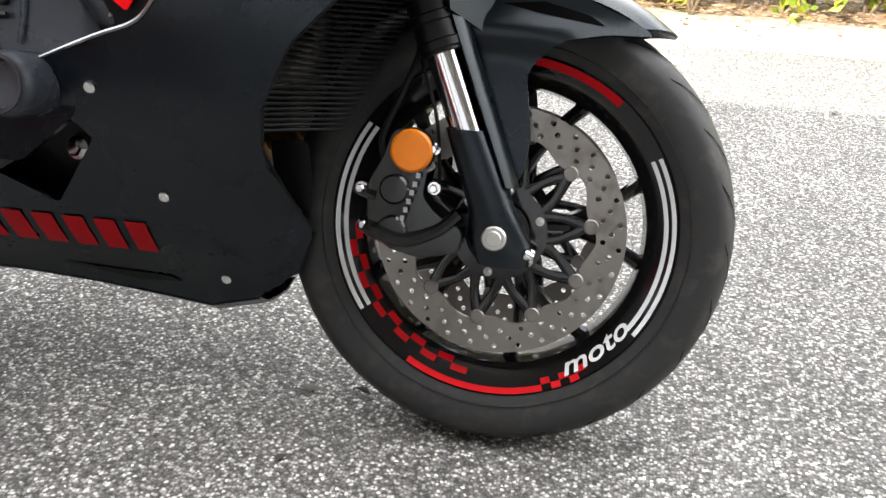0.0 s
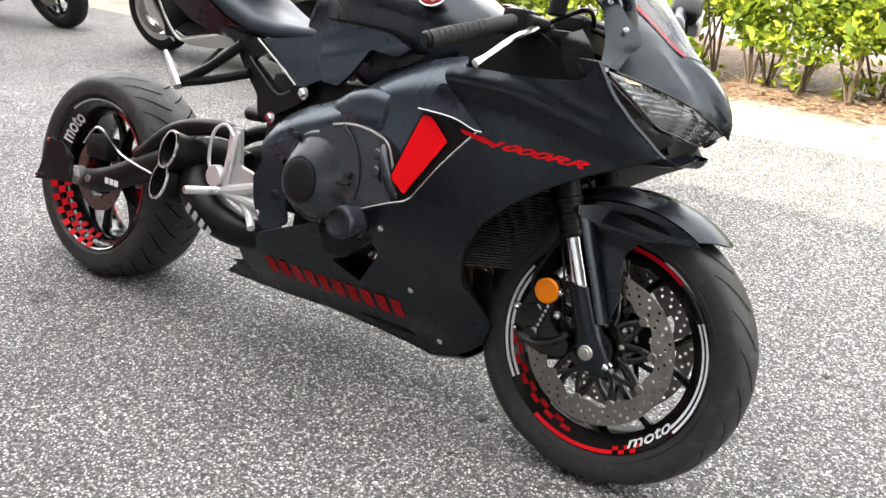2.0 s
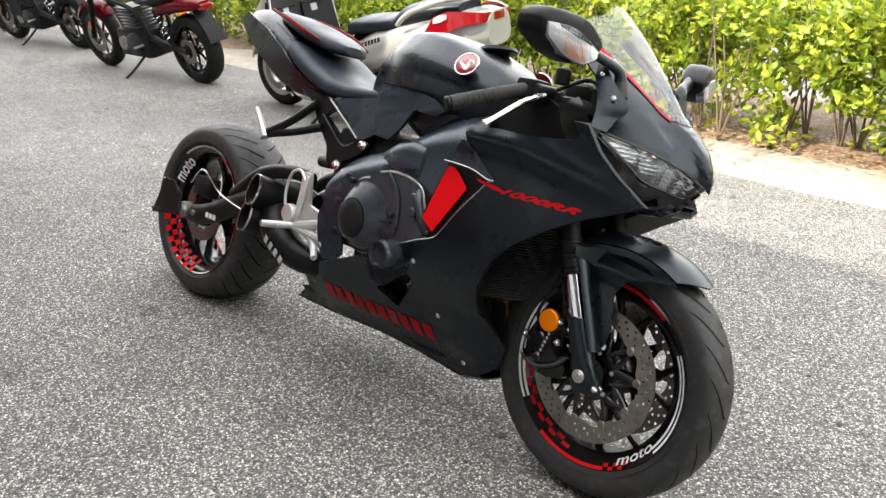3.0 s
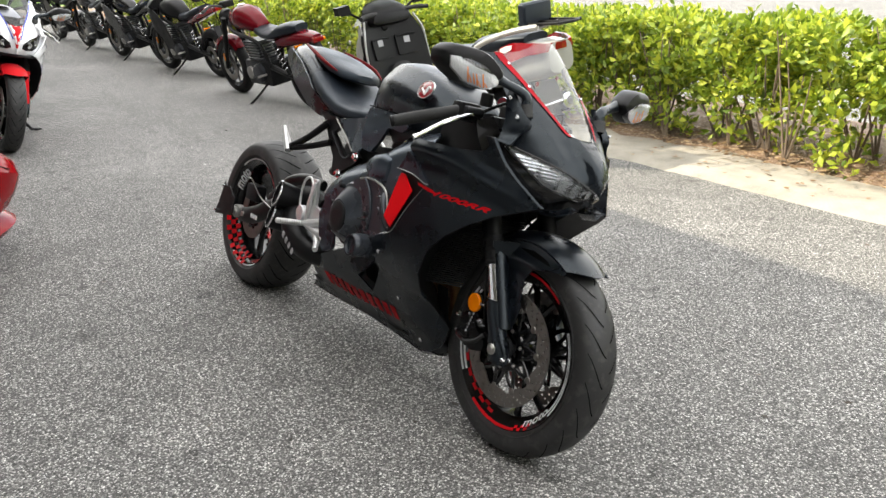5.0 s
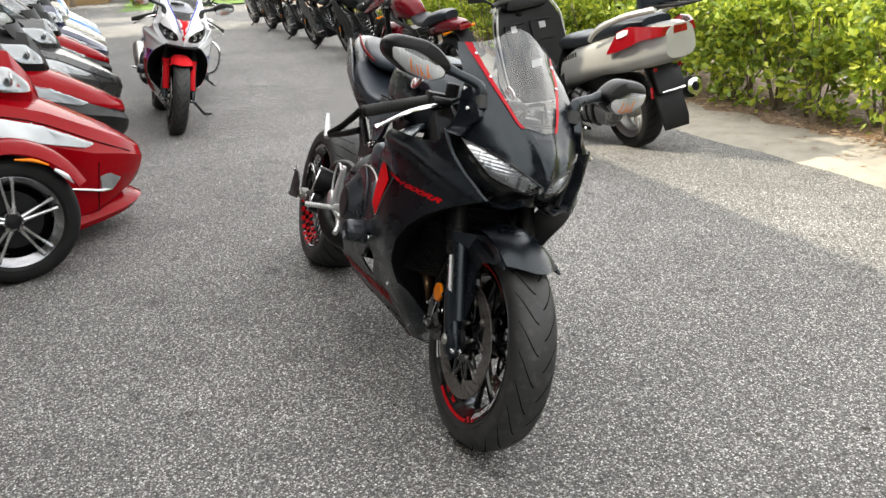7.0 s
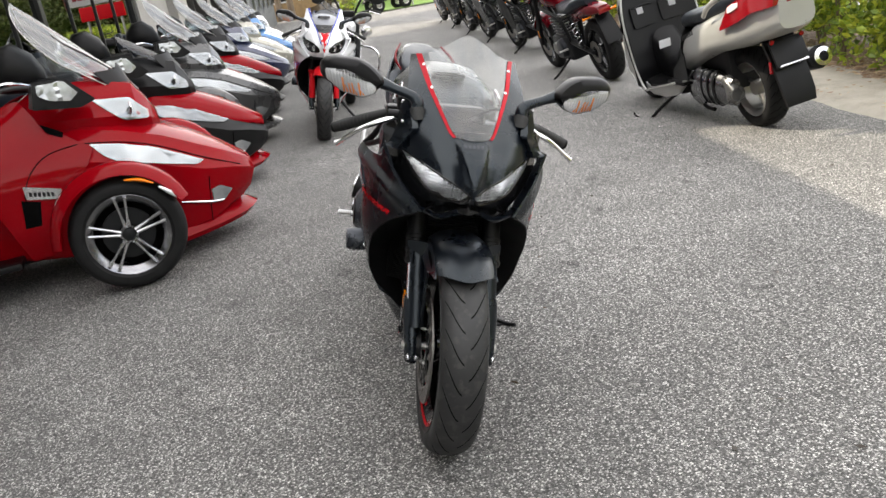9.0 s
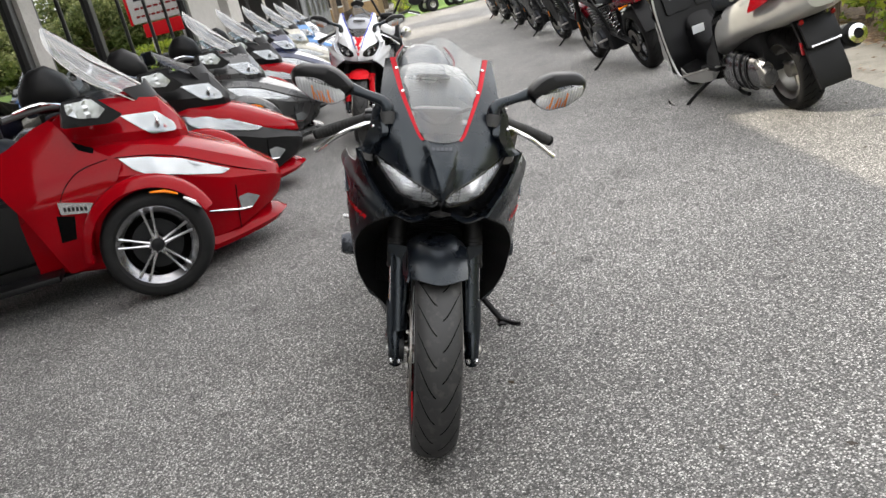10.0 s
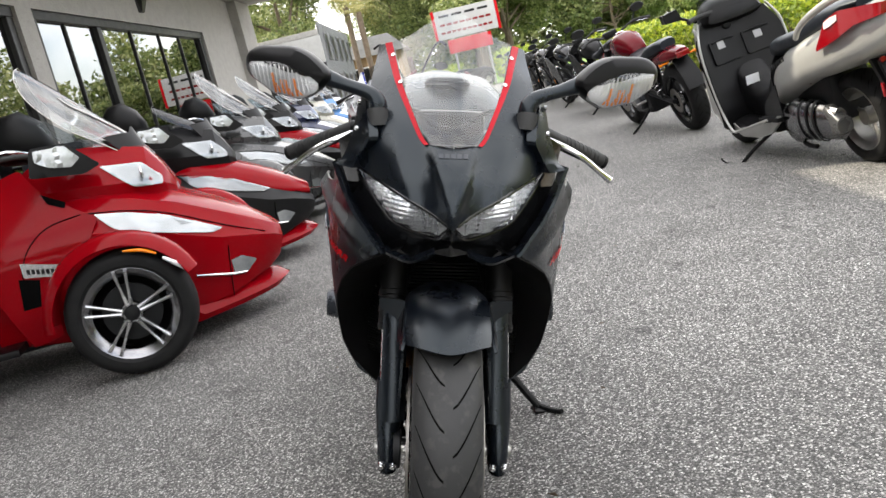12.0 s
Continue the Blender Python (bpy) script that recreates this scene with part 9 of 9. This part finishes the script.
    part("exhaust", ex, drk if style != "cruiser" else M["satin_black"], K, "dark exhaust")
    hl = lathe([(0.03, -0.10), (0.085, -0.06), (0.095, 0.0), (0.088, 0.012)], 28, "X", m=Matrix.Translation((Wb - 0.10, 0, 0.84)))
    part("headlamp", hl, blk, K, "round black headlamp shell")
    part("headlamp_lens", lathe([(0.088, 0.012), (0.07, 0.024), (0.02, 0.028)], 28, "X", m=Matrix.Translation((Wb - 0.10, 0, 0.84))), M["reflector"], K)
    if style == "chopper":
        for s in (-1, 1):
            part("high_bar", tube([(Wb - 0.24, s * 0.04, 0.92), (Wb - 0.26, s * 0.16, 1.16), (Wb - 0.30, s * 0.30, 1.38), (Wb - 0.46, s * 0.40, 1.36)], 0.013, 10, 5), M["satin_black"], K, "high black handlebar")
            part("aux_lamp", lathe([(0.02, -0.07), (0.055, -0.04), (0.062, 0.0), (0.058, 0.010), (0.02, 0.016)], 24, "X", m=Matrix.Translation((Wb - 0.08, s * 0.20, 0.80))), M["chrome"], K, "round chrome auxiliary lamp")
            part("engine_guard", tube([(Wb - 0.50, s * 0.08, 0.62), (Wb - 0.40, s * 0.30, 0.58), (Wb - 0.38, s * 0.36, 0.44), (Wb - 0.42, s * 0.30, 0.26), (Wb - 0.55, s * 0.06, 0.22)], 0.014, 10, 5), M["chrome"], K, "chrome engine guard")
    part("instrument", box(Wb - 0.22, Wb - 0.14, -0.07, 0.07, 0.95, 1.02, 0.015), blk, K)
    if style.startswith("sport"):
        for s in (-1, 1):
            sp = panel(round_poly([(Wb - 0.02, 0.80), (Wb - 0.10, 0.92), (Wb - 0.36, 0.86), (Wb - 0.55, 0.72), (Wb - 0.66, 0.48), (Wb - 0.72, 0.26), (Wb - 0.46, 0.26), (Wb - 0.40, 0.50), (Wb - 0.16, 0.66)], 0.03), lambda x, z, s=s: (x, s * (0.20 * min(1, max(0.35, (Wb + 0.06 - x) / 0.26)) - 0.25 * max(0, 0.42 - z)), z), step=0.06)
            part("side_fairing", sp, tank_paint, K, "painted side fairing", solid=0.008, smooth=60)
        ns = [(Wb + 0.10, 0.03, 0.78, 0.83), (Wb + 0.04, 0.11, 0.76, 0.90), (Wb - 0.08, 0.17, 0.78, 0.98), (Wb - 0.2, 0.17, 0.84, 0.98)]
        part("nose_cowl", loft([superring(x, hw, z0, z1, 2.4, 24, ytop=hw * 0.7) for x, hw, z0, z1 in ns]), tank_paint, K, "painted nose cowl", smooth=50)
    sd = tube([(0.62, 0.14, 0.24), (0.66, 0.28, 0.13), (0.70, 0.36, 0.072)], 0.012, 8, 3)
    box(0.66, 0.74, 0.345, 0.390, 0.066, 0.074, 0.002, bm=sd)
    part("side_stand", sd, blk, K, "black side stand, folded out")
    part("hose_loop", tube([(Wb - 0.22, 0.05, 0.95), (Wb - 0.08, 0.10, 1.0), (Wb - 0.06, 0.08, 0.70), (Wb - 0.02, 0.10, 0.45)], 0.006, 6), blk, K)
    return K


for (x, y, turn), label, tp, lp, st, wbase in (
        ((-5.9, 2.17, 187), "black cruiser with a red tank and red front fender", "cruiser_red", "cruiser_red", "cruiser", 1.55),
        ((-8.95, 2.30, 190), "black and dark red sports motorcycle parked in the row", "satin_black", "maroon", "sport_red", 1.42),
        ((-11.3, 2.25, 192), "black sports motorcycle with red wheels parked in the row", "gloss_black", "gloss_black", "sport", 1.42),
        ((-13.6, 2.15, 190), "black naked motorcycle parked in the row", "gloss_black", "satin_black", "naked", 1.42),
        ((-16.0, 2.10, 190), "black sports motorcycle at the row's far end", "satin_black", "satin_black", "sport", 1.42),
        ((-18.6, 2.05, 190), "dark touring motorcycle at the row's far end", "navy_body", "satin_black", "sport", 1.45)):
    road_bike(pose(x, y, 0, -12, 0, turn), label, M[tp], M[lp], st, wbase)
road_bike(pose(-9.15, -0.52, 0, -10, 0, 2), "black chopper with high bars and chrome lamps behind the white motorcycle", M["gloss_black"], M["gloss_black"], "chopper", 1.62)

# white, red and blue sports motorcycle facing the camera's end of the lot
white_paint_set = {"fairing": M["white_paint"], "fairing_label": "white side fairing with red and blue panels", "fender": M["red"], "tank": M["white_paint"], "tail": M["white_paint"], "nose": M["white_paint"], "nose_label": "white nose cowl", "accent": M["red"], "accent2": M["blue_paint"], "tail_stripe": M["blue_paint"], "screen_stripe": M["blue_paint"]}
sportbike(pose(-5.42, -0.665, 0, -12, 0, 3) @ Matrix.Scale(1.06, 4), "white sports motorcycle with red and blue stripes on its side stand", white_paint_set, None, M["smoke"], custom=False, base=-1.41)


# ---- far end of the lot ----
def tree(m, h, crown, n, label, seed, leaf="tree_leaf", size=0.30):
    T = thing("tree", m, label, "tree", "trees beyond the lot")
    rng = np.random.default_rng(seed)
    tr = tube([(0, 0, -0.1), (0.1, 0.05, h * 0.25), (-0.05, 0.1, h * 0.5), (0.05, 0, h * 0.8)], [0.035 * h, 0.028 * h, 0.018 * h, 0.006 * h], 10, 4)
    tips = []
    for k in range(11):
        a = rng.uniform(0, 2 * math.pi)
        z0 = h * rng.uniform(0.25, 0.6)
        q = Vector((crown * rng.uniform(0.4, 0.85) * math.cos(a), crown * rng.uniform(0.4, 0.85) * math.sin(a), h * rng.uniform(0.36, 0.95)))
        tube([(0, 0, z0), q * 0.5 + Vector((0, 0, z0 * 0.5)), q], [0.012 * h, 0.008 * h, 0.003 * h], 6, 3, tr)
        tips.append(q)
    part("trunk", tr, M["bark"], T)
    c = []
    for q in tips + [Vector((0, 0, h * 0.9))]:
        for _ in range(n // 12):
            d = rng.normal(size=3)
            d /= np.linalg.norm(d)
            r = crown * 0.42 * rng.uniform(0.3, 1.0) ** 0.5
            c.append(np.array(q) + d * r * np.array([1, 1, 0.7]))
    v, f = leaf_cloud(np.array(c), size, seed, 0.8, 0.3)
    lv = mesh_from("crown", v, f, M[leaf])
    lv.parent = T
    return T


def palm(m, h, seed):
    P = thing("palm_tree", m, "tall palm with drooping green and tan fronds", "tree", "trees beyond the lot")
    rng = np.random.default_rng(seed)
    part("trunk", tube([(0, 0, -0.1), (0.1, 0, h * 0.5), (0, 0, h)], [0.18, 0.15, 0.16], 12, 4), M["bark"], P)
    for k in range(26):
        a, e = rng.uniform(0, 2 * math.pi), rng.uniform(-0.9, 1.2)
        L = rng.uniform(1.3, 1.9)
        line = smooth_line([(0, 0, h), (L * 0.5 * math.cos(a), L * 0.5 * math.sin(a), h + 0.45 * e + 0.2), (L * math.cos(a), L * math.sin(a), h + 0.5 * e - 0.55)], 7)
        fb = bmesh.new()
        side = Vector((-math.sin(a), math.cos(a), 0))
        for i, p in enumerate(line[1:]):
            w = 0.42 * math.sin(math.pi * min(1, (i + 1) / len(line) + 0.12))
            for s in (-1, 1):
                d = (line[i + 1] - line[i]).normalized()
                q = p + side * s * w + d * 0.22 + Vector((0, 0, -0.12))
                vs = [fb.verts.new(x) for x in (p - d * 0.03, p + d * 0.03, q)]
                fb.faces.new(vs)
        part("frond", fb, M["palm_leaf"], P, smooth=0)
    return P


# Trees at x over 17 and at -27.5 are unseen, added to block light.
for k, (x, y, h, c) in enumerate(((-46, -16, 9, 4.2), (-52, -10, 10, 5), (-58, -3, 9, 4.6), (-56, 4, 8.5, 4.4), (-50, 10, 4.2, 3.4), (-44, 15, 3.6, 3.0), (-74, 50, 4.6, 3.6), (-58, 62, 4.8, 3.6), (-34, 66, 4.4, 3.8), (-11, 64, 4.8, 3.8), (8, 24, 8.5, 4.6), (-62, -22, 10, 5), (18, 20, 9, 5), (24, 12, 9.5, 5), (26, 3, 9, 5), (26, -7, 9.5, 5), (24, -17, 9, 5), (-49, 2, 8, 4), (-60, 2, 11, 5), (-27.5, -7.6, 14, 4.6))):
    tree(pose(x, y, 0, 0, 0, k * 40), h, c, 24000 if x < -34 else 9000, "broad green oak beyond the lot, some unseen and added to block light", 40 + k, "tree_leaf", 0.26 if x < -34 else 0.36)
woods = thing("far_woods", pose(-78, -6, 0), "dense green woods behind the far end of the lot", "trees", "", "stuff")
rng_w = np.random.default_rng(77)
cw = np.stack([rng_w.normal(0, 2.2, 70000), rng_w.uniform(-42, 40, 70000), rng_w.uniform(0, 1, 70000)], 1)
cw[:, 2] *= 8.0 + 3.0 * np.sin(cw[:, 1] * 0.55) + 1.5 * np.sin(cw[:, 1] * 1.7 + 1.0)
vw, fw_ = leaf_cloud(cw, 0.6, 78, 0.8, 0.3)
mesh_from("leaves", vw, fw_, M["tree_leaf"]).parent = woods
palm(pose(-42.6, -4.1, 0), 4.9, 5)
palm(pose(-44.5, -4.9, 0), 5.7, 6)
strip("lawn", -70, -33, -2.6, 30, 0.05, M["grass"], "sunlit lawn strip at the lot's end", "lawn", 0.2, 80, 9)
hedge(-44.0, -36.0, 2.2, 3.6, 1.3, 5200, 0.14, 21, "clipped green hedge at the far end of the lot")
hedge(-41.0, -36.5, -1.4, 0.4, 1.15, 3200, 0.14, 22, "clipped green hedge at the far end of the lot")


def sign_board(m):
    G = thing("sign_board", m, "large white roadside sign board with red panel on posts", "sign")
    part("board", box(-0.06, 0.06, -1.27, 1.27, 2.22, 3.38, 0.02), M["sign_white"], G, "white board")
    part("red_panel", box(-0.07, 0.07, -0.92, 0.90, 1.60, 2.16, 0.02), M["red"], G, "red panel")
    for y in (-1.33, 1.33):
        part("trim", box(-0.065, 0.065, y - 0.055, y + 0.055, 2.18, 3.42, 0.01), M["red"], G)
    for y in (-0.7, 0.7):
        part("post", cyl((-0.08, y, 0), (-0.08, y, 3.3), 0.05, 10), M["steel"], G)
    for r, (z, n) in enumerate(((3.15, 4), (2.80, 8), (2.48, 10))):
        bb = bmesh.new()
        for k in range(n):
            y0 = -1.1 + 2.2 * k / n
            box(0.062, 0.066, y0, y0 + 1.7 / n, z - 0.045, z + 0.045, bm=bb)
        part("writing", bb, M["dark_metal"] if r == 0 else M["maroon"], G, "row of unreadable dark bars", smooth=0)
    return G


sign_board(pose(-34.0, 1.0, 0, 0, 0, 4))


def house(m, w, d, h, wall, label, windows=4):
    H = thing("house", m, label, "house", "buildings beyond the lot")
    part("wall", box(0, d, -w / 2, w / 2, 0, h, 0.02), M[wall], H)
    part("roof", loft([[(-0.4, -w / 2 - 0.4, h), (d + 0.4, -w / 2 - 0.4, h), (d + 0.4, w / 2 + 0.4, h), (-0.4, w / 2 + 0.4, h)], [(d * 0.3, -w / 2 + 0.6, h + 1.1), (d * 0.7, -w / 2 + 0.6, h + 1.1), (d * 0.7, w / 2 - 0.6, h + 1.1), (d * 0.3, w / 2 - 0.6, h + 1.1)]]), M["roof_grey"], H)
    for k in range(windows):
        y = -w / 2 + w * (k + 0.5) / windows
        wn2 = part("window", box(d - 0.02, d + 0.03, y - 0.5, y + 0.5, 0.9, 2.2, 0.01), M["white"], H)
        part("pane", box(d + 0.02, d + 0.045, y - 0.42, y + 0.42, 0.98, 2.12), M["frame_dark"], wn2)
    return H


house(pose(-50.0, -4.1, 0), 3.0, 5, 2.7, "brown", "small tan house with a pitched roof", 2)


def porch_building(m):
    """Flat-roofed building: pale fascia over a dark porch in front, slatted grey side wall with two rows of windows."""
    H = thing("building", m, "pale low building with a dark porch and slatted grey side", "building", "buildings beyond the lot")
    part("wall", box(-11.0, -2.2, -5.0, -0.06, 0, 3.75), M["stucco"], H, "grey wall")
    part("roof", box(-11.1, 0.0, -5.1, -0.05, 3.37, 3.55, 0.01), M["concrete"], H)
    part("fascia", box(-0.12, 0.0, -5.1, 0.0, 2.35, 3.36, 0.01), M["sign_white"], H, "long white fascia board")
    for k in range(9):
        part("post", box(-0.14, -0.02, -5.0 + 0.6 * k, -4.92 + 0.6 * k, 0, 2.35, 0.01), M["frame_dark"] if k % 3 else M["stucco"], H)
    # Near-black colour stands in for the shade inside the open porch.
    part("porch_wall", box(-2.2, -2.1, -5.0, -0.06, 0, 2.9), M["frame_dark"], H, "porch back wall coloured near-black for the porch's shade")
    for k in range(36):
        x0 = -10.9 + 0.30 * k
        part("slat", box(x0, x0 + 0.20, -0.055, 0.0, 0, 3.85, 0.008, 1), M["grey_siding"], H)
    for k in range(5):
        for z0 in (0.9, 2.45):
            x0 = -10.2 + 2.05 * k
            wn3 = part("window", box(x0, x0 + 0.85, 0.003, 0.05, z0, z0 + 1.05, 0.01), M["grey_siding"], H)
            part("pane", box(x0 + 0.07, x0 + 0.78, 0.04, 0.06, z0 + 0.07, z0 + 0.98), M["frame_dark"], wn3)
    return H


porch_building(pose(-30.2, -4.5, 0, 0, 0, 1.5))


def shop_sign(m):
    G = thing("banner", m, "small white and red banner with unreadable writing", "sign")
    part("board", box(0.0, 0.02, -0.42, 0.42, 0, 0.86, 0.005), M["white"], G)
    part("red_panel", box(0.022, 0.027, -0.36, 0.40, 0.03, 0.50, 0.005), M["red"], G)
    for z in (0.58, 0.68, 0.78):
        part("writing", box(0.022, 0.026, -0.36, 0.18 + (z - 0.58), z - 0.025, z + 0.025), M["red"], G, smooth=0)
    return G


shop_sign(pose(-30.18, -6.75, 2.38))


def quad(m):
    Q = thing("quad_bike", m, "dark quad bike parked at the far end of the lot", "quad bike")
    for x in (0, 1.2):
        for s in (-1, 1):
            road_wheel(Q, "wheel", (x, s * 0.42, 0.28), 0.28, 0.13, 0.11, 5, M["steel"], "knobbly wheel")
    part("body", loft([superring(x, hw, z0, z1, 3, 20) for x, hw, z0, z1 in ((-0.3, 0.3, 0.5, 0.7), (0.2, 0.35, 0.45, 0.78), (0.7, 0.3, 0.4, 0.8), (1.3, 0.35, 0.5, 0.85), (1.6, 0.2, 0.5, 0.7))]), M["satin_black"], Q)
    part("seat", loft([superring(x, 0.15, 0.7, z1, 3, 18) for x, z1 in ((0.0, 0.85), (0.3, 0.9), (0.7, 0.86))]), M["seat"], Q)
    part("handlebar", tube([(0.95, -0.4, 1.05), (1.0, 0, 1.0), (0.95, 0.4, 1.05)], 0.02, 8), M["satin_black"], Q)
    for s in (-1, 1):
        part("fender", arch(0.36, s * 0.28, s * 0.56, 20, 160, 1.2, 0.28), M["satin_black"], Q, solid=0.01)
        part("rear_fender", arch(0.36, s * 0.28, s * 0.56, 20, 160, 0.0, 0.28), M["satin_black"], Q, solid=0.01)
    return Q


quad(pose(-33.4, 0.1, 0, 0, 0, 112))
def litter(name, label, n, x0, x1, y0, y1, z, size, mat, seed, clump=0.0):
    """Small dry leaves lying flat."""
    rng = np.random.default_rng(seed)
    c = np.stack([rng.uniform(x0, x1, n), rng.uniform(y0, y1, n), np.full(n, z) + rng.uniform(0, size * 0.25, n)], 1)
    e = thing(name, pose(0, 0, 0), label, "leaves", "", "stuff")
    v, f = leaf_cloud(c, size, seed, 0.12, 0.0)
    v[:, 2] = z + 0.001 + (v[:, 2] - z) * 0.35 + 0.004
    mesh_from("leaves", v, f, mat).parent = e


M["dark_leaf"] = leaf_material("dark_leaf_bits", (0.02, 0.016, 0.012), (0.04, 0.03, 0.02), (0.08, 0.055, 0.03))
litter("leaf_bits", "small dark dry leaf bits on the asphalt", 150, -7.0, 2.6, -1.2, 2.8, 0.0, 0.030, M["dark_leaf"], 61)
litter("leaf_litter", "dry brown leaves lying on the mulch", 2600, -6.5, 2.5, 3.30, 4.0, 0.075, 0.055, M["dry_leaf"], 62)
litter("verge_litter", "a few dry leaves on the sandy verge", 160, -6.0, 2.5, 2.95, 3.4, 0.035, 0.045, M["dry_leaf"], 63)
tw = thing("twig", pose(0.55, -0.80, 0.006, 0, 0, 12), "thin dry twig lying on the asphalt", "twig")
part("stick", tube([(-0.10, 0, 0), (0.0, 0.006, 0.002), (0.11, -0.004, 0)], [0.002, 0.003, 0.0015], 6, 3), M["bark"], tw)
